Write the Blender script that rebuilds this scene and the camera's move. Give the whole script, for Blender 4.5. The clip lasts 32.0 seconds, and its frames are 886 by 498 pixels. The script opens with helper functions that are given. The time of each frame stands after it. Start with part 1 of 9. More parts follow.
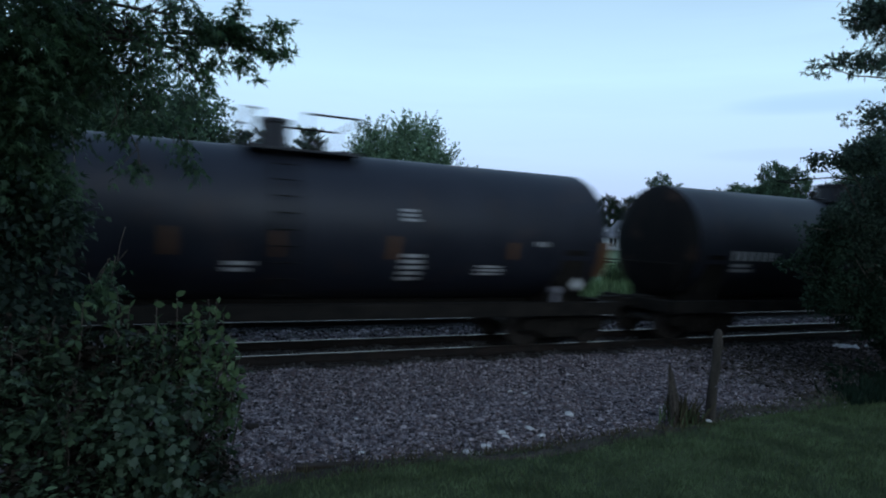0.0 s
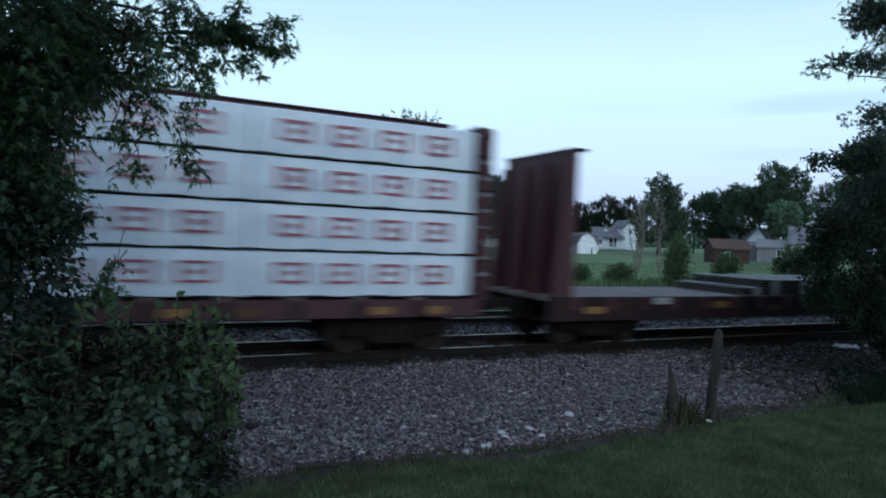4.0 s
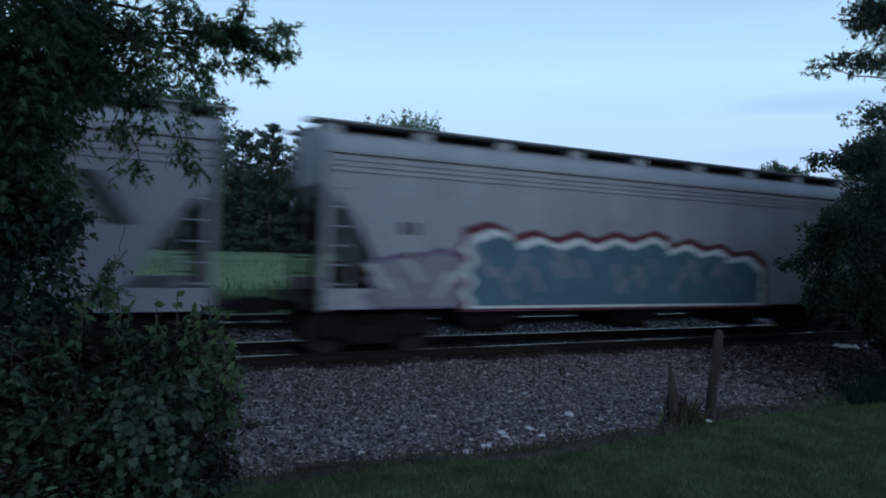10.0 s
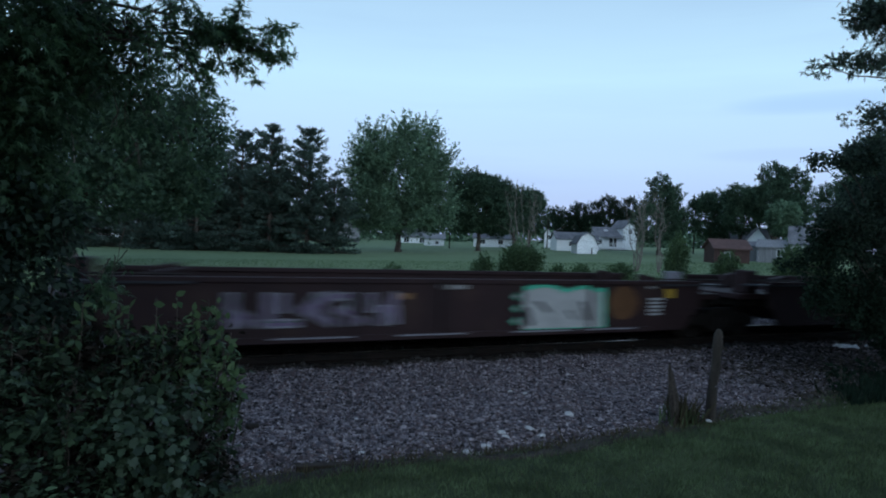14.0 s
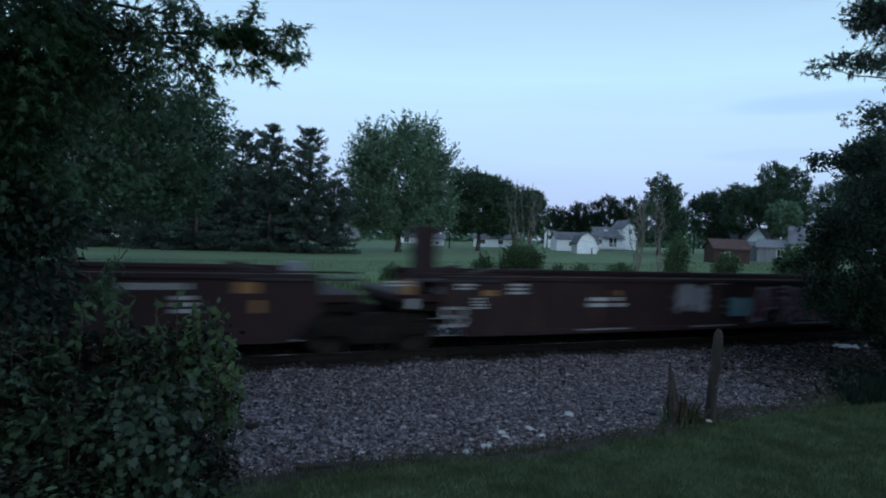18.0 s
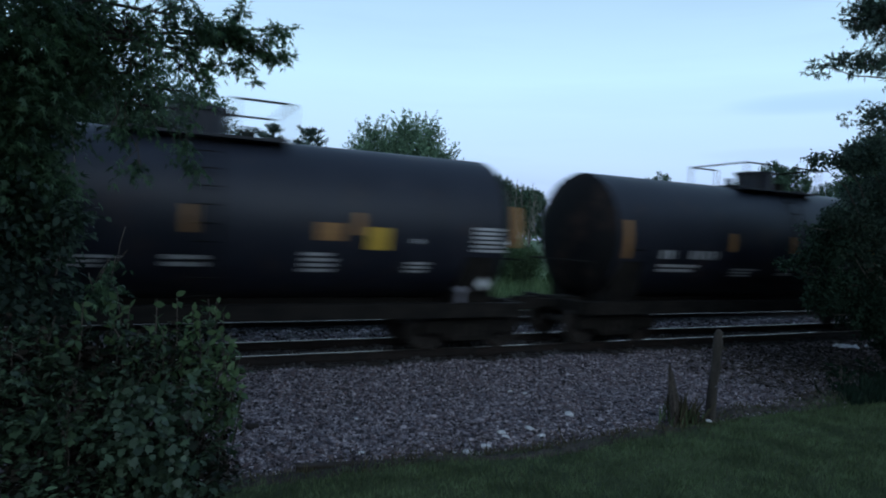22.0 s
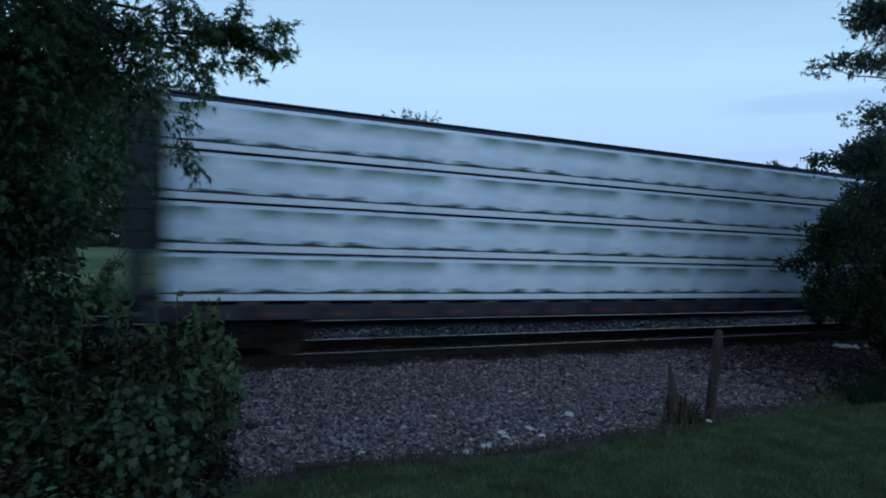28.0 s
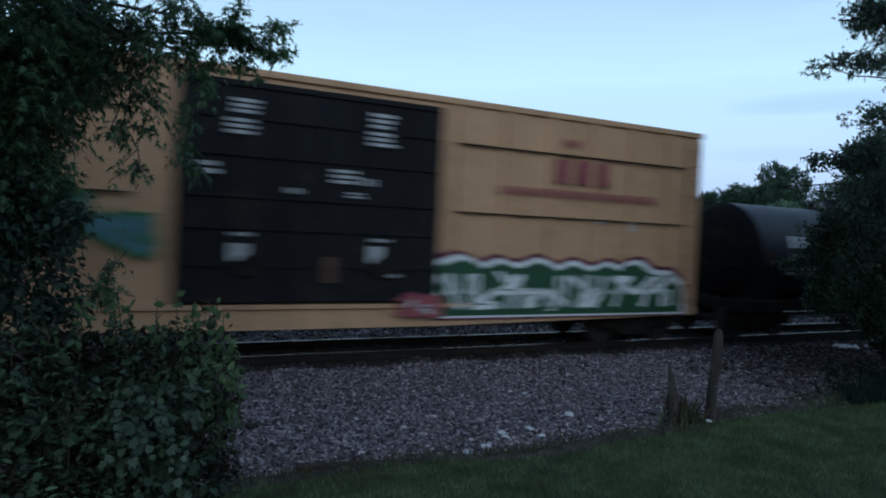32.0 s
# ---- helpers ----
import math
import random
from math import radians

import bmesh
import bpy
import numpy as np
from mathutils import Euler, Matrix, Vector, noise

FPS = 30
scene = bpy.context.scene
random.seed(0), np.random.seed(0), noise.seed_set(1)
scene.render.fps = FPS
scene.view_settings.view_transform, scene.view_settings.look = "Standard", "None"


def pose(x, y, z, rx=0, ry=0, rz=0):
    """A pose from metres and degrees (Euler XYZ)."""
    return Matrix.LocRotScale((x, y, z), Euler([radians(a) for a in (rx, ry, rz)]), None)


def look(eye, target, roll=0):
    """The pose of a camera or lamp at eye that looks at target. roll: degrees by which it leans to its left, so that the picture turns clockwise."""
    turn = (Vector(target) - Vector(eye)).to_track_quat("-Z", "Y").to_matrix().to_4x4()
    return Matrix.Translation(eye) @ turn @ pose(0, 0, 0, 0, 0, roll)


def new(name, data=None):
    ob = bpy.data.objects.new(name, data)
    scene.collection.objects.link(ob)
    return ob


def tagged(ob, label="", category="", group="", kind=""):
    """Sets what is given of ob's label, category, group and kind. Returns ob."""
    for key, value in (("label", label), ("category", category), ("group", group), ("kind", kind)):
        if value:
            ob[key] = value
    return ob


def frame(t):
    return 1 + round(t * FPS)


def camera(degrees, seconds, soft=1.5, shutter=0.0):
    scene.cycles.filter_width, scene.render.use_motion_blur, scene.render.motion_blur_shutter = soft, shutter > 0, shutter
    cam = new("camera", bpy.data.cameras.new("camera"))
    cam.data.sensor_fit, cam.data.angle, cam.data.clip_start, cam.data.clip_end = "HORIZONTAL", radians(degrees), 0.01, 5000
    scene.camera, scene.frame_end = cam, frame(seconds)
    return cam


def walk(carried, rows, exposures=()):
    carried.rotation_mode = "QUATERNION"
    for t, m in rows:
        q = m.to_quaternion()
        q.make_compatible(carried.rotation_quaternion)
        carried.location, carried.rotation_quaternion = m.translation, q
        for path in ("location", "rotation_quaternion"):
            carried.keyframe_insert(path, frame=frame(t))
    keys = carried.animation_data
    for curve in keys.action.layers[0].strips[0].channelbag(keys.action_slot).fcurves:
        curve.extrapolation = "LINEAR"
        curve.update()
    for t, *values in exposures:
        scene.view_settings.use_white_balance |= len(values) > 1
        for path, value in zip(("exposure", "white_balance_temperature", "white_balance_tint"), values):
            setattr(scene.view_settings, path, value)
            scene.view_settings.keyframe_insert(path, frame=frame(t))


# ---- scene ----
# Plan, in metres: x runs along the track (the train goes towards +x), y leads away from the viewer
# across the tracks, z = 0 is the top of the rails. Near track at y 12.9, far track at y 17.35.
cam = camera(70.2, 32.0, soft=1.95, shutter=0.55)
EYE = (0.0, 0.0, 2.4)
VIEW = look(EYE, (EYE[0] + 42.66, EYE[1] + 90.45, EYE[2] - 2.06), 2.39)
# exposure and white balance drift as pale and dark cars pass
EXPOSURE = [(0.0, 0.00, 6600, 10), (1.0, 0.06, 6780, 10), (2.0, 0.1, 6850, 10), (3.0, 0.28, 7000, 10), (6.0, 0.00, 6500, 10), (7.0, 0.00, 6500, 10), (8.0, 0.00, 6425, 10), (9.0, -0.2, 6162, 10), (10.0, -0.12, 6312, 10), (11.0, 0.00, 6500, 10), (12.0, 0.00, 6500, 10), (13.0, 0.00, 6330, 10), (14.0, -0.09, 6500, 10), (17.0, -0.09, 6500, 10), (18.0, -0.09, 6500, 10), (19.0, -0.12, 6500, 10), (20.0, -0.06, 6500, 10), (21.0, -0.06, 6500, 10), (22.0, 0.00, 6500, 10), (23.0, 0.00, 6500, 10), (24.0, 0.09, 6500, 10), (25.0, -0.08, 6162, 10), (28.0, -0.24, 6125, 10), (29.0, -0.19, 6275, 10), (30.0, -0.06, 6425, 10), (31.0, -0.06, 6425, 10), (32.0, 0.00, 6425, 10)]
walk(cam, [(0.0, VIEW), (32.0, VIEW)], exposures=EXPOSURE)

NEAR_Y, FAR_Y = 12.9, 17.35
SPEED = 20.1

# ---- world and light: dusk under a thin veil of cloud ----
SUN_UP, SUN_TURN = 22.0, 190.0
world = bpy.data.worlds.new("dusk_sky")
scene.world = world
world.use_nodes = True
wn, wl = world.node_tree.nodes, world.node_tree.links
wn.clear()
w_out = wn.new("ShaderNodeOutputWorld")
w_bg = wn.new("ShaderNodeBackground")
w_sky = wn.new("ShaderNodeTexSky")
w_sky.sky_type = "NISHITA"
w_sky.sun_disc = False
w_sky.sun_elevation = radians(SUN_UP)
w_sky.sun_rotation = radians(SUN_TURN)
w_sky.air_density, w_sky.dust_density, w_sky.ozone_density = 1.0, 0.4, 2.0
w_co = wn.new("ShaderNodeTexCoord")
w_sep = wn.new("ShaderNodeSeparateXYZ")
wl.new(w_co.outputs["Generated"], w_sep.inputs[0])
w_map = wn.new("ShaderNodeMapping")
w_map.inputs["Scale"].default_value = (1.2, 1.2, 6.0)
wl.new(w_co.outputs["Generated"], w_map.inputs[0])
w_noise = wn.new("ShaderNodeTexNoise")
w_noise.inputs["Scale"].default_value = 1.6
w_noise.inputs["Detail"].default_value = 5.0
wl.new(w_map.outputs[0], w_noise.inputs[0])
w_ramp = wn.new("ShaderNodeValToRGB")
w_ramp.color_ramp.elements[0].position, w_ramp.color_ramp.elements[1].position = 0.35, 0.7
wl.new(w_noise.outputs[0], w_ramp.inputs[0])
w_grad = wn.new("ShaderNodeValToRGB")
ge = w_grad.color_ramp.elements
ge[0].position, ge[0].color = 0.0, (4.0, 5.2, 9.9, 1)
ge[1].position, ge[1].color = 1.0, (1.7, 2.9, 4.9, 1)
for at, c in ((0.06, (5.0, 6.7, 11.0, 1)), (0.12, (6.0, 8.4, 12.2, 1)), (0.24, (6.7, 10.2, 12.9, 1)), (0.42, (4.6, 7.2, 10.2, 1)), (0.62, (2.4, 4.0, 6.4, 1))):
    ge.new(at).color = c
wl.new(w_sep.outputs["Z"], w_grad.inputs[0])
w_dark = wn.new("ShaderNodeMix")
w_dark.data_type = "RGBA"
w_dark.blend_type = "MULTIPLY"
w_dark.inputs[7].default_value = (0.97, 0.97, 0.98, 1)
wl.new(w_ramp.outputs[0], w_dark.inputs[0])
wl.new(w_grad.outputs[0], w_dark.inputs[6])
w_map2 = wn.new("ShaderNodeMapping")
w_map2.inputs["Scale"].default_value = (1.3, 1.3, 16.0)
wl.new(w_co.outputs["Generated"], w_map2.inputs[0])
w_noise2 = wn.new("ShaderNodeTexNoise")
w_noise2.inputs["Scale"].default_value = 1.9
w_noise2.inputs["Detail"].default_value = 4.0
wl.new(w_map2.outputs[0], w_noise2.inputs[0])
w_ramp2 = wn.new("ShaderNodeValToRGB")
w_ramp2.color_ramp.elements[0].position, w_ramp2.color_ramp.elements[1].position = 0.5, 0.68
wl.new(w_noise2.outputs[0], w_ramp2.inputs[0])
w_streak = wn.new("ShaderNodeMix")
w_streak.data_type = "RGBA"
w_streak.blend_type = "MULTIPLY"
w_streak.inputs[7].default_value = (0.965, 0.965, 0.98, 1)
wl.new(w_ramp2.outputs[0], w_streak.inputs[0])
wl.new(w_dark.outputs[2], w_streak.inputs[6])
# two thin darker cloud bars low in the sky: centre and half-width as direction x, z
w_last = w_streak.outputs[2]
for cx, cz, hx, hz, dim in ((0.81, 0.199, 0.055, 0.011, (0.86, 0.89, 0.96, 1)), (0.795, 0.132, 0.05, 0.008, (0.93, 0.93, 0.98, 1))):
    terms = []
    for axis, c, half in (("X", cx, hx), ("Z", cz, hz)):
        m1 = wn.new("ShaderNodeMath")
        m1.operation = "SUBTRACT"
        wl.new(w_sep.outputs[axis], m1.inputs[0])
        m1.inputs[1].default_value = c
        m2 = wn.new("ShaderNodeMath")
        m2.operation = "DIVIDE"
        wl.new(m1.outputs[0], m2.inputs[0])
        m2.inputs[1].default_value = half
        m3 = wn.new("ShaderNodeMath")
        m3.operation = "MULTIPLY"
        wl.new(m2.outputs[0], m3.inputs[0])
        wl.new(m2.outputs[0], m3.inputs[1])
        terms.append(m3)
    total = wn.new("ShaderNodeMath")
    wl.new(terms[0].outputs[0], total.inputs[0])
    wl.new(terms[1].outputs[0], total.inputs[1])
    fall = wn.new("ShaderNodeMapRange")
    fall.interpolation_type = "SMOOTHSTEP"
    fall.inputs["From Min"].default_value, fall.inputs["From Max"].default_value = 2.6, 0.0
    wl.new(total.outputs[0], fall.inputs["Value"])
    bar = wn.new("ShaderNodeMix")
    bar.data_type = "RGBA"
    bar.blend_type = "MULTIPLY"
    bar.inputs[7].default_value = dim
    wl.new(fall.outputs[0], bar.inputs[0])
    wl.new(w_last, bar.inputs[6])
    w_last = bar.outputs[2]
w_mix = wn.new("ShaderNodeMix")
w_mix.data_type = "RGBA"
w_mix.inputs[0].default_value = 0.82
wl.new(w_sky.outputs[0], w_mix.inputs[6])
wl.new(w_last, w_mix.inputs[7])
wl.new(w_mix.outputs[2], w_bg.inputs[0])
w_bg.inputs[1].default_value = 0.1
wl.new(w_bg.outputs[0], w_out.inputs[0])

sun = new("sun", bpy.data.lights.new("sun", "SUN"))
sun.data.energy, sun.data.angle, sun.data.color = 1.0, radians(60), (0.72, 0.86, 1.0)
sa, su = radians(SUN_TURN), radians(SUN_UP)
sun.matrix_world = look((0, 0, 60), (-60 * math.sin(sa) * math.cos(su), -60 * math.cos(sa) * math.cos(su), 60 - 60 * math.sin(su)))

# ---- materials ----
def nodes_of(name):
    m = bpy.data.materials.new(name)
    m.use_nodes = True
    n, l = m.node_tree.nodes, m.node_tree.links
    return m, n, l, n["Principled BSDF"]


def mat(name, a, b, rough=0.7, metal=0.0, coarse=2.0, fine=30.0, bump=0.15, stretch=(1, 1, 1), contrast=(0.35, 0.7), gloss=0.3, speckle=0.35, depth=0.01):
    """Two colours mixed by a coarse noise, a fine grain over it, bump and uneven roughness."""
    m, n, l, p = nodes_of(name)
    co = n.new("ShaderNodeTexCoord")
    mp = n.new("ShaderNodeMapping")
    mp.inputs["Scale"].default_value = stretch
    l.new(co.outputs["Object"], mp.inputs[0])
    n1, n2 = n.new("ShaderNodeTexNoise"), n.new("ShaderNodeTexNoise")
    n1.inputs["Scale"].default_value, n1.inputs["Detail"].default_value = coarse, 7.0
    n2.inputs["Scale"].default_value, n2.inputs["Detail"].default_value = fine, 3.0
    l.new(mp.outputs[0], n1.inputs[0])
    l.new(co.outputs["Object"], n2.inputs[0])
    r = n.new("ShaderNodeValToRGB")
    r.color_ramp.elements[0].position, r.color_ramp.elements[1].position = contrast
    r.color_ramp.elements[0].color, r.color_ramp.elements[1].color = (*a, 1), (*b, 1)
    l.new(n1.outputs[0], r.inputs[0])
    mr = n.new("ShaderNodeMapRange")
    mr.inputs["From Min"].default_value, mr.inputs["From Max"].default_value = 0.25, 0.75
    mr.inputs["To Min"].default_value, mr.inputs["To Max"].default_value = 1 - speckle, 1 + speckle
    l.new(n2.outputs[0], mr.inputs["Value"])
    mx = n.new("ShaderNodeVectorMath")
    mx.operation = "SCALE"
    l.new(r.outputs[0], mx.inputs[0])
    l.new(mr.outputs[0], mx.inputs["Scale"])
    l.new(mx.outputs[0], p.inputs["Base Color"])
    rr = n.new("ShaderNodeMapRange")
    rr.inputs["To Min"].default_value, rr.inputs["To Max"].default_value = max(0.05, rough - 0.12), min(1, rough + 0.12)
    l.new(n1.outputs[0], rr.inputs["Value"])
    l.new(rr.outputs[0], p.inputs["Roughness"])
    p.inputs["Metallic"].default_value = metal
    p.inputs["Specular IOR Level"].default_value = gloss
    if bump:
        bp = n.new("ShaderNodeBump")
        bp.inputs["Strength"].default_value, bp.inputs["Distance"].default_value = bump, depth
        l.new(n2.outputs[0], bp.inputs["Height"])
        l.new(bp.outputs[0], p.inputs["Normal"])
    return m


def leaf_mat(name, a, b, light=0.35, rough=0.55, gloss=0.25, patch=(0.8, 0.7, 1.25)):
    """Leaves: each its own shade, letting some light through."""
    m, n, l, p = nodes_of(name)
    g = n.new("ShaderNodeNewGeometry")
    r = n.new("ShaderNodeValToRGB")
    r.color_ramp.elements[0].color, r.color_ramp.elements[1].color = (*a, 1), (*b, 1)
    l.new(g.outputs["Random Per Island"], r.inputs[0])
    co, nz = n.new("ShaderNodeTexCoord"), n.new("ShaderNodeTexNoise")
    nz.inputs["Scale"].default_value = patch[0]
    l.new(co.outputs["Object"], nz.inputs[0])
    mr = n.new("ShaderNodeMapRange")
    mr.inputs["From Min"].default_value, mr.inputs["From Max"].default_value = 0.3, 0.7
    mr.inputs["To Min"].default_value, mr.inputs["To Max"].default_value = patch[1:]
    l.new(nz.outputs[0], mr.inputs["Value"])
    mx = n.new("ShaderNodeVectorMath")
    mx.operation = "SCALE"
    l.new(r.outputs[0], mx.inputs[0])
    l.new(mr.outputs[0], mx.inputs["Scale"])
    l.new(mx.outputs[0], p.inputs["Base Color"])
    p.inputs["Roughness"].default_value, p.inputs["Specular IOR Level"].default_value = rough, gloss
    t = n.new("ShaderNodeBsdfTranslucent")
    l.new(mx.outputs[0], t.inputs["Color"])
    ms = n.new("ShaderNodeMixShader")
    ms.inputs[0].default_value = light
    l.new(p.outputs[0], ms.inputs[1])
    l.new(t.outputs[0], ms.inputs[2])
    l.new(ms.outputs[0], n["Material Output"].inputs["Surface"])
    return m


def piece_mat(name, a, b, rough=0.85, fine=25.0, bump=0.4, island=True, speckle=0.3, between=()):
    """Loose pieces (stones, ties): a shade for each piece."""
    m, n, l, p = nodes_of(name)
    if island:
        g = n.new("ShaderNodeNewGeometry").outputs["Random Per Island"]
    else:
        g = n.new("ShaderNodeObjectInfo").outputs["Random"]
    r = n.new("ShaderNodeValToRGB")
    r.color_ramp.elements[0].color, r.color_ramp.elements[1].color = (*a, 1), (*b, 1)
    for at, c in between:
        r.color_ramp.elements.new(at).color = (*c, 1)
    l.new(g, r.inputs[0])
    co, nz = n.new("ShaderNodeTexCoord"), n.new("ShaderNodeTexNoise")
    nz.inputs["Scale"].default_value, nz.inputs["Detail"].default_value = fine, 4.0
    l.new(co.outputs["Object"], nz.inputs[0])
    mr = n.new("ShaderNodeMapRange")
    mr.inputs["From Min"].default_value, mr.inputs["From Max"].default_value = 0.3, 0.7
    mr.inputs["To Min"].default_value, mr.inputs["To Max"].default_value = 1 - speckle, 1 + speckle
    l.new(nz.outputs[0], mr.inputs["Value"])
    mx = n.new("ShaderNodeVectorMath")
    mx.operation = "SCALE"
    l.new(r.outputs[0], mx.inputs[0])
    l.new(mr.outputs[0], mx.inputs["Scale"])
    l.new(mx.outputs[0], p.inputs["Base Color"])
    p.inputs["Roughness"].default_value, p.inputs["Specular IOR Level"].default_value = rough, 0.25
    bp = n.new("ShaderNodeBump")
    bp.inputs["Strength"].default_value, bp.inputs["Distance"].default_value = bump, 0.01
    l.new(nz.outputs[0], bp.inputs["Height"])
    l.new(bp.outputs[0], p.inputs["Normal"])
    return m


LAWN = mat("lawn_earth", (0.035, 0.05, 0.02), (0.065, 0.085, 0.035), 0.95, coarse=0.6, fine=60, bump=0.5)
FIELD = mat("field_grass", (0.122, 0.18, 0.085), (0.17, 0.235, 0.118), 0.95, coarse=0.12, fine=6, bump=0.6, stretch=(1, 2.5, 1), depth=0.05)
BALLAST = mat("ballast_bed", (0.038, 0.031, 0.029), (0.09, 0.075, 0.071), 0.95, coarse=1.2, fine=28, bump=1.0, speckle=0.7, depth=0.04)
STONE = piece_mat("ballast_stone", (0.016, 0.013, 0.015), (0.42, 0.36, 0.365), fine=50, speckle=0.5, between=((0.25, (0.068, 0.056, 0.062)), (0.42, (0.155, 0.108, 0.106)), (0.55, (0.115, 0.103, 0.118)), (0.85, (0.245, 0.205, 0.215))))
SOIL = mat("bare_soil", (0.03, 0.025, 0.021), (0.085, 0.07, 0.058), 0.95, coarse=5, fine=45, bump=1.0, speckle=0.6, depth=0.03)
PALE_STONE = piece_mat("pale_stone", (0.32, 0.3, 0.3), (0.5, 0.48, 0.47), fine=30)
OILY_STONE = piece_mat("oily_ballast_stone", (0.018, 0.016, 0.016), (0.07, 0.064, 0.062), fine=40)
TIE = piece_mat("tie_wood", (0.018, 0.014, 0.012), (0.045, 0.034, 0.027), fine=14, island=False)
RUST_RAIL = mat("rail_rust", (0.012, 0.009, 0.008), (0.026, 0.018, 0.015), 0.8, 0.2, coarse=4, fine=50)
RAIL_HEAD = mat("rail_head_steel", (0.26, 0.225, 0.19), (0.42, 0.36, 0.3), 0.34, 1.0, coarse=3, fine=60, bump=0.05, speckle=0.1)
BARK = mat("bark", (0.045, 0.036, 0.03), (0.11, 0.09, 0.075), 0.95, coarse=6, fine=30, bump=1.0, stretch=(1, 1, 0.25), depth=0.02)
PALE_TWIG = mat("pale_twig", (0.13, 0.115, 0.1), (0.24, 0.21, 0.18), 0.9, coarse=6, fine=40)
OLD_WOOD = mat("weathered_wood", (0.022, 0.018, 0.015), (0.08, 0.066, 0.053), 0.9, coarse=5, fine=40, bump=0.8, stretch=(1, 1, 0.15))
MAPLE_LEAF = leaf_mat("maple_leaf", (0.024, 0.054, 0.028), (0.115, 0.2, 0.1), 0.5, 0.5, 0.35, (1.8, 0.5, 1.5))
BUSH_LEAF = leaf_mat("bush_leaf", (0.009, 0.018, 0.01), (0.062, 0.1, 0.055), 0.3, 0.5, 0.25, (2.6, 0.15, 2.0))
VINE_LEAF = leaf_mat("vine_leaf", (0.022, 0.04, 0.024), (0.058, 0.092, 0.052), 0.25, 0.5, 0.4, (3.0, 0.6, 1.4))
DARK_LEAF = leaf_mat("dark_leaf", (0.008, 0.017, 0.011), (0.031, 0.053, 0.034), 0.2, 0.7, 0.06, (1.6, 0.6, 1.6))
# also colours the dark tree's upper crown, where sky light is painted in
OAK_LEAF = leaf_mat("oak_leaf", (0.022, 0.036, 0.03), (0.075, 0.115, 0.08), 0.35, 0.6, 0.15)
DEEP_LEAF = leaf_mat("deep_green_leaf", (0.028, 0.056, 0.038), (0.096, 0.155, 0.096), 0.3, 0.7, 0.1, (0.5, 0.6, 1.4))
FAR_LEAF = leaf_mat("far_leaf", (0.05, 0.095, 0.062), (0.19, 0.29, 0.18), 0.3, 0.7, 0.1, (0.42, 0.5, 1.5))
PINE_NEEDLE = leaf_mat("pine_needle", (0.045, 0.075, 0.063), (0.115, 0.16, 0.13), 0.2, 0.7, 0.1, (0.5, 0.6, 1.35))
GRASS = leaf_mat("grass_blade", (0.062, 0.092, 0.042), (0.17, 0.22, 0.112), 0.35, 0.75, 0.1, (2.2, 0.6, 1.35))
WEED = leaf_mat("weed_blade", (0.085, 0.145, 0.065), (0.18, 0.25, 0.115), 0.35, 0.7, 0.1)
SHRUB_LEAF = leaf_mat("shrub_leaf", (0.045, 0.085, 0.04), (0.12, 0.185, 0.085), 0.35, 0.6, 0.2)
DIRT_SHADE_LEAF = leaf_mat("dirt_shade_leaf", (0.02, 0.018, 0.015), (0.085, 0.072, 0.058), 0.1, 0.9, 0.05)
BUSH_SHADE_LEAF = leaf_mat("bush_shade_leaf", (0.014, 0.012, 0.01), (0.045, 0.038, 0.03), 0.1, 0.9, 0.05)
DRY_WEED = leaf_mat("dry_weed", (0.05, 0.045, 0.028), (0.12, 0.10, 0.06), 0.3, 0.8, 0.1)


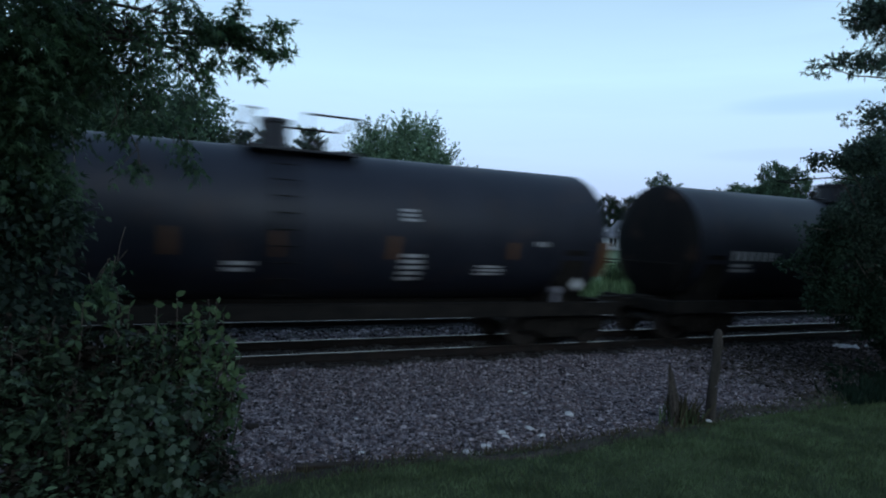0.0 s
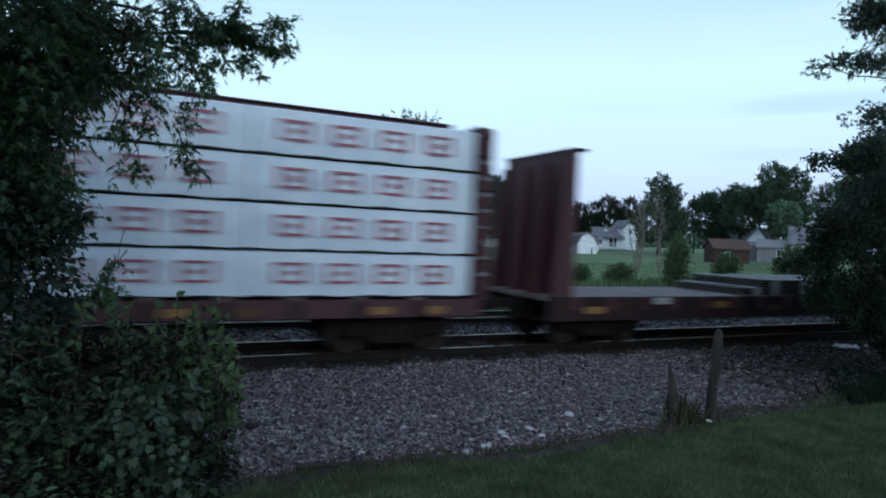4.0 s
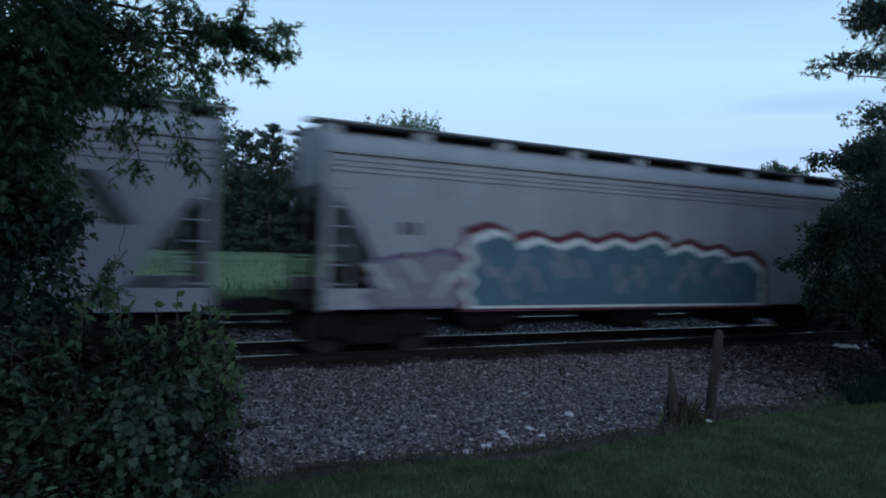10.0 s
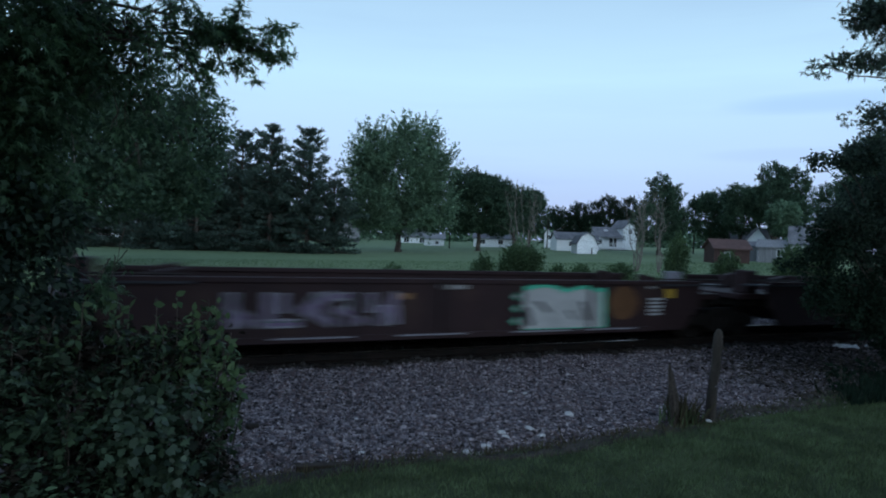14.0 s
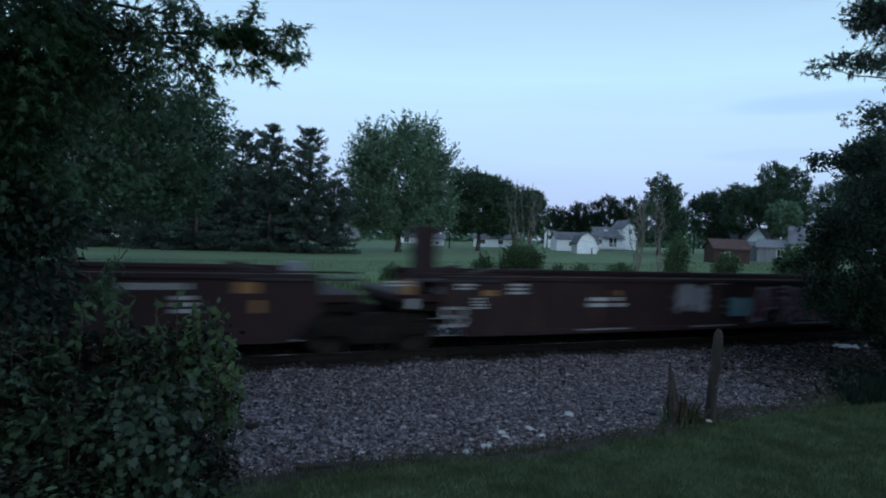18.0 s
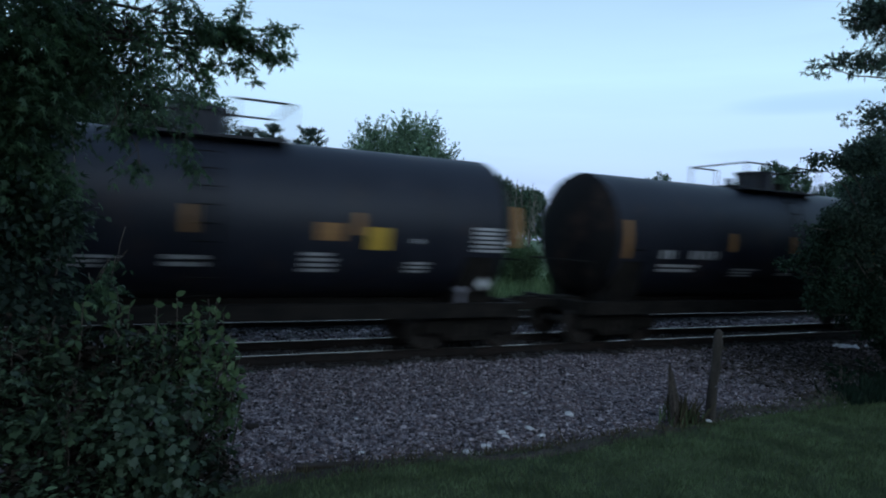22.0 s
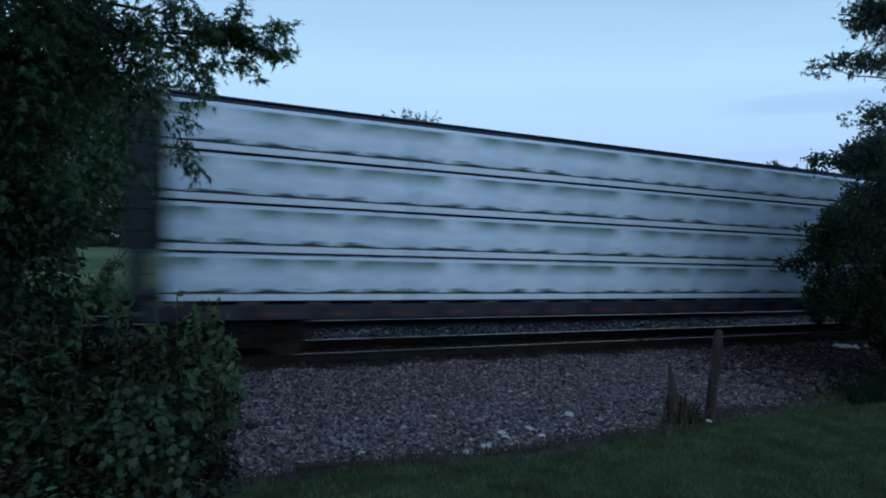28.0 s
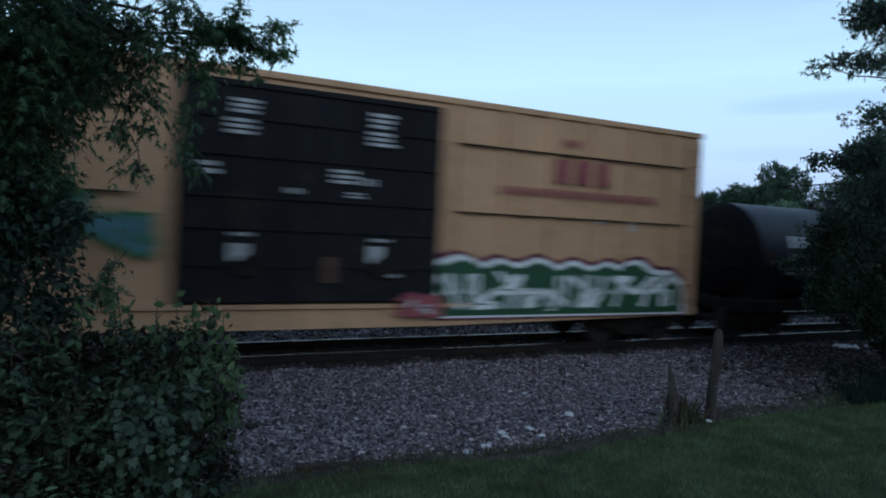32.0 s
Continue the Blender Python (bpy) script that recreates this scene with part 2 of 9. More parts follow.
# ---- mesh helpers ----
class Geo:
    """Gathers points and faces of one mesh."""

    def __init__(self):
        self.v, self.f = [], []

    def add(self, pts, faces):
        k = len(self.v)
        self.v += [tuple(p) for p in pts]
        self.f += [tuple(i + k for i in q) for q in faces]
        return self

    def box(self, x0, x1, y0, y1, z0, z1):
        p = [(x, y, z) for z in (z0, z1) for y in (y0, y1) for x in (x0, x1)]
        return self.add(p, [(0, 2, 3, 1), (4, 5, 7, 6), (0, 1, 5, 4), (2, 6, 7, 3), (0, 4, 6, 2), (1, 3, 7, 5)])

    def loft(self, rings, caps=True, closed=True):
        n, pts, faces = len(rings[0]), [], []
        for r in rings:
            pts += list(r)
        for i in range(len(rings) - 1):
            for j in range(n if closed else n - 1):
                a, b = i * n + j, i * n + (j + 1) % n
                faces.append((a, b, b + n, a + n))
        if caps:
            faces.append(tuple(reversed(range(n))))
            faces.append(tuple(range((len(rings) - 1) * n, len(rings) * n)))
        return self.add(pts, faces)

    def rod(self, p0, p1, r0, r1=None, n=8, caps=True):
        r1 = r0 if r1 is None else r1
        p0, p1 = Vector(p0), Vector(p1)
        d = (p1 - p0).normalized()
        s = d.cross(Vector((0, 0, 1)) if abs(d.z) < 0.9 else Vector((1, 0, 0))).normalized()
        u = s.cross(d)
        ring = lambda c, r: [c + r * (math.cos(6.28318 * k / n) * s + math.sin(6.28318 * k / n) * u) for k in range(n)]
        return self.loft([ring(p0, r0), ring(p1, r1)], caps)

    def path(self, pts, radii, n=6):
        rings, prev = [], None
        for i, p in enumerate(pts):
            a, b = Vector(pts[max(0, i - 1)]), Vector(pts[min(len(pts) - 1, i + 1)])
            d = (b - a).normalized()
            s = d.cross(Vector((0, 0, 1)) if abs(d.z) < 0.95 else Vector((0, 1, 0))).normalized()
            u = s.cross(d)
            rings.append([Vector(p) + radii[i] * (math.cos(6.28318 * k / n) * s + math.sin(6.28318 * k / n) * u) for k in range(n)])
        return self.loft(rings)

    def prism(self, profile, x0, x1):
        """A profile of (y, z) drawn out along x."""
        return self.loft([[(x0, y, z) for y, z in profile], [(x1, y, z) for y, z in profile]])

    def plate(self, outline, y0, y1):
        """An outline of (x, z) with thickness along y."""
        return self.loft([[(x, y0, z) for x, z in outline], [(x, y1, z) for x, z in outline]])


def mesh_of(name, geo, material, smooth=False, bevel=0.0):
    me = bpy.data.meshes.new(name)
    me.from_pydata(geo.v, [], geo.f)
    if material:
        me.materials.append(material)
    bm = bmesh.new()
    bm.from_mesh(me)
    bmesh.ops.recalc_face_normals(bm, faces=bm.faces)
    if bevel:
        bmesh.ops.bevel(bm, geom=bm.edges[:], offset=bevel, segments=1, affect="EDGES", clamp_overlap=True)
    bm.to_mesh(me)
    bm.free()
    if smooth:
        me.shade_smooth()
        me.set_sharp_from_angle(angle=radians(38))
    return me


def part(name, geo, material, parent=None, label="", smooth=False, bevel=0.0):
    ob = new(name, geo if isinstance(geo, bpy.types.Mesh) else mesh_of(name, geo, material, smooth, bevel))
    if parent is not None:
        ob.parent = parent
    return tagged(ob, label)


def thing(name, label, category, m=None, group="", kind=""):
    ob = new(name)
    ob.empty_display_size = 0.2
    if m is not None:
        ob.matrix_basis = m
    return tagged(ob, label, category, group, kind)


def raw_mesh(name, verts, loops, counts, material):
    """A mesh straight from arrays: points, corner indices, corners for each face."""
    me = bpy.data.meshes.new(name)
    me.vertices.add(len(verts))
    me.vertices.foreach_set("co", np.asarray(verts, dtype=np.float32).ravel())
    me.loops.add(len(loops))
    me.loops.foreach_set("vertex_index", np.asarray(loops, dtype=np.int32))
    starts = np.concatenate(([0], np.cumsum(counts)[:-1]))
    me.polygons.add(len(counts))
    me.polygons.foreach_set("loop_start", starts.astype(np.int32))
    me.update(calc_edges=True)
    me.validate()
    if material:
        me.materials.append(material)
    return me

# ---- ground: one sheet out to the horizon ----
def ground_z(x, y):
    """Height of the bare ground: lawn, the bed under the tracks, the field beyond."""
    x, y = np.asarray(x, dtype=float), np.asarray(y, dtype=float)
    lawn = 0.12 - 0.05 * y + 0.004 * np.sin(x * 0.9) * np.minimum(np.abs(y), 6)
    bed = np.full_like(x, -0.62)
    far = -0.75 + 0.016 * np.clip(x, -60, 120) + 0.08 * np.sin(x * 0.05 + y * 0.031)
    z = np.where(y < 6.6, np.maximum(lawn, -0.3), bed)
    k = np.clip((y - 6.6) / 0.8, 0, 1)
    z = np.where(y >= 6.6, -0.21 + (bed + 0.21) * k, z)
    k = np.clip((y - 21.0) / 4.0, 0, 1)
    z = np.where(y > 21.0, bed + (far - bed) * k * k * (3 - 2 * k), z)
    return z


def build_ground():
    xs = np.concatenate((np.linspace(-3000, -120, 14), np.linspace(-100, -12, 23), np.linspace(-11, 30, 83), np.linspace(32, 160, 33), np.linspace(180, 3000, 16)))
    ys = np.concatenate((np.linspace(-2000, -30, 8), np.linspace(-24, 0, 9), np.linspace(0.5, 8, 31), np.linspace(8.5, 30, 44), np.linspace(32, 160, 40), np.linspace(180, 3000, 18)))
    gx, gy = np.meshgrid(xs, ys)
    gz = ground_z(gx, gy)
    w = len(xs)
    verts = np.stack((gx.ravel(), gy.ravel(), gz.ravel()), 1)
    i, j = np.meshgrid(np.arange(len(ys) - 1), np.arange(w - 1), indexing="ij")
    a = (i * w + j).ravel()
    loops = np.stack((a, a + 1, a + w + 1, a + w), 1).ravel()
    me = raw_mesh("ground", verts, loops, np.full(len(a), 4), LAWN)
    me.materials.append(FIELD)
    mid = (ys[:-1] + ys[1:]) / 2
    me.polygons.foreach_set("material_index", np.where(np.repeat(mid, w - 1) > 14, 1, 0).astype(np.int32))
    me.shade_smooth()
    tagged(new("ground", me), "mown lawn and wide green field on gently uneven ground", "ground", kind="structure")


def lawn_edge(x):
    """Where the lawn gives way to the ballast."""
    return 6.55 + 0.13 * np.clip(x - 5.0, 0, 8) + 0.1 * np.sin(x * 0.8) + 0.07 * np.sin(x * 2.3 + 1)


def ballast_z(x, y):
    """Top of the ballast across the two tracks."""
    y = np.asarray(y, dtype=float)
    z = np.interp(y, [6.4, 7.2, 9.6, 11.45, 14.4, 15.1, 15.9, 18.9, 20.2, 21.6], [-0.34, -0.27, -0.36, -0.21, -0.21, -0.27, -0.21, -0.21, -0.4, -0.72])
    return z + 0.02 * np.sin(np.asarray(x) * 2.1 + y * 1.3) + 0.015 * np.sin(np.asarray(x) * 5.3 - y * 3.7)


def build_ballast():
    xs = np.concatenate((np.arange(-900, -60, 30.0), np.arange(-60, -8, 4.0), np.arange(-8, 30, 0.25), np.arange(30, 120, 5.0), np.arange(120, 900, 30.0)))
    ys = np.arange(6.4, 21.65, 0.2)
    gx, gy = np.meshgrid(xs, ys)
    gz = ballast_z(gx, gy) + np.random.default_rng(3).normal(0, 0.012, gx.shape)
    gz[0] -= 0.3
    w = len(xs)
    i, j = np.meshgrid(np.arange(len(ys) - 1), np.arange(w - 1), indexing="ij")
    a = (i * w + j).ravel()
    me = raw_mesh("ballast_bed", np.stack((gx.ravel(), gy.ravel(), gz.ravel()), 1), np.stack((a, a + 1, a + w + 1, a + w), 1).ravel(), np.full(len(a), 4), BALLAST)
    me.shade_smooth()
    bed = tagged(new("ballast_bed", me), "bed of grey crushed-stone ballast under two railway tracks", "ballast", kind="structure")
    return bed


def scatter_stones(name, count, x0, x1, y0, y1, size, seed, material, label):
    """Loose angular stones lying on the ballast, one mesh."""
    rng = np.random.default_rng(seed)
    cube = np.array([(x, y, z) for z in (-1, 1) for y in (-1, 1) for x in (-1, 1)], dtype=float) * 0.5
    faces = np.array([(0, 2, 3, 1), (4, 5, 7, 6), (0, 1, 5, 4), (2, 6, 7, 3), (0, 4, 6, 2), (1, 3, 7, 5)])
    px, py = rng.uniform(x0, x1, count), rng.uniform(y0, y1, count)
    edge = lawn_edge(px) + 0.1
    keep = (py > edge - rng.exponential(0.16, count)) & (px > 0.03 * py - 0.4) & (px < 1.9 * py)
    px, py = px[keep], py[keep]
    count = len(px)
    pz = ballast_z(px, py)
    s = rng.uniform(0.6, 1.45, (count, 1, 3)) * size * rng.uniform(0.75, 1.35, (count, 1, 1)) * np.array([1.2, 1.0, 0.75])
    pts = cube[None] * s * rng.uniform(0.45, 1.2, (count, 8, 1)) + rng.normal(0, 0.07, (count, 8, 3)) * s
    ang = rng.uniform(0, 6.283, count)
    tilt = rng.normal(0, 0.5, count)
    ca, sa_, ct, st = np.cos(ang), np.sin(ang), np.cos(tilt), np.sin(tilt)
    x, y, z = pts[..., 0], pts[..., 1], pts[..., 2]
    y, z = y * ct[:, None] - z * st[:, None], y * st[:, None] + z * ct[:, None]
    x, y = x * ca[:, None] - y * sa_[:, None], x * sa_[:, None] + y * ca[:, None]
    v = np.stack((x + px[:, None], y + py[:, None], z + pz[:, None] + size * 0.2), -1).reshape(-1, 3)
    loops = (faces.ravel()[None] + 8 * np.arange(count)[:, None]).ravel()
    me = raw_mesh(name, v, loops, np.full(count * 6, 4), material)
    return tagged(new(name, me), label, "gravel", kind="stuff")


def build_edge_soil():
    """Bare earth between the lawn and the ballast."""
    xs, us = np.arange(-1.0, 19.0, 0.12), np.linspace(0, 1, 9)
    gx, gu = np.meshgrid(xs, us)
    rng = np.random.default_rng(17)
    wide = 0.42 + 0.16 * np.sin(gx * 1.1) + 0.1 * np.sin(gx * 2.7 + 1)
    gy = lawn_edge(gx) - 0.22 + wide * gu
    gz = np.maximum(ballast_z(gx, gy), ground_z(gx, gy)) + 0.035 * np.sin(np.pi * gu) + rng.normal(0, 0.012, gx.shape) - 0.03 * ((gu < 0.05) | (gu > 0.95))
    w = len(xs)
    i, j = np.meshgrid(np.arange(len(us) - 1), np.arange(w - 1), indexing="ij")
    a = (i * w + j).ravel()
    me = raw_mesh("edge_soil", np.stack((gx.ravel(), gy.ravel(), gz.ravel()), 1), np.stack((a, a + 1, a + w + 1, a + w), 1).ravel(), np.full(len(a), 4), SOIL)
    me.shade_smooth()
    tagged(new("edge_soil", me), "strip of bare brown earth between lawn and ballast", "soil", kind="structure")


def rail_profile(w):
    return [(-0.07, -0.18), (0.07, -0.18), (0.07, -0.165), (0.012, -0.14), (0.01, -0.045), (0.036, -0.035), (0.036, -0.006), (-0.036, -0.006), (-0.036, -0.035), (-0.01, -0.045), (-0.012, -0.14), (-0.07, -0.165)]


def build_track(name, yc, label):
    track = thing(name, label, "railway track", kind="structure")
    for side in (-0.755, 0.755):
        rail = part("rail", Geo().prism([(yc + side + a, b) for a, b in rail_profile(0)], -900, 900), RUST_RAIL, track, "rusty steel rail")
        head = [(-0.034, -0.0055), (0.034, -0.0055), (0.028, 0.0), (-0.028, 0.0)]
        part("rail_head", Geo().prism([(yc + side + a, b) for a, b in head], -900, 900), RAIL_HEAD, rail, "wheel-polished bright rail head")
    rng = random.Random(7)
    tie = mesh_of("tie", Geo().box(-0.115, 0.115, -1.3, 1.3, -0.36, -0.185), TIE, bevel=0.012)
    plate = mesh_of("tie_plate", Geo().box(-0.1, 0.1, -0.17, 0.17, -0.186, -0.172), RUST_RAIL)
    x = -8.0
    while x < 44:
        t = part("tie", tie, None, track)
        t.matrix_basis = pose(x + rng.uniform(-0.02, 0.02), yc + rng.uniform(-0.05, 0.05), rng.uniform(-0.01, 0.004), 0, 0, rng.uniform(-1, 1))
        for side in (-0.755, 0.755):
            part("tie_plate", plate, None, t).matrix_basis = pose(0, side, 0)
        x += 0.53
    return track


build_ground()
build_ballast()
build_edge_soil()
scatter_stones("ballast_stones", 112000, -1, 22.5, 6.4, 11.7, 0.039, 11, STONE, "loose angular grey ballast stones beside the track")
scatter_stones("ballast_stones", 5200, -2, 31, 14.3, 16.0, 0.06, 12, STONE, "grey ballast stones between the two tracks")
scatter_stones("ballast_stones", 1800, -6, 30, 19.0, 20.6, 0.08, 13, STONE, "grey ballast stones beyond the far track")
for lane in (NEAR_Y, FAR_Y):
    scatter_stones("oily_ballast", 9000, -2, 32, lane - 1.3, lane + 1.3, 0.06, 14, OILY_STONE, "oil-blackened ballast stones between the rails")
build_track("railway_track", NEAR_Y, "main track with rusty rails on dark wooden ties")
build_track("railway_track", FAR_Y, "second track with rusty rails on dark wooden ties")

# Crowns near the viewer: lobes as offset from the foot (x, y, z) and half-sizes
MAPLE_FOOT, DARK_FOOT, OAK_FOOT, BUSH_FOOT = (-2.6, 6.0, -0.18), (14.9, 8.0, -0.5), (12.2, 5.6, -0.16), (-0.5, 4.5, -0.1)
MAPLE_MASS = [(1.72, 0.2, 4.15, 0.4, 0.7, 0.4), (1.95, 0.5, 4.35, 0.34, 0.6, 0.34), (2.07, 0.7, 3.93, 0.24, 0.6, 0.24), (1.7, 0.3, 3.5, 0.42, 0.7, 0.42), (1.6, 0.4, 2.9, 0.4, 0.7, 0.42), (1.5, 0.3, 4.1, 0.51, 0.7, 0.49), (1.46, 0.3, 3.35, 0.54, 0.7, 0.51), (1.52, 0.2, 2.69, 0.55, 0.7, 0.52), (1.59, 0.2, 2.05, 0.53, 0.7, 0.51), (1.27, 0.0, 3.72, 0.61, 0.8, 0.58), (1.27, 0.0, 2.41, 0.61, 0.8, 0.58), (1.95, 0.6, 4.46, 0.31, 0.6, 0.29), (2.14, 0.5, 4.01, 0.23, 0.5, 0.22), (1.99, 0.2, 2.6, 0.17, 0.4, 0.16), (1.91, 0.2, 2.86, 0.19, 0.4, 0.18), (1.9, 0.2, 1.84, 0.22, 0.4, 0.2)]
MAPLE_DEEP = [(1.66, 1.2, 4.1, 0.44, 0.6, 0.42), (2.04, 1.2, 4.27, 0.25, 0.6, 0.24), (2.0, 1.1, 3.88, 0.2, 0.4, 0.19), (1.58, 1.1, 3.58, 0.32, 0.5, 0.31)]
MAPLE_HANGING = [(2.31, 0.6, 4.43, 0.29, 0.5, 0.27), (2.55, 0.6, 4.28, 0.32, 0.5, 0.3), (2.43, 0.6, 3.97, 0.21, 0.4, 0.2), (2.79, 0.6, 4.57, 0.24, 0.4, 0.23), (2.84, 0.6, 4.25, 0.23, 0.4, 0.22), (3.02, 0.6, 4.44, 0.2, 0.35, 0.19), (2.55, 0.6, 3.8, 0.19, 0.35, 0.18), (2.38, 0.6, 3.47, 0.16, 0.3, 0.15), (2.57, 0.6, 3.54, 0.16, 0.3, 0.15), (2.85, 0.7, 3.59, 0.14, 0.3, 0.14), (2.95, 0.7, 3.29, 0.12, 0.25, 0.12), (3.02, 0.7, 3.16, 0.07, 0.2, 0.06), (2.38, 0.6, 3.1, 0.09, 0.2, 0.09), (2.52, 0.6, 3.08, 0.06, 0.2, 0.06), (2.05, 0.5, 3.62, 0.13, 0.25, 0.12), (2.12, 0.5, 3.12, 0.05, 0.15, 0.05), (2.24, 0.3, 1.99, 0.16, 0.3, 0.15), (2.36, 0.3, 2.15, 0.08, 0.2, 0.08), (3.07, 0.6, 3.87, 0.11, 0.25, 0.1), (2.99, 0.6, 4.06, 0.19, 0.3, 0.18)]
BOUGH_PIVOT = (0.4, 6.7, 4.29)
BOUGH_LOBES = [(0.18, 0.0, 0.06, 0.17, 0.25, 0.16), (0.37, 0.0, 0.06, 0.14, 0.22, 0.13), (0.53, 0.0, -0.02, 0.1, 0.18, 0.1), (0.67, 0.0, -0.07, 0.08, 0.13, 0.07), (0.81, 0.0, -0.08, 0.09, 0.1, 0.06), (0.89, 0.0, -0.03, 0.07, 0.08, 0.06), (0.65, 0.0, 0.1, 0.07, 0.12, 0.07), (0.78, 0.0, 0.2, 0.09, 0.1, 0.06), (0.88, 0.0, 0.26, 0.08, 0.08, 0.06), (0.37, 0.0, 0.28, 0.07, 0.14, 0.07), (0.43, 0.0, 0.39, 0.05, 0.1, 0.04), (0.4, 0.0, -0.21, 0.07, 0.14, 0.07), (0.51, 0.0, -0.3, 0.08, 0.1, 0.06), (0.59, 0.0, -0.36, 0.07, 0.08, 0.06), (0.22, 0.0, -0.25, 0.07, 0.14, 0.07)]
BUSH_LOBES = [(-0.19, 0.1, 1.62, 0.19, 0.4, 0.18), (0.0, 0.1, 1.7, 0.12, 0.3, 0.12), (0.17, 0.1, 1.61, 0.17, 0.4, 0.16), (0.35, 0.1, 1.8, 0.08, 0.2, 0.08), (0.48, 0.1, 1.59, 0.19, 0.4, 0.18), (0.7, 0.1, 1.73, 0.1, 0.2, 0.09), (0.76, 0.1, 1.52, 0.15, 0.35, 0.15), (0.92, 0.1, 1.75, 0.09, 0.2, 0.09), (0.96, 0.1, 1.53, 0.1, 0.2, 0.1), (0.97, 0.1, 1.28, 0.13, 0.25, 0.13), (-0.17, -0.2, 1.38, 0.19, 0.4, 0.18), (0.08, -0.2, 1.39, 0.17, 0.4, 0.16), (0.34, -0.2, 1.4, 0.19, 0.4, 0.18), (0.62, -0.2, 1.38, 0.11, 0.3, 0.1), (0.83, -0.1, 1.12, 0.18, 0.35, 0.17), (-0.01, -0.4, 1.18, 0.19, 0.4, 0.18), (0.27, -0.4, 1.19, 0.19, 0.4, 0.18), (0.54, -0.4, 1.11, 0.2, 0.4, 0.19), (-0.01, -0.6, 1.04, 0.18, 0.4, 0.17), (0.25, -0.6, 0.99, 0.18, 0.4, 0.17), (0.53, -0.6, 0.95, 0.19, 0.4, 0.18), (0.78, -0.4, 0.92, 0.17, 0.35, 0.16), (0.94, -0.2, 0.94, 0.12, 0.3, 0.12), (-0.4, -0.1, 1.48, 0.39, 0.6, 0.37)]
DARK_LOBES = [(-3.2, 0.0, 4.63, 0.2, 0.18, 0.16), (-2.45, 0.0, 4.74, 0.3, 0.31, 0.13), (-1.75, 0.0, 4.9, 0.44, 0.4, 0.34), (-2.62, 0.0, 3.62, 0.2, 0.24, 0.17), (-2.9, 0.0, 3.58, 0.13, 0.16, 0.13), (-2.2, 0.1, 3.62, 0.3, 0.3, 0.22), (-3.45, 0.0, 3.36, 0.09, 0.08, 0.06), (-2.75, 0.0, 3.05, 0.42, 0.38, 0.42), (-3.25, 0.0, 2.97, 0.14, 0.13, 0.14), (-3.9, 0.0, 2.62, 0.2, 0.18, 0.12), (-3.55, 0.0, 2.64, 0.2, 0.18, 0.14), (-2.75, 0.0, 2.35, 0.44, 0.4, 0.42), (-2.95, 0.0, 1.95, 0.34, 0.31, 0.3), (-1.7, 0.2, 3.3, 0.75, 0.6, 0.7), (-0.8, 0.2, 3.9, 0.7, 0.8, 0.8), (-1.6, 0.0, 1.95, 0.8, 0.6, 0.62), (-0.54, -0.2, 1.16, 0.5, 0.7, 0.47), (0.51, 0.2, 2.56, 1.38, 1.0, 1.31), (-1.2, -0.1, 1.46, 0.32, 0.29, 0.31), (0.28, -0.2, 1.61, 1.09, 0.8, 1.04)]
OAK_LOBES = [(-2.86, 0.4, 6.12, 0.09, 0.2, 0.09), (-2.52, 0.4, 6.01, 0.11, 0.2, 0.11), (-2.39, 0.4, 6.25, 0.14, 0.25, 0.13), (-1.97, 0.4, 6.28, 0.21, 0.3, 0.2), (-2.04, 0.4, 5.89, 0.07, 0.15, 0.07), (-1.31, 0.4, 6.18, 0.31, 0.4, 0.29), (-3.52, 0.4, 5.21, 0.06, 0.12, 0.05), (-3.22, 0.4, 5.24, 0.07, 0.12, 0.06), (-2.96, 0.4, 5.4, 0.08, 0.15, 0.08), (-2.59, 0.4, 5.44, 0.1, 0.2, 0.1), (-2.18, 0.4, 5.52, 0.13, 0.2, 0.12), (-1.78, 0.4, 5.53, 0.12, 0.2, 0.12), (-1.15, 0.4, 5.53, 0.27, 0.3, 0.26), (-1.97, 0.4, 5.17, 0.04, 0.1, 0.04), (-2.81, 0.4, 4.53, 0.04, 0.1, 0.04), (-2.52, 0.4, 4.64, 0.08, 0.15, 0.07), (-2.15, 0.4, 4.68, 0.11, 0.2, 0.11), (-2.25, 0.4, 4.47, 0.08, 0.15, 0.07), (-1.31, 0.4, 4.69, 0.27, 0.3, 0.26), (-1.78, 0.4, 4.35, 0.14, 0.25, 0.13)]
# unseen crown lobes, added outside the view to shade what stands below
MAPLE_SHADE_LOBES = [(-0.6, -2.6, 3.9, 1.7, 1.6, 1.5), (-1.0, -0.6, 5.6, 1.9, 1.9, 1.6), (1.4, -3.2, 6.0, 1.6, 1.3, 1.2), (1.6, -1.6, 6.4, 1.5, 1.3, 1.2), (-1.6, 1.4, 4.4, 1.8, 1.6, 1.9)]
OAK_SHADE_LOBES = [(2.4, -0.6, 6.6, 2.0, 2.0, 2.4), (0.2, -2.8, 6.6, 1.6, 1.5, 1.6), (4.2, 1.2, 5.0, 2.0, 2.0, 2.6), (1.4, 0.4, 8.8, 2.2, 2.0, 1.8)]
DARK_SHADE_LOBES = [(3.2, 0.2, 2.6, 1.9, 1.7, 2.5), (2.8, 0.4, 5.2, 1.9, 1.8, 1.7), (5.6, 0.6, 3.0, 2.0, 1.8, 2.8)]

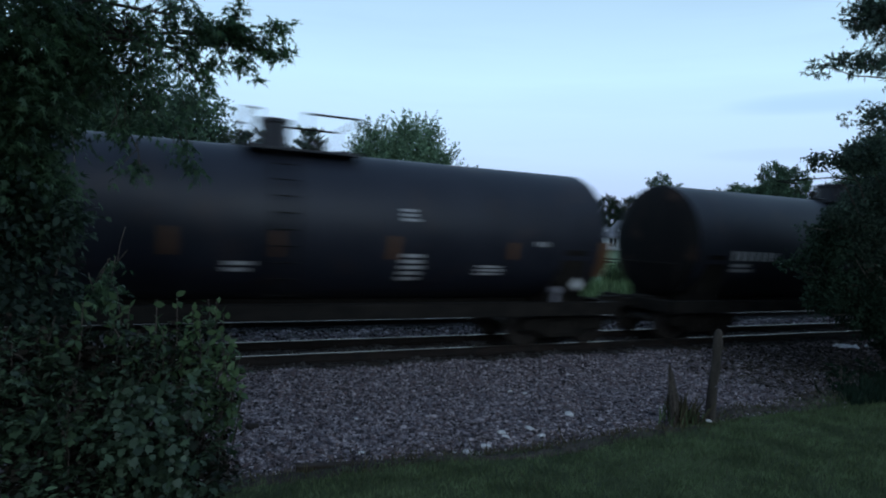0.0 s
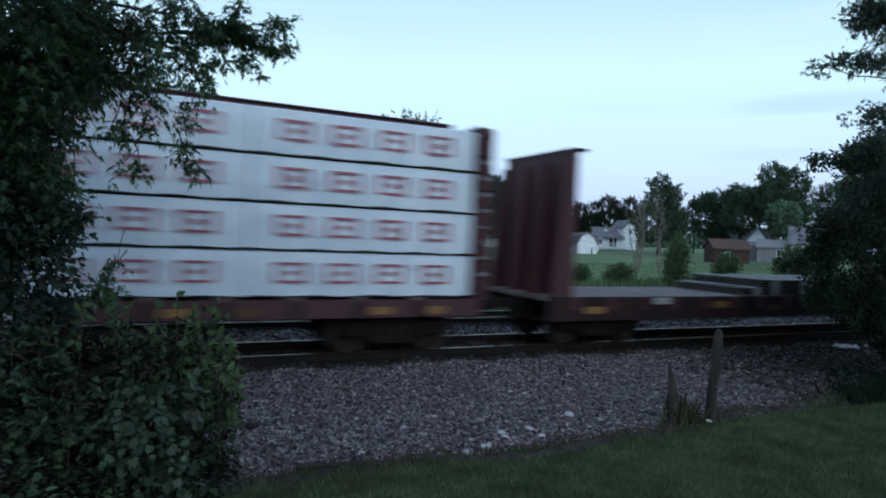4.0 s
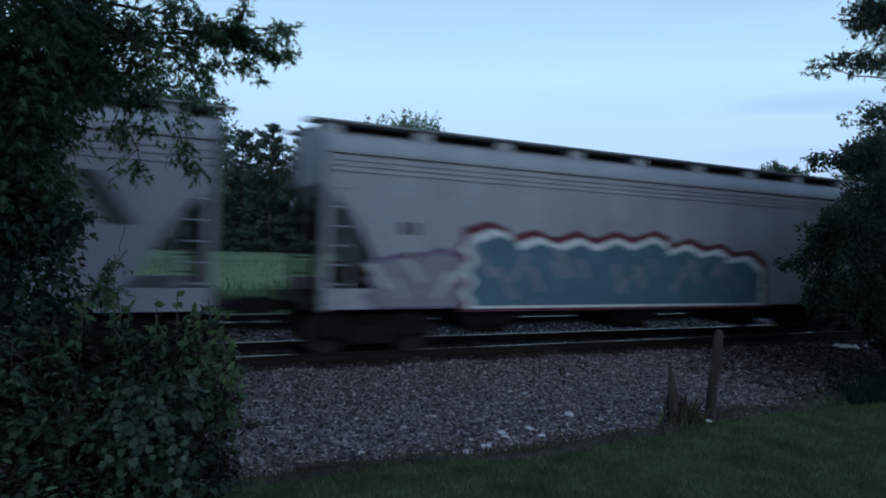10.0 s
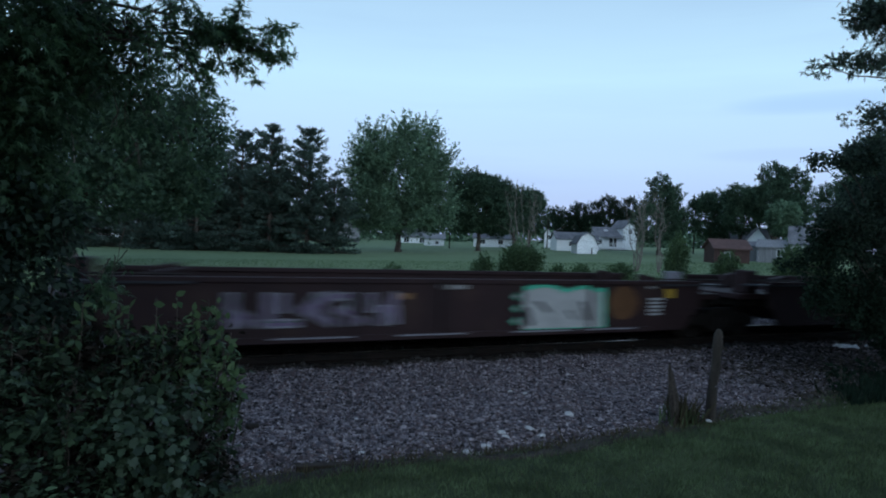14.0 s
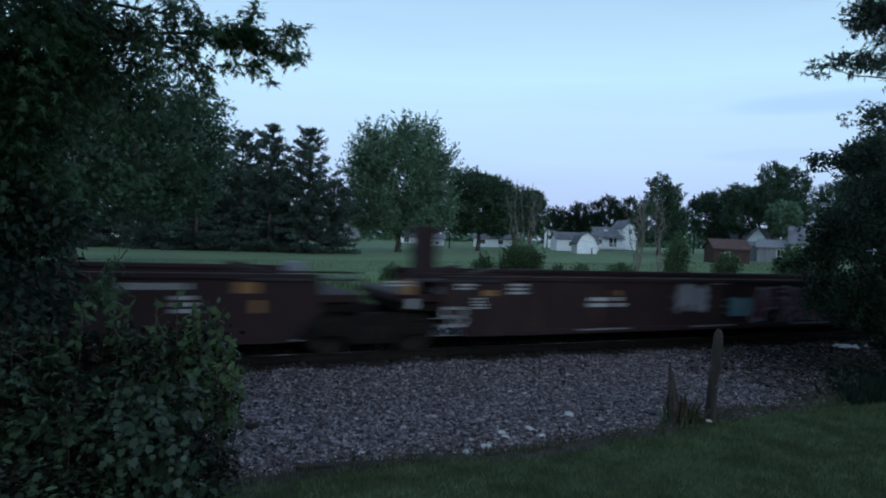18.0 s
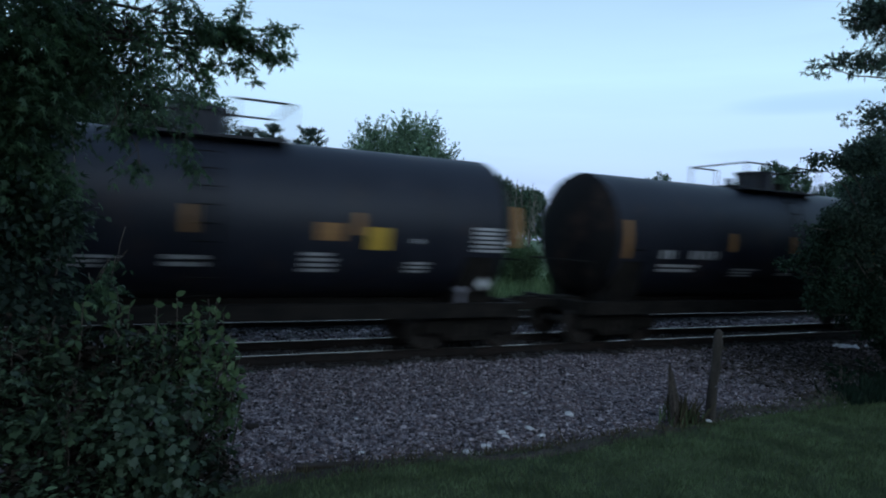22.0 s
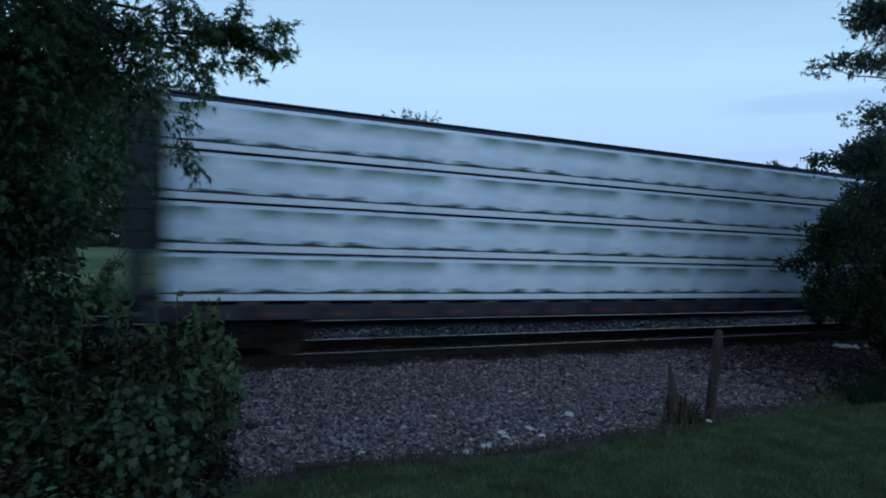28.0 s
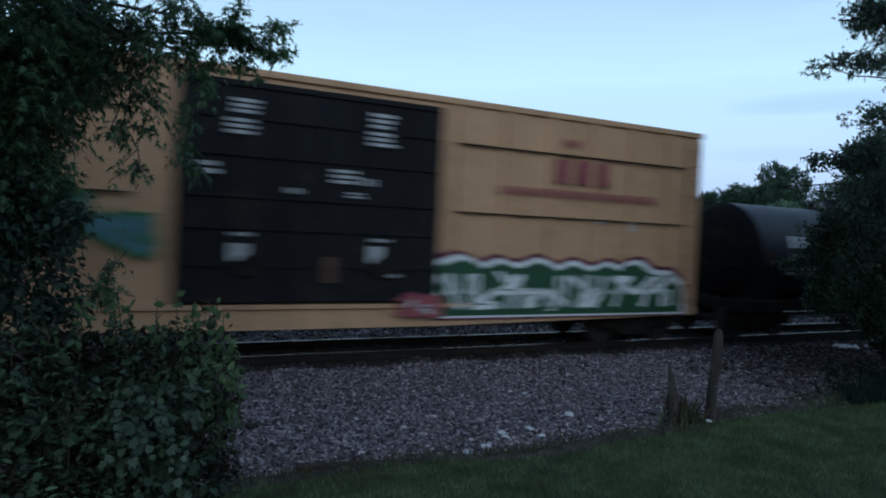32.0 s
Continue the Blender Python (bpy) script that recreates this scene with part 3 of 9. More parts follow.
# ---- trees and plants ----
MAPLE_SHAPE = np.array([(0, 0, 0), (0.12, 0.16, 0.02), (0.44, 0.1, -0.1), (0.16, 0.36, 0.03), (0.46, 0.74, -0.12), (0.11, 0.55, 0.04), (0, 1.15, -0.16), (-0.11, 0.55, 0.04), (-0.46, 0.74, -0.12), (-0.16, 0.36, 0.03), (-0.44, 0.1, -0.1), (-0.12, 0.16, 0.02)])
CUT_SHAPE = np.array([(0, 0, 0), (0.09, 0.15, 0.02), (0.4, 0.22, -0.12), (0.1, 0.34, 0.03), (0.38, 0.86, -0.14), (0.08, 0.55, 0.04), (0, 1.2, -0.2), (-0.08, 0.55, 0.04), (-0.38, 0.86, -0.14), (-0.1, 0.34, 0.03), (-0.4, 0.22, -0.12), (-0.09, 0.15, 0.02)])
VINE_SHAPE = np.array([(0, 0, 0), (0.3, -0.06, 0.0), (0.5, 0.22, -0.06), (0.36, 0.42, 0.03), (0.44, 0.7, -0.08), (0.2, 0.72, 0.03), (0, 1.0, -0.1), (-0.2, 0.72, 0.03), (-0.44, 0.7, -0.08), (-0.36, 0.42, 0.03), (-0.5, 0.22, -0.06), (-0.3, -0.06, 0.0)])
OVAL_SHAPE = np.array([(0, 0, 0), (0.22, 0.25, 0.04), (0.27, 0.55, 0.03), (0, 1.0, -0.1), (-0.27, 0.55, 0.03), (-0.22, 0.25, 0.04)])
CLUMP_SHAPE = np.array([(0, 0, 0), (0.42, 0.3, 0.08), (0.25, 0.85, -0.05), (-0.1, 1.0, 0.1), (-0.45, 0.45, -0.08)])
NEEDLE_SHAPE = np.array([(0, 0, 0), (0.13, 0.45, 0.05), (0.02, 1.0, -0.05), (-0.12, 0.55, 0.05)])
TUFT_SHAPE = np.array([(0, 0, 0), (0.2, 0.12, 0.05), (0.62, 0.5, -0.08), (0.2, 0.42, 0.06), (0.05, 1.1, -0.1), (-0.16, 0.4, 0.06), (-0.55, 0.62, -0.08), (-0.18, 0.14, 0.05)])
BLADE_SHAPE = np.array([(-0.04, 0, 0), (0.04, 0, 0), (0.03, 0.55, 0.08), (0, 1.0, 0.28)])


def leaf_mesh(name, at, along, size, shape, material, rng, flip=1.0):
    """Leaves at the points, growing along the given ways, turned at random about them."""
    n, k = len(at), len(shape)
    along = along / (np.linalg.norm(along, axis=1, keepdims=True) + 1e-9)
    side = np.cross(along, rng.normal(0, flip, (n, 3)) + np.array([0, 0, 1.0]))
    side /= np.linalg.norm(side, axis=1, keepdims=True) + 1e-9
    up = np.cross(side, along)
    s = np.asarray(size).reshape(-1, 1, 1)
    v = at[:, None] + s * (shape[None, :, 0:1] * side[:, None] + shape[None, :, 1:2] * along[:, None] + shape[None, :, 2:3] * up[:, None])
    return raw_mesh(name, v.reshape(-1, 3), np.arange(n * k), np.full(n, k), material)


def in_lobes(lobes, n, rng, shell=0.55):
    """Points in a union of ellipsoids (x, y, z, rx, ry, rz), more of them near the skin."""
    vol = np.array([l[3] * l[4] * l[5] for l in lobes]) ** 0.75
    pick = rng.choice(len(lobes), n, p=vol / vol.sum())
    d = rng.normal(0, 1, (n, 3))
    d /= np.linalg.norm(d, axis=1, keepdims=True)
    r = rng.uniform(shell, 1.0, (n, 1)) ** 0.6
    a = np.array(lobes)[pick]
    return a[:, :3] + d * r * a[:, 3:6], d


def limb_path(geo, p0, p1, r0, r1, rng, sag=0.12, n=5, steps=4):
    p0, p1 = np.array(p0, dtype=float), np.array(p1, dtype=float)
    ln = np.linalg.norm(p1 - p0)
    pts, rad = [], []
    for i in range(steps + 1):
        k = i / steps
        p = p0 + (p1 - p0) * k + rng.normal(0, 0.035 * ln, 3) * (0 < k < 1)
        p[2] += sag * ln * math.sin(math.pi * k) * 0.5
        pts.append(tuple(p))
        rad.append(r0 + (r1 - r0) * k)
    geo.path(pts, rad, n)


def leafy_tree(name, base, trunk_h, trunk_r, lobes, clumps, per, clump_r, leaf, shape, leaf_material, seed, label, category="tree", group="", limbs=26, fork=None, droop=0.3, shell=0.5, spray=0.6, plume=1.4, lift=0.7):
    """Tapered trunk, limbs to the lobes of the crown, and a crown of single leaves in clumps."""
    rng = np.random.default_rng(seed)
    tree = thing(name, label, category, pose(*base), group)
    top = fork or (0, 0, trunk_h)
    g = Geo()
    limb_path(g, (0, 0, -0.15), top, trunk_r, trunk_r * 0.7, rng, 0.0, 9, 5)
    g.path([(0, 0, -0.15), (0, 0, 0.1), (0, 0, 0.5)], [trunk_r * 1.7, trunk_r * 1.3, trunk_r * 0.95], 9)
    part("trunk", g, BARK, tree, smooth=True)
    pts, d = in_lobes(lobes, clumps, rng, shell)
    for i in range(min(len(lobes), 9)):
        g = Geo()
        c = np.array(lobes[i][:3])
        limb_path(g, np.array(top) * rng.uniform(0.75, 1.0), c, trunk_r * 0.5, trunk_r * 0.16, rng, 0.15, 6)
        near = pts[np.argsort(np.linalg.norm(pts - c, axis=1))[:max(3, limbs // len(lobes))]]
        for q in near:
            limb_path(g, c + rng.normal(0, 0.08, 3) * np.array(lobes[i][3:6]), q, trunk_r * 0.14, trunk_r * 0.03, rng, 0.1, 4, 3)
        part("limb", g, BARK, tree)
    # leaves stand along short plumes that point outwards and up
    axis = d * np.array([1, 1, 0.6]) + np.array([0, 0, lift]) + rng.normal(0, 0.3, d.shape)
    axis = np.repeat(axis / np.linalg.norm(axis, axis=1, keepdims=True), per, 0)
    reach = rng.uniform(-0.5, 1.0, (clumps * per, 1)) * np.repeat(rng.uniform(0.5, 1.3, (clumps, 1)), per, 0)
    at = np.repeat(pts, per, 0) + axis * reach * plume * clump_r + rng.normal(0, 1, (clumps * per, 3)) * clump_r * spray * (1.15 - 0.8 * np.maximum(reach, 0)) * np.array([1, 1, 0.75])
    way = axis * 0.8 + rng.normal(0, 0.65, (clumps * per, 3)) - np.array([0, 0, droop])
    crown = part("crown", leaf_mesh("crown", at, way, leaf * rng.uniform(0.65, 1.25, len(at)), shape, leaf_material, rng), None, tree)
    tagged(crown, kind="stuff")
    return tree


def pine_tree(base, h, r, seed, label):
    rng = np.random.default_rng(seed)
    tree = thing("pine_tree", label, "tree", pose(*base), "row of pines")
    part("trunk", Geo().path([(0, 0, -0.2), (0.1, 0, h * 0.35), (0, 0.1, h * 0.7), (0, 0, h * 0.98)], [0.3, 0.24, 0.14, 0.03], 8), BARK, tree)
    at, way = [], []
    g = Geo()
    z = 0.3
    while z < h * 0.99:
        k = z / h
        reach = r * (1.1 if k < 0.45 else 0.06 + 1.05 * max(0.0, (1.0 - k) / 0.55) ** 0.6) * rng.uniform(0.7, 1.15)
        for i in range(8 if k < 0.55 else 5):
            a = rng.uniform(0, 6.283)
            ln = reach * rng.uniform(0.45, 1.1)
            rise = ln * rng.uniform(0.15, 0.6) * min(1.0, max(-0.1, (k - 0.1) * 3))
            tip = np.array([ln * math.cos(a), ln * math.sin(a), z + rise])
            limb_path(g, (0, 0, z), tip, 0.05 + 0.04 * (1 - k), 0.015, rng, -0.12, 4, 3)
            n = int(7 + ln * 9)
            u = rng.uniform(0.2, 1.03, n)
            c = np.stack((tip[0] * u, tip[1] * u, z + rise * u ** 1.6), 1) + rng.normal(0, 0.15, (n, 3)) * np.array([1, 1, 0.55])
            at.append(np.repeat(c, 5, 0) + rng.normal(0, 0.07, (n * 5, 3)))
            way.append(rng.normal(0, 0.55, (n * 5, 3)) + np.array([math.cos(a) * 0.7, math.sin(a) * 0.7, 0.6]))
        z += 0.62 * rng.uniform(0.6, 1.4)
    tagged(part("branch_work", g, BARK, tree), kind="stuff")
    at, way = np.concatenate(at), np.concatenate(way)
    crown = part("crown", leaf_mesh("crown", at, way, rng.uniform(0.3, 0.6, len(at)), NEEDLE_SHAPE, PINE_NEEDLE, rng), None, tree)
    tagged(crown, kind="stuff")


def gz(x, y):
    return float(ground_z(x, y))


def build_far_trees():
    # big spreading tree across the tracks whose crown closes the view on one side
    leafy_tree("broadleaf_tree", (-4.6, 48.5, gz(-4.6, 48.5)), 4.2, 0.42,
               [(0, 0, 8, 5.5, 5.0, 3.8), (5.6, -1, 8.2, 3.5, 3.6, 3.3), (4.6, 0, 11.2, 3.2, 3.4, 2.4), (-6, 0, 7.6, 4.6, 4.6, 4), (-1, 0, 10.4, 4, 4, 1.8), (1.5, -2, 5.4, 4.6, 3.5, 2.2), (-5, -1, 4.6, 4, 3, 2.2), (6.2, 0, 5.6, 2.6, 3, 2.0), (8.0, 0, 10.4, 2.0, 2.4, 1.8), (7.6, 0, 7.8, 1.7, 2.2, 1.7)],
               2200, 24, 0.62, 0.3, TUFT_SHAPE, DEEP_LEAF, 21, "large dark green broadleaf tree with low spreading crown")
    for i, (x, y, h, r) in enumerate([(-14, 92, 14, 4.4), (-7, 94, 15.5, 4.4), (-1, 92, 14.5, 4.4), (4.5, 90, 13, 4.4), (8.2, 86, 12.6, 4.2), (10.8, 83.5, 15.3, 3.4), (14.0, 81.5, 16.4, 3.7), (18.4, 79.5, 15.6, 3.5), (1.5, 86, 12.2, 4.2), (21.7, 79.2, 9.6, 3.0), (12.4, 88.0, 11.5, 4.6), (16.4, 87.0, 11.0, 4.4), (5.6, 84.0, 9.6, 3.8)]):
        pine_tree((x, y, gz(x, y)), h, r * 1.1, 40 + i, "tall dark pine in a dense row behind the field")
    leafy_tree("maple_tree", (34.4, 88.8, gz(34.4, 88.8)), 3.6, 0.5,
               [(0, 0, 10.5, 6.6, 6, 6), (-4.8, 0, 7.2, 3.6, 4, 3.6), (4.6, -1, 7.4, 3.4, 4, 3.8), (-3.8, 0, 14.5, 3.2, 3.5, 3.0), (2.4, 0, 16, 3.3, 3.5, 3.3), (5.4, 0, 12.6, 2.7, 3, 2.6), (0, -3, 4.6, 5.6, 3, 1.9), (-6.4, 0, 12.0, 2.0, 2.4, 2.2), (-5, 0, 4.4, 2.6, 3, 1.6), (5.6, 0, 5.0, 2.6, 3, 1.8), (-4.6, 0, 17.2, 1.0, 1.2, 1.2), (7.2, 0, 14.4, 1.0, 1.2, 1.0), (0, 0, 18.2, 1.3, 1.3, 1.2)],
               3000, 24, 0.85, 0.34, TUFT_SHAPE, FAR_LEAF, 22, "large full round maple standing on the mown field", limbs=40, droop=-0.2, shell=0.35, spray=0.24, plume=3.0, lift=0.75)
    more = [(52.5, 97, 3.0, 0.42, [(0, 0, 8, 5.6, 5, 5), (-2.5, 0, 11, 3.4, 3.4, 2.8), (3.0, 0, 10, 3.2, 3.4, 3.0), (3.4, 0, 5, 3, 3, 2.4), (-3.4, 0, 5.4, 3, 3, 2.6)], 900, "dense dark broadleaf tree by the far houses"),
            (62, 101, 3.0, 0.4, [(0, 0, 7.4, 4.6, 4.5, 4.4), (2.4, 0, 9.4, 2.8, 3, 2.4), (-2.6, 0, 6, 3, 3, 3)], 300, "dense dark broadleaf tree by the far houses"),
            (73.3, 113, 3, 0.38, [(0, 0, 7, 3.6, 3.5, 4.4), (0.6, 0, 9.8, 2.2, 2.6, 2.0)], 260, "dark broadleaf tree behind the far lawn"),
            (99.7, 140, 3, 0.3, [(0, 0, 9.0, 2.0, 2, 1.6), (-1.5, 0, 6.2, 2.2, 2, 2.0), (1.8, 0, 5.4, 2.4, 2, 2.4)], 130, "dark lumpy tree behind the white houses"),
            (105.8, 140, 3, 0.3, [(0.4, 0, 10.4, 1.6, 2, 1.4), (-1.4, 0, 8.6, 1.5, 2, 1.2), (0, 0, 5.6, 3.4, 2.5, 2.6)], 160, "dark lumpy tree behind the white houses"),
            (109.8, 138, 3, 0.35, [(0, 0, 9.6, 2.6, 2.4, 2.4), (-1, 0, 5.6, 4.0, 3, 3.2)], 190, "dark rounded tree behind the white houses"),
            (114.0, 136, 3, 0.4, [(-0.8, 0, 11.6, 2.3, 2.4, 2.4), (1.8, 0, 10.4, 2.0, 2, 2.0), (0, 0, 6.2, 4.6, 3, 3.6)], 220, "dark rounded tree behind the white houses"),
            (119.0, 134, 3, 0.4, [(0, 0, 11.0, 2.8, 2.5, 2.6), (-2.4, 0, 9.6, 1.8, 2, 1.8), (0, 0, 6.0, 4.6, 3, 3.6)], 220, "dark rounded tree behind the white houses"),
            (81.5, 84, 3, 0.4, [(-0.6, 0, 12.2, 1.5, 1.6, 1.8), (0.2, 0, 9.2, 2.8, 2.8, 2.4), (2.8, 0, 10.8, 1.3, 1.4, 1.6), (-0.6, 0, 5.6, 4.6, 3.6, 3.4), (2.8, 0, 6.2, 2.4, 2.6, 3.2)], 420, "tall peaked green tree beside the white house"),
            (97.2, 87, 3, 0.4, [(0, 0, 7.0, 4.6, 4.2, 4.2), (1.0, 0, 10.0, 2.8, 2.8, 2.0), (-2.0, 0, 9.6, 2.0, 2.4, 1.6), (3.2, 0, 5.2, 2.6, 2.8, 3.2)], 380, "round dark green tree behind the red shed"),
            (97.6, 74, 3, 0.4, [(-0.4, 0, 13.4, 2.2, 2.4, 2.6), (-3.4, 0, 9.4, 3.0, 3, 2.6), (3.8, 0, 12.4, 2.8, 3, 3.2), (0.4, 0, 9.4, 4.8, 3.6, 3.8), (4.0, 0, 7.4, 3.0, 3, 3.2)], 560, "tall dark tree behind the house roofs"),
            (92.6, 76.6, 3, 0.4, [(-0.6, 0, 9.6, 2.4, 2.6, 2.6), (0.4, 0, 6.8, 3.2, 2.8, 2.8), (2.4, 0, 9.8, 2.2, 2.4, 2.4)], 300, "dark tree behind the house roofs"),
            (89.1, 66, 2, 0.25, [(0, 0, 6.3, 2.0, 2.0, 2.5)], 200, "small bushy light green tree beside the grey shed"),
            (124, 80, 3, 0.4, [(0, 0, 9, 6, 5, 6)], 300, "dark tree behind the house roofs"),
            (63.5, 36.4, 3.4, 0.4, [(-0.5, 0, 9.4, 3.6, 3.4, 3.4), (0.2, 0, 12.2, 2.2, 2.2, 1.5), (-2.6, 0, 11.2, 1.6, 1.6, 1.0), (-2, 0, 6, 2.6, 3, 3), (3, 0, 9, 4, 3, 4)], 520, "dark broadleaf tree rising behind the passing train")]
    for i, (x, y, th, tr, lobes, n, label) in enumerate(more):
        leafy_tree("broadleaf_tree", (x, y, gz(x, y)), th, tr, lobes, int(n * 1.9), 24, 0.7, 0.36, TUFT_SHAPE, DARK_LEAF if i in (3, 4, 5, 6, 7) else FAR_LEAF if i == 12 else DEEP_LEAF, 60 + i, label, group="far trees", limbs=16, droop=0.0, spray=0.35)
    # thin young trees on the far bank
    for i, (x, y, h, lean) in enumerate([(40.6, 44.6, 8.4, 0.1), (42.0, 43.2, 7.6, 0.1), (37.6, 60.0, 9.6, -0.2), (39.0, 60.4, 9.0, 0.3), (41.6, 45.4, 7.6, -0.3)]):
        rng = np.random.default_rng(90 + i)
        t = thing("young_tree", "thin half-bare young tree with fine pale branches", "tree", pose(x, y, gz(x, y)), "thin young trees")
        g, tips = Geo(), []
        for s in range(4):
            top = np.array([lean + rng.normal(0, 0.9), rng.normal(0, 0.6), h * rng.uniform(0.75, 1.0)])
            limb_path(g, (rng.normal(0, 0.12), 0, -0.1), top, 0.06, 0.012, rng, 0.0, 5, 5)
            for q in range(13):
                k = rng.uniform(0.3, 0.97)
                p = top * k
                tip = p + np.array([rng.normal(0, 0.7), rng.normal(0, 0.5), rng.uniform(0.3, 1.3)])
                limb_path(g, p, tip, 0.018, 0.006, rng, 0.0, 3, 2)
                tips.append(tip if k < 0.75 else p)
        part("trunk", g, PALE_TWIG, t)
        tips = np.array(tips)
        tips = tips[tips[:, 2] < 0.62 * h]
        at = np.repeat(tips, 4, 0) + rng.normal(0, 0.2, (len(tips) * 4, 3))
        tagged(part("crown", leaf_mesh("crown", at, rng.normal(0, 1, at.shape), rng.uniform(0.08, 0.16, len(at)), CLUMP_SHAPE, DEEP_LEAF, rng), None, t), kind="stuff")
    # shrubs along the far side of the tracks
    for i, (x, y, w, h) in enumerate([(17.2, 27.8, 0.85, 2.7), (15.7, 28.4, 0.6, 1.9), (18.0, 27.6, 0.8, 2.5), (20.0, 28.0, 0.5, 1.35), (21.6, 28.0, 0.6, 1.4), (24.4, 28.0, 0.9, 1.5), (26.6, 26.0, 0.7, 3.4), (27.5, 23.5, 0.8, 2.6), (31.9, 23.0, 1.0, 3.2), (34.5, 24.0, 1.6, 2.9), (11.2, 29.5, 0.5, 1.3)]):
        leafy_tree("shrub", (x, y, gz(x, y)), 0.4, 0.05, [(0, 0, h * 0.45, w, w * 0.8, h * 0.45), (w * 0.35, 0, h * 0.7, w * 0.5, w * 0.5, h * 0.24), (-w * 0.45, 0, h * 0.45, w * 0.6, w * 0.5, h * 0.36), (0, 0, h * 0.84, w * 0.3, w * 0.3, h * 0.13)],
                   int(150 + 130 * w * h), 14, 0.16, 0.1, TUFT_SHAPE, SHRUB_LEAF, 120 + i, "leafy green shrub growing beside the far track", "shrub", "shrubs beside the far track", limbs=14, droop=-0.4, shell=0.2, plume=1.8)


def blades(name, count, area, size, seed, material, label, keep=None, lean=0.35):
    rng = np.random.default_rng(seed)
    x0, x1, y0, y1 = area
    x, y = rng.uniform(x0, x1, count), rng.uniform(y0, y1, count)
    if keep is not None:
        ok = keep(x, y, rng)
        x, y = x[ok], y[ok]
    z = np.where((y > 6.3) & (y < 12), np.maximum(ground_z(x, y), ballast_z(x, y)), ground_z(x, y)) - 0.01
    way = np.stack((rng.normal(0, lean, len(x)), rng.normal(0, lean, len(x)), np.ones(len(x))), 1)
    s = rng.uniform(size[0], size[1], len(x)) * (1.0 + 0.22 * np.sin(x * 2.9 + 3 * np.sin(y * 3.3)) * np.sin(y * 4.1 + 2 * np.sin(x * 1.3)))
    me = leaf_mesh(name, np.stack((x, y, z), 1), way, s, BLADE_SHAPE, material, rng)
    return tagged(new(name, me), label, "grass", kind="stuff")


def build_grass():
    blades("lawn_grass", 200000, (0.2, 19, 2.6, 7.5), (0.035, 0.095), 31, GRASS, "short mown green lawn grass", lambda x, y, r: (y < lawn_edge(x) - 0.1 + r.normal(0, 0.2, len(x))) & (x < y * 2.6 + 1), lean=0.6)
    blades("lawn_straw", 15000, (0.2, 17, 2.6, 7.2), (0.03, 0.07), 35, DRY_WEED, "dry bits of straw in the lawn", lean=1.2)
    blades("edge_weeds", 16000, (0.3, 12, 6.2, 7.6), (0.04, 0.15), 32, DRY_WEED, "dry weeds along the edge of the ballast", lambda x, y, r: np.abs(y - lawn_edge(x) - 0.05) < r.exponential(0.15, len(x)), lean=0.7)
    # leaves painting in dirt and shade, plus low growth, thicken towards the dark tree
    rng = np.random.default_rng(36)
    far = 5.2 * np.sqrt(rng.uniform(0, 1, 30000))
    turn = rng.uniform(0, 6.283, len(far))
    x, y = 15.6 + far * np.cos(turn), 8.4 + far * np.sin(turn)
    ok = (y > 6.9) & (y < 11.6) & (rng.uniform(0, 1, len(x)) < np.clip(1.25 - far / 4.6, 0, 1))
    x, y = x[ok], y[ok]
    at = np.stack((x, y, np.maximum(ballast_z(x, y), ground_z(x, y)) + rng.uniform(0.02, 0.06, len(x))), 1)
    way = rng.normal(0, 1, (len(x), 3)) * np.array([1, 1, 0.25])
    tagged(new("dirt_shade_leaves", leaf_mesh("dirt_shade_leaves", at, way, rng.uniform(0.05, 0.11, len(x)), OVAL_SHAPE * np.array([1.3, 1, 1]), DIRT_SHADE_LEAF, rng, 0.3)), "dark leaves standing in for dirt and tree shade on the ballast", "leaves", kind="stuff")
    blades("edge_weeds", 9000, (11.2, 19, 6.7, 8.4), (0.1, 0.34), 37, DARK_LEAF, "low dark weeds below the tree", lambda x, y, r: (y < 7.0 + (x - 11.2) * 0.35 + r.normal(0, 0.2, len(x))), lean=0.5)
    blades("bank_weeds", 80000, (-14, 60, 21.3, 28.5), (0.3, 0.95), 33, WEED, "tall uncut grass on the bank beyond the tracks", lambda x, y, r: r.uniform(0, 1, len(x)) < 0.5 + 0.5 * np.sin(x * 0.7 + y))
    blades("field_tufts", 60000, (-25, 80, 27, 60), (0.10, 0.24), 34, WEED, "green field grass")


def leaf_cloud(lobes, n, spread, leaf, shape, material, seed, droop, shell=0.05, per=9):
    """A mesh of leaves in small sprays inside the lobes."""
    rng = np.random.default_rng(seed)
    pts, d = in_lobes(lobes, max(1, n // per), rng, shell)
    at = np.repeat(pts, per, 0) + rng.normal(0, spread, (len(pts) * per, 3))
    way = np.repeat(d + rng.normal(0, 0.5, d.shape), per, 0) + rng.normal(0, 0.75, at.shape) - np.array([0, 0, droop])
    return leaf_mesh("leaves", at, way, leaf * rng.uniform(0.6, 1.25, len(at)), shape, material, rng), pts


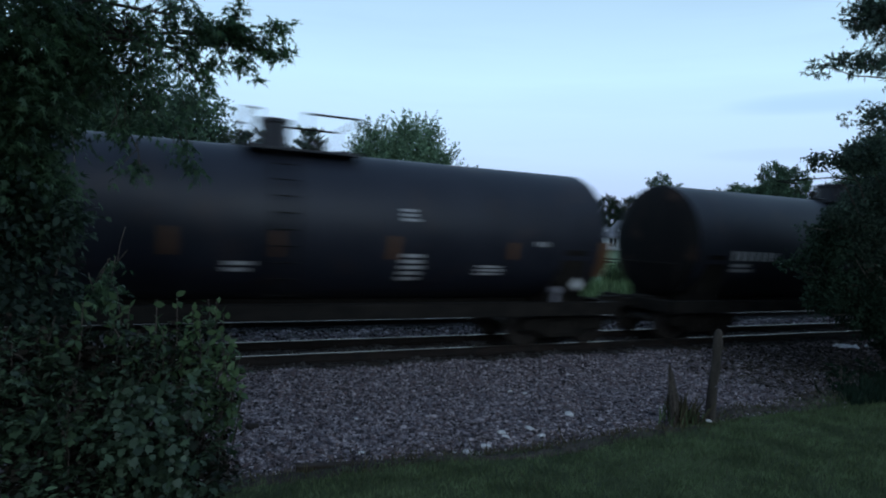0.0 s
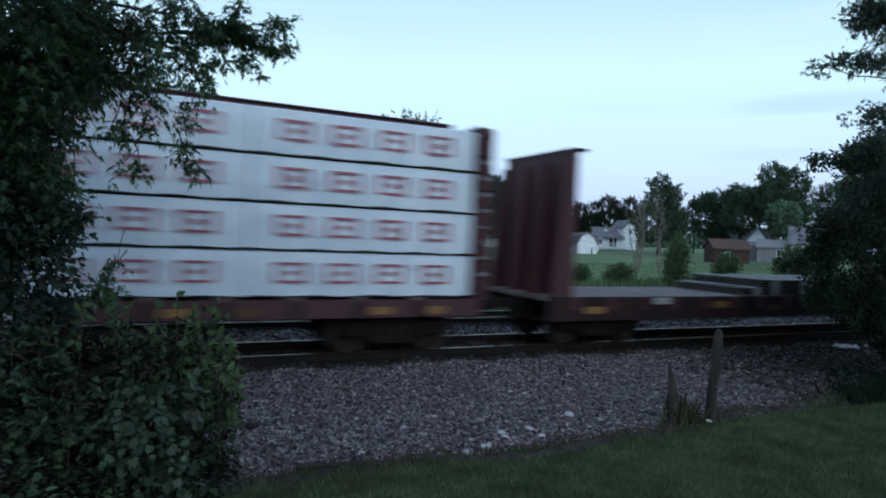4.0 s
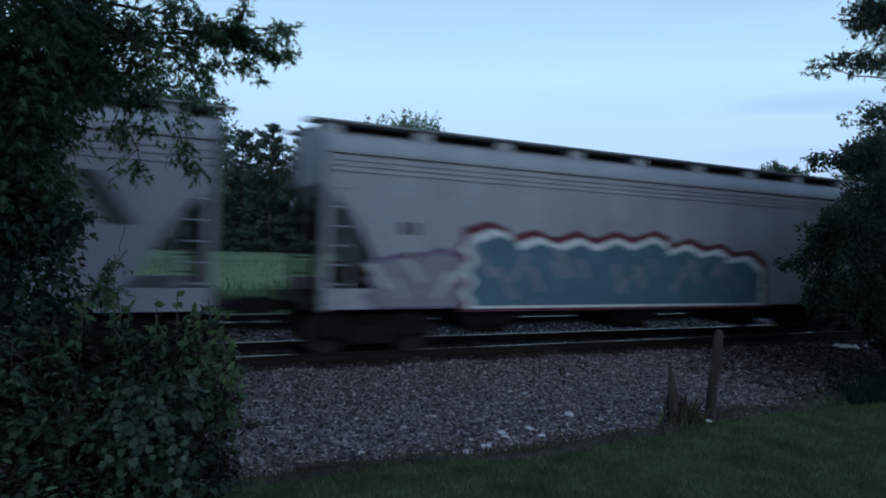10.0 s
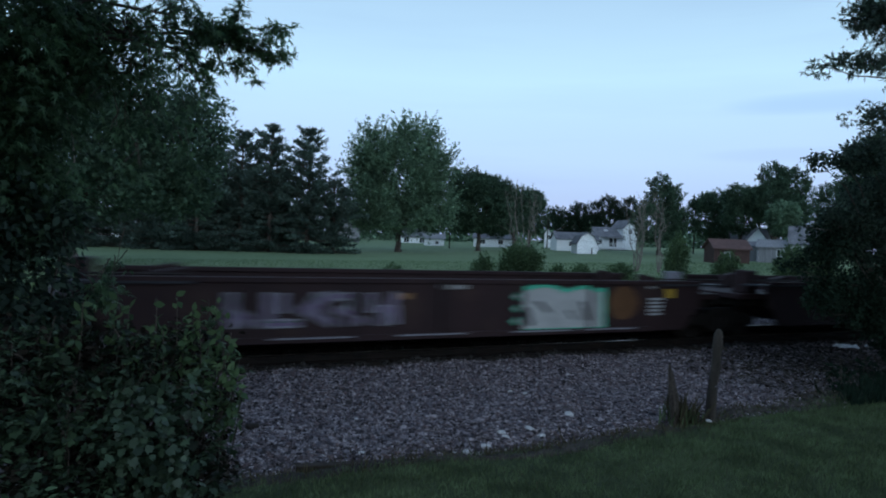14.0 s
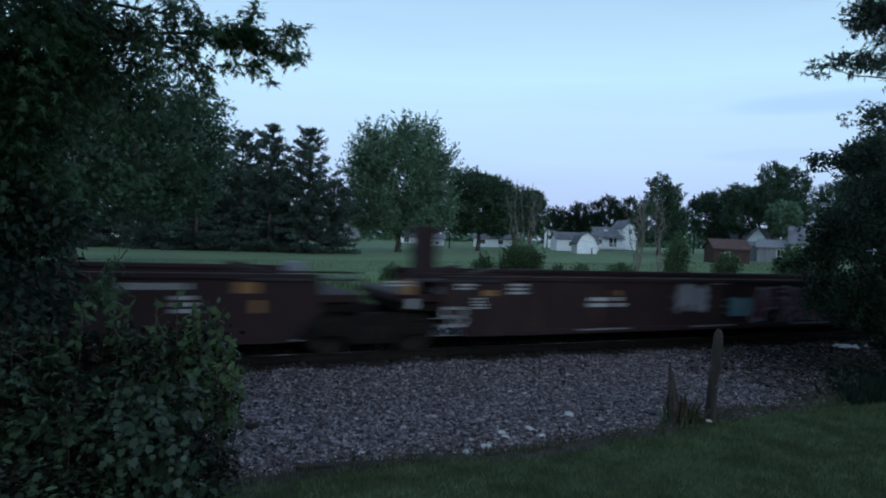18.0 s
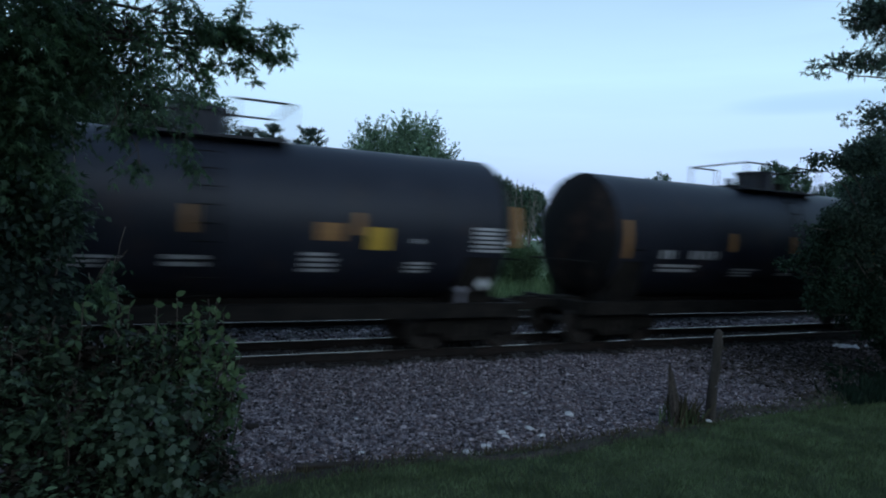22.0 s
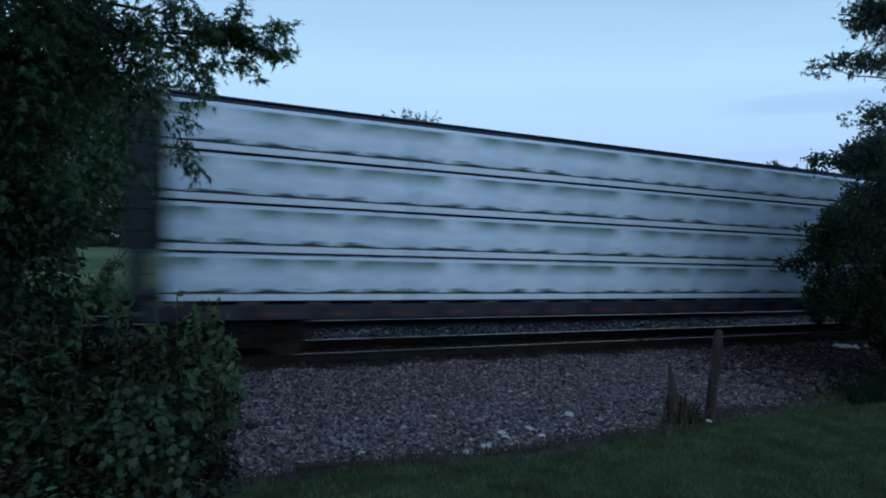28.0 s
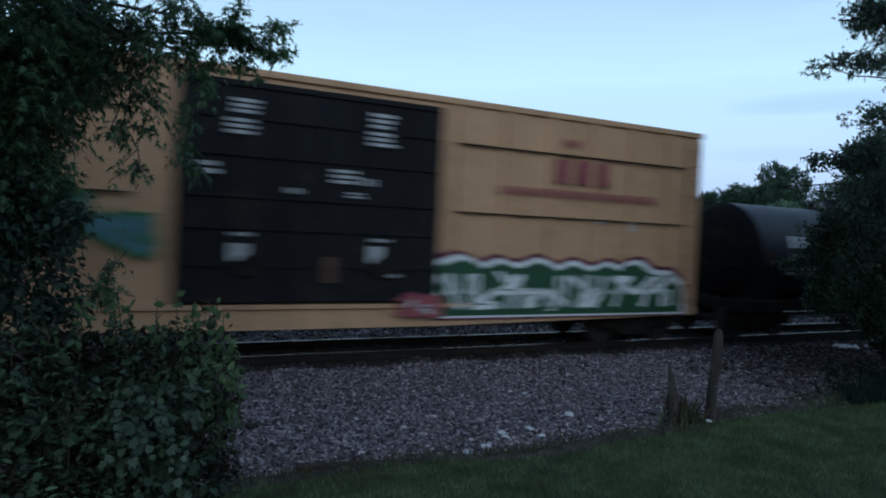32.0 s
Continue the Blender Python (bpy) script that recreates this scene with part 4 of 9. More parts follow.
def spray_cloud(lobes, n, per, length, leaf, shape, material, seed, droop, shell=0.2, flip=0.5, bend=0.35):
    """Leaves ranked along drooping twigs, both sides, like the sprays of a bough. Returns the mesh and the twigs' ends."""
    rng = np.random.default_rng(seed)
    pts, d = in_lobes(lobes, n, rng, shell)
    out = d * np.array([1, 1, 0.5]) + rng.normal(0, 0.45, d.shape) - np.array([0, 0, droop])
    out /= np.linalg.norm(out, axis=1, keepdims=True)
    ln = length * rng.uniform(0.6, 1.3, (n, 1))
    side = np.cross(out, np.array([0, 0, 1.0]) + rng.normal(0, 0.25, d.shape))
    side /= np.linalg.norm(side, axis=1, keepdims=True) + 1e-9
    at, way = [], []
    for k in range(per):
        t = (k + 1) / per - 0.55
        s = 1 if k % 2 else -1
        p = pts + out * ln * t - np.array([0, 0, 1.0]) * bend * ln * max(0.0, t + 0.2) ** 2 + rng.normal(0, 0.12 * length, d.shape)
        at.append(p)
        way.append(out * 0.75 + side * s * (0.95 if k < per - 1 else 0.0) - np.array([0, 0, 0.35 * droop + 0.2]) + rng.normal(0, 0.28, d.shape))
    at, way = np.concatenate(at), np.concatenate(way)
    me = leaf_mesh("leaves", at, way, leaf * rng.uniform(0.6, 1.2, len(at)), shape, material, rng, flip)
    return me, pts


def twigs(geo, start, pts, r0, r1, seed, every=3):
    rng = np.random.default_rng(seed)
    for q in pts[::every]:
        way = np.array(start) - q
        s = q + way / (np.linalg.norm(way) + 1e-6) * rng.uniform(0.12, 0.35) + rng.normal(0, 0.05, 3)
        limb_path(geo, s, q, r0, r1, rng, 0.1, 3, 2)


BOUGHS = []


def build_near_plants():
    # maple at the viewer's side: its trunk stands outside the view, the boughs reach in
    tree = thing("maple_tree", "leafy maple with boughs hanging over the view", "tree", pose(*MAPLE_FOOT))
    rng = np.random.default_rng(24)
    g = Geo()
    limb_path(g, (0, 0, -0.15), (0.1, 0.1, 3.4), 0.2, 0.14, rng, 0.0, 10, 6)
    limb_path(g, (0.1, 0.1, 3.2), (-0.3, 0.0, 6.4), 0.14, 0.05, rng, 0.0, 8, 5)
    part("trunk", g, BARK, tree, smooth=True)
    for i, l in enumerate(MAPLE_MASS + MAPLE_HANGING[:6]):
        g = Geo()
        limb_path(g, (0.08, 0.08, min(3.3, 0.8 + 0.6 * max(0.0, l[2]))), l[:3], 0.045, 0.012, rng, 0.15, 5, 4)
        part("limb", g, BARK, tree)
    me, pts = spray_cloud([l for l in MAPLE_MASS if l[2] > 2.65] + MAPLE_DEEP, 1250, 9, 0.3, 0.098, CUT_SHAPE, MAPLE_LEAF, 241, 0.55)
    tagged(part("crown", me, None, tree), kind="stuff")
    # unseen part of the crown, added for the shade it casts
    me, pts = leaf_cloud(MAPLE_SHADE_LOBES, 28000, 0.16, 0.16, MAPLE_SHAPE, MAPLE_LEAF, 246, 0.5)
    tagged(part("crown", me, None, tree), kind="stuff")
    me, pts = spray_cloud(MAPLE_HANGING, 290, 8, 0.22, 0.092, CUT_SHAPE, MAPLE_LEAF, 242, 0.8)
    tagged(part("hanging_spray", me, None, tree), kind="stuff")
    g = Geo()
    twigs(g, (2.4, 0.6, 4.4), pts, 0.006, 0.003, 243, 2)
    part("dead_twig", Geo().path([(1.95, 0.3, 3.5), (2.0, 0.35, 3.3), (2.02, 0.35, 3.1), (1.95, 0.3, 2.92), (1.8, 0.3, 2.78)], [0.004, 0.005, 0.006, 0.005, 0.004], 5), PALE_TWIG, tree)
    tagged(part("twig_work", g, BARK, tree), kind="stuff")
    # the bough that stirs in the wind
    pivot = tuple(a - b for a, b in zip(BOUGH_PIVOT, MAPLE_FOOT))
    me, pts = spray_cloud(BOUGH_LOBES, 190, 8, 0.15, 0.085, CUT_SHAPE, MAPLE_LEAF, 244, 0.35)
    bough = part("bough", me, None, tree)
    bough.matrix_basis = pose(*pivot)
    BOUGHS.append(bough)
    tagged(bough, kind="stuff")
    g = Geo()
    limb_path(g, (-0.25, 0, 0.0), (0.5, 0, 0.02), 0.014, 0.006, rng, 0.05, 5, 4)
    limb_path(g, (0.2, 0, 0.0), (0.85, 0, 0.24), 0.008, 0.003, rng, 0.05, 4, 3)
    limb_path(g, (0.2, 0, 0.0), (0.62, 0, -0.25), 0.008, 0.003, rng, 0.05, 4, 3)
    twigs(g, (0.25, 0, 0.0), pts, 0.004, 0.002, 245, 3)
    part("bough_wood", g, BARK, bough)
    # dark shrub that stands below the maple
    under = thing("shrub", "dark broad-leaved shrub under the maple", "shrub", pose(*MAPLE_FOOT))
    low = [l for l in MAPLE_MASS if l[2] <= 2.65] + [(1.68, 0.3, 2.5, 0.42, 0.6, 0.4), (1.62, 0.3, 2.85, 0.36, 0.6, 0.3)]
    me, pts = spray_cloud(low, 620, 9, 0.26, 0.085, OVAL_SHAPE, OAK_LEAF, 247, 0.3, 0.15)
    tagged(part("foliage", me, None, under), kind="stuff")
    for l in low:
        g = Geo()
        limb_path(g, (1.2, 0.2, 0.0), l[:3], 0.02, 0.008, rng, 0.1, 5, 4)
        part("stem", g, BARK, under)
    # bushes at the viewer's side
    bush = thing("bush", "dense leafy green bush at the edge of the lawn", "bush", pose(*BUSH_FOOT))
    # dark leaves paint in the inner shade among bare twigs, green sprays the outside
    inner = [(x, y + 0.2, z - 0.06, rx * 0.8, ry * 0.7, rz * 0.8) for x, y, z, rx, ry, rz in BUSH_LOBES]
    me, _ = leaf_cloud(inner, 9000, 0.07, 0.06, OVAL_SHAPE, BUSH_SHADE_LEAF, 256, 0.2, 0.05, 12)
    tagged(part("inner_shade_leaves", me, None, bush, "dark leaves standing in for the shade inside the bush"), kind="stuff")
    me, pts = spray_cloud(BUSH_LOBES, 720, 11, 0.2, 0.05, OVAL_SHAPE * np.array([0.75, 1.15, 1]), BUSH_LEAF, 251, -0.35, 0.8, 0.7)
    tagged(part("foliage", me, None, bush), kind="stuff")
    me, _ = spray_cloud(BUSH_LOBES[1:], 110, 7, 0.17, 0.06, VINE_SHAPE, BUSH_LEAF, 254, 0.3, 0.9, 0.6)
    tagged(part("foliage", me, None, bush, "lobed leaves grown through the bush"), kind="stuff")
    # a vine with broad lobed leaves over the front
    vine = [(0.5, -0.66, 1.47, 0.14, 0.14, 0.13), (0.55, -0.72, 1.26, 0.16, 0.14, 0.15), (0.4, -0.76, 1.36, 0.12, 0.14, 0.12), (0.72, -0.45, 1.46, 0.12, 0.14, 0.1), (0.62, -0.6, 1.06, 0.16, 0.14, 0.12)]
    me, _ = spray_cloud(vine, 105, 7, 0.14, 0.052, VINE_SHAPE, VINE_LEAF, 257, 0.6, 0.8, 0.5)
    tagged(part("foliage", me, None, bush, "broad blue-green lobed vine leaves"), kind="stuff")
    g = Geo()
    twigs(g, (0, 0, 0), pts, 0.006, 0.003, 252, 5)
    tagged(part("stem_work", g, BARK, bush), kind="stuff")
    # tall shoots stand up from the bush, light on them painted as paler leaf
    rng = np.random.default_rng(253)
    for i, (x, y, z) in enumerate(((-0.16, 4.6, 1.97), (0.08, 4.6, 1.9), (0.46, 4.62, 1.88), (0.5, 4.58, 1.8), (-0.35, 4.6, 1.88), (0.62, 4.55, 1.5), (-0.08, 4.65, 1.86), (0.3, 4.6, 1.84), (0.2, 4.55, 1.93), (-0.5, 4.6, 1.8), (0.56, 4.6, 1.66), (0.62, 4.5, 1.3), (0.4, 4.6, 1.9), (0.34, 4.5, 1.78), (0.48, 4.5, 1.72), (0.26, 4.45, 1.7), (0.54, 4.48, 1.55), (0.4, 4.45, 1.6), (0.12, 4.5, 1.72), (0.58, 4.45, 1.42), (-0.02, 4.5, 1.7))):
        g = Geo()
        limb_path(g, (x - BUSH_FOOT[0] - 0.1, y - BUSH_FOOT[1], 0.8), (x - BUSH_FOOT[0], y - BUSH_FOOT[1], z - BUSH_FOOT[2]), 0.006, 0.003, rng, 0.0, 4, 4)
        part("shoot", g, BARK, bush)
        k = rng.uniform(0.4, 1.0, 26)
        at = np.stack((x - BUSH_FOOT[0] - 0.1 + 0.1 * k, np.full(26, y - BUSH_FOOT[1]), 0.8 + k * (z - BUSH_FOOT[2] - 0.8)), 1) + rng.normal(0, 0.012, (26, 3))
        tagged(part("shoot_leaves", leaf_mesh("shoot_leaves", at, rng.normal(0, 0.8, (26, 3)) + np.array([0, 0, 0.3]), rng.uniform(0.05, 0.09, 26), OVAL_SHAPE, SHRUB_LEAF, rng), None, bush), kind="stuff")
    # broad leaves low in the corner
    dock = thing("broadleaf_weed", "clump of broad-leaved weeds below the bush", "weed", pose(-0.5, 3.4, gz(-0.5, 3.4)))
    at = rng.uniform((-0.35, -0.4, 0.5), (0.5, 0.35, 1.15), (110, 3))
    tagged(part("foliage", leaf_mesh("foliage", at, rng.normal(0, 0.7, (110, 3)) + np.array([0.1, -0.5, 0.1]), rng.uniform(0.06, 0.11, 110), OVAL_SHAPE * np.array([1.5, 1, 1]), BUSH_LEAF, rng), None, dock), kind="stuff")
    g = Geo()
    for q in at[::4]:
        limb_path(g, (q[0] * 0.4, q[1] * 0.4, 0), q, 0.007, 0.004, rng, 0.1, 4, 3)
    tagged(part("stem_work", g, BARK, dock), kind="stuff")
    # dark tree on the other side, its crown down to the ground
    tree = thing("dark_tree", "dense dark tree with a crown down to the ground", "tree", pose(*DARK_FOOT))
    g = Geo()
    limb_path(g, (0, 0, -0.15), (0.1, 0, 3.6), 0.2, 0.06, rng, 0.0, 9, 5)
    part("trunk", g, BARK, tree, smooth=True)
    for l in DARK_LOBES:
        g = Geo()
        limb_path(g, (0, 0, 0.5 + 0.3 * max(0.0, l[2])), l[:3], 0.026, 0.005, rng, 0.1, 5, 4)
        part("limb", g, BARK, tree)
    # paler leaf above, darker below: light from the sky put into the colour
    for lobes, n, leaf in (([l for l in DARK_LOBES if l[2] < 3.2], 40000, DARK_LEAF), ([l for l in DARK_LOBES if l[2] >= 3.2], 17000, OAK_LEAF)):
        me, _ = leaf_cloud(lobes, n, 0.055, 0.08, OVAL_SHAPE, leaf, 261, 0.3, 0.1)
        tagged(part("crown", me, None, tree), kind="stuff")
    # unseen lobes added to darken the ground nearby
    me, _ = leaf_cloud(DARK_SHADE_LOBES, 9000, 0.2, 0.22, OVAL_SHAPE, DARK_LEAF, 262, 0.3, 0.1)
    tagged(part("crown", me, None, tree), kind="stuff")
    tree = thing("oak_tree", "oak whose boughs of dark lobed leaves reach in", "tree", pose(*OAK_FOOT))
    g = Geo()
    limb_path(g, (0, 0, -0.15), (-0.3, 0.2, 4.4), 0.22, 0.16, rng, 0.0, 10, 6)
    limb_path(g, (-0.3, 0.2, 4.2), (-0.5, 0.3, 8.0), 0.16, 0.08, rng, 0.0, 8, 5)
    part("trunk", g, BARK, tree, smooth=True)
    me, pts = leaf_cloud(OAK_LOBES, 5200, 0.06, 0.1, CUT_SHAPE, OAK_LEAF, 271, 0.2)
    tagged(part("crown", me, None, tree), kind="stuff")
    # crown out of view, added for its shade
    me, _ = leaf_cloud(OAK_SHADE_LOBES, 9000, 0.2, 0.22, MAPLE_SHAPE, DARK_LEAF, 274, 0.3)
    tagged(part("crown", me, None, tree), kind="stuff")
    for root, tip in (((-1.2, 0.4, 5.5), (-3.5, 0.4, 5.22)), ((-1.3, 0.4, 6.15), (-2.7, 0.4, 6.15)), ((-1.3, 0.4, 4.7), (-2.7, 0.4, 4.55))):
        g = Geo()
        limb_path(g, root, tip, 0.016, 0.004, rng, 0.05, 6, 5)
        part("limb", g, BARK, tree)
    g = Geo()
    twigs(g, (-1.6, 0.4, 5.2), pts, 0.008, 0.003, 273, 6)
    tagged(part("twig_work", g, BARK, tree), kind="stuff")


def build_far_woods():
    """Closed line of trees far behind the houses."""
    rng = np.random.default_rng(77)
    n = 900
    x = rng.uniform(-170, 330, n)
    y = 185 + 0.12 * x + rng.uniform(-12, 25, n)
    top = 9 + 2.5 * np.sin(x * 0.09) + 1.5 * np.sin(x * 0.23 + 1)
    pts = np.stack((x, y, rng.uniform(0, 1, n) ** 0.8 * top), 1)
    at = np.repeat(pts, 22, 0) + rng.normal(0, 1.7, (n * 22, 3))
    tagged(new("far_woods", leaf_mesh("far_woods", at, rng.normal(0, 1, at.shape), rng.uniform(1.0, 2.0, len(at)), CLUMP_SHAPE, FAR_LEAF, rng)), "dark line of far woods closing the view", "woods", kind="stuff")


def build_unseen_woods():
    """Unseen row of tall trees, added behind the lawn to darken reflections."""
    rng = np.random.default_rng(78)
    n = 700
    x = rng.uniform(-75, 95, n)
    y = -30 + rng.uniform(-4, 4, n)
    top = 7.5 + 1.5 * np.sin(x * 0.13) + 1.5 * np.sin(x * 0.31 + 2)
    pts = np.stack((x, y, rng.uniform(0.02, 1, n) ** 0.8 * top), 1)
    at = np.repeat(pts, 18, 0) + rng.normal(0, 1.1, (n * 18, 3))
    tagged(new("unseen_back_woods", leaf_mesh("unseen_back_woods", at, rng.normal(0, 1, at.shape), rng.uniform(0.8, 1.5, len(at)), CLUMP_SHAPE, DARK_LEAF, rng)), "unseen dark row of trees added to darken reflections", "woods", kind="stuff")


build_far_woods()
build_unseen_woods()
build_far_trees()
build_grass()
build_near_plants()

# ---- houses and sheds beyond the field ----
SIDING = mat("white_siding", (0.76, 0.78, 0.8), (0.85, 0.86, 0.87), 0.6, coarse=0.5, fine=8, bump=0.1, stretch=(0.3, 0.3, 6))
SHINGLE = mat("grey_shingles", (0.13, 0.13, 0.145), (0.22, 0.22, 0.235), 0.9, coarse=1, fine=6, bump=0.4, speckle=0.3)
REDWOOD = mat("red_barn_wood", (0.06, 0.034, 0.03), (0.09, 0.05, 0.043), 0.85, coarse=1.2, fine=8, stretch=(4, 4, 0.3))
REDROOF = mat("faded_red_roof", (0.105, 0.06, 0.054), (0.14, 0.082, 0.072), 0.8, coarse=1, fine=8)
GREYWOOD = mat("grey_barn_boards", (0.2, 0.2, 0.21), (0.32, 0.32, 0.33), 0.85, coarse=1.2, fine=8, stretch=(5, 5, 0.3))
GLASS_DARK = mat("window_glass", (0.02, 0.022, 0.026), (0.035, 0.04, 0.046), 0.1, coarse=2, fine=10, bump=0, gloss=0.6)
TRIM = mat("white_trim", (0.7, 0.71, 0.72), (0.78, 0.78, 0.79), 0.6, coarse=2, fine=10, bump=0.02)


def house(name, label, x, y, z, w, d, wall_h, roof_h, turn, wall, roof, windows=(), doors=(), gambrel=False, gable_front=False, eave=0.3, category="house"):
    """A building: four walls, gabled or barn roof with thickness, framed windows, doors. Its front faces -y before turning.
    windows, doors: (centre, bottom, width, height) on the front."""
    h = thing(name, label, category, pose(x, y, z, 0, 0, turn))
    w2, d2 = w / 2, d / 2
    if gable_front:
        prof = [(-w2, wall_h), (-w2 * 0.62, wall_h + roof_h * 0.68), (0, wall_h + roof_h), (w2 * 0.62, wall_h + roof_h * 0.68), (w2, wall_h)] if gambrel else [(-w2, wall_h), (0, wall_h + roof_h), (w2, wall_h)]
        outline = [(-w2, -0.3)] + prof + [(w2, -0.3)]
        part("front_wall", Geo().plate(outline, -d2, -d2 + 0.15), wall, h)
        part("back_wall", Geo().plate(outline, d2 - 0.15, d2), wall, h)
        for s in (-1, 1):
            part("side_wall", Geo().box(min(s * w2, s * (w2 - 0.15)), max(s * w2, s * (w2 - 0.15)), -d2 + 0.15, d2 - 0.15, -0.3, wall_h), wall, h)
        for i in range(len(prof) - 1):
            (xa, za), (xb, zb) = prof[i], prof[i + 1]
            ex = 0.12 if xa < xb else -0.12
            a, b = (xa - (0.2 if i == 0 else 0), za - (0.16 if i == 0 else 0)), (xb + (0.2 if i == len(prof) - 2 else 0), zb - (0.16 if i == len(prof) - 2 else 0))
            part("roof_slope", Geo().plate([a, b, (b[0], b[1] + 0.16), (a[0], a[1] + 0.16)], -d2 - eave, d2 + eave), roof, h)
    else:
        for s in (-1, 1):
            part("long_wall", Geo().box(-w2, w2, min(s * d2, s * (d2 - 0.15)), max(s * d2, s * (d2 - 0.15)), -0.3, wall_h), wall, h)
            x0, x1 = sorted((s * w2, s * (w2 - 0.15)))
            g = Geo().loft([[(x0, -d2 + 0.15, -0.3), (x0, d2 - 0.15, -0.3), (x0, d2 - 0.15, wall_h), (x0, 0, wall_h + roof_h), (x0, -d2 + 0.15, wall_h)], [(x1, -d2 + 0.15, -0.3), (x1, d2 - 0.15, -0.3), (x1, d2 - 0.15, wall_h), (x1, 0, wall_h + roof_h), (x1, -d2 + 0.15, wall_h)]])
            part("gable_wall", g, wall, h)
            k = eave / d2
            part("roof_slope", Geo().prism([(s * (d2 + eave), wall_h - roof_h * k), (0, wall_h + roof_h), (0, wall_h + roof_h + 0.16), (s * (d2 + eave), wall_h - roof_h * k + 0.16)], -w2 - eave, w2 + eave), roof, h)
    for cx, cz, ww, wh in windows:
        win = part("window", Geo().box(cx - ww / 2, cx + ww / 2, -d2 - 0.03, -d2 + 0.02, cz, cz + wh), GLASS_DARK, h, "dark window")
        for a in ((cx - ww / 2 - 0.08, cx - ww / 2, cz - 0.08, cz + wh + 0.08), (cx + ww / 2, cx + ww / 2 + 0.08, cz - 0.08, cz + wh + 0.08), (cx - ww / 2, cx + ww / 2, cz + wh, cz + wh + 0.08), (cx - ww / 2, cx + ww / 2, cz - 0.08, cz), (cx - 0.03, cx + 0.03, cz, cz + wh)):
            part("frame", Geo().box(a[0], a[1], -d2 - 0.06, -d2 + 0.01, a[2], a[3]), TRIM, win)
    for cx, cz, ww, wh in doors:
        part("door", Geo().box(cx - ww / 2, cx + ww / 2, -d2 - 0.05, -d2 + 0.01, cz, cz + wh), TRIM if wall != SIDING else GREYWOOD, h)
    return h


def build_houses():
    shed = house("gambrel_shed", "white wooden garden shed with a barn roof", 70.1, 90.2, 0.05, 3.5, 4.4, 2.0, 1.9, -24, SIDING, SHINGLE, gambrel=True, gable_front=True, category="shed")
    part("corner_post", Geo().rod((0.75, -2.5, -0.1), (0.75, -2.5, 1.3), 0.1, n=8), OLD_WOOD, shed, "short dark post before the wall")
    house("garage", "long white garage with a grey shingle roof", 78.3, 104.0, 0.6, 8.4, 5.5, 2.2, 1.3, -22, SIDING, SHINGLE, windows=[(-1.4, 0.9, 0.7, 0.8)], category="garage")
    h = house("house", "white house with grey roof, porch awning and deck", 94.4, 113.5, 1.1, 6.2, 7.0, 2.7, 2.0, -32, SIDING, SHINGLE, windows=[(0.9, 0.5, 1.5, 1.9), (-1.9, 1.0, 0.8, 1.0)])
    part("awning", Geo().box(-1.6, 3.2, -4.9, -3.45, 2.28, 2.38), SHINGLE, h, "flat grey porch awning")
    for k in (-1.5, 0.8, 3.1):
        part("awning_post", Geo().box(k - 0.05, k + 0.05, -4.85, -4.75, 0.0, 2.28), TRIM, h)
    part("chimney", Geo().box(-0.4, 0.1, 0.4, 0.9, 4.2, 5.4), SHINGLE, h, "short grey chimney")
    part("skylight", Geo().box(-0.9, -0.1, -1.9, -1.2, 3.9, 4.25), TRIM, h, "pale roof vent")
    house("house_wing", "tall white gabled house wing", 97.3, 111.2, 1.3, 3.4, 6.0, 4.4, 1.8, -14, SIDING, SHINGLE, windows=[(0.0, 3.3, 0.7, 0.9)], gable_front=True)
    deck = thing("deck", "white railed wooden deck before the house", "deck", pose(92.4, 108.9, 1.05, 0, 0, -32))
    part("deck_floor", Geo().box(-2.8, 3.6, -1.2, 1.0, 0.25, 0.4), SIDING, deck)
    part("top_rail", Geo().box(-2.8, 3.6, -1.2, -1.1, 1.25, 1.35), TRIM, deck)
    for i in range(16):
        part("baluster", Geo().box(-2.8 + i * 0.42, -2.72 + i * 0.42, -1.18, -1.1, 0.0, 1.25), TRIM, deck)
    house("house", "narrow white house glimpsed between the trees", 86.3, 125.0, 0.3, 1.5, 5.0, 3.6, 1.2, -34, SIDING, SHINGLE, windows=[(0.2, 2.4, 0.5, 0.9)], gable_front=True)
    house("red_shed", "low red wooden shed with a faded red roof", 71.9, 61.5, 0.35, 4.7, 3.6, 2.0, 1.1, -27, REDWOOD, REDROOF, doors=[(-0.6, 0.0, 0.9, 1.5)], category="shed")
    house("house", "white gabled house front with a grey roof", 92.2, 73.2, 0.45, 3.5, 6.0, 3.1, 2.2, -46, SIDING, SHINGLE, windows=[(0.0, 1.6, 0.8, 0.9)], gable_front=True)
    house("house", "low house with a long grey shingle roof", 99.0, 79.0, 0.45, 7.4, 7.0, 3.0, 2.5, -46, SIDING, SHINGLE, windows=[(-3, 0.9, 1.2, 1.1)])
    house("lean_to", "low blue-grey lean-to beside the shed", 83.5, 66.0, 0.4, 2.6, 3.0, 2.4, 0.6, -46, GREYWOOD, SHINGLE, doors=[(0.3, 0.0, 0.8, 1.9)], category="shed")
    house("grey_shed", "weathered grey board shed", 82.6, 62.4, 0.5, 3.9, 3.2, 2.3, 0.9, -58, GREYWOOD, GREYWOOD, windows=[(1.0, 1.0, 0.9, 0.9)], category="shed")
    house("house", "pale house with a dark roof seen behind the shrubs", 84.9, 59.0, 0.55, 4.2, 4.0, 2.9, 2.3, -55, SIDING, SHINGLE, windows=[(0.5, 1.2, 0.9, 0.9)])
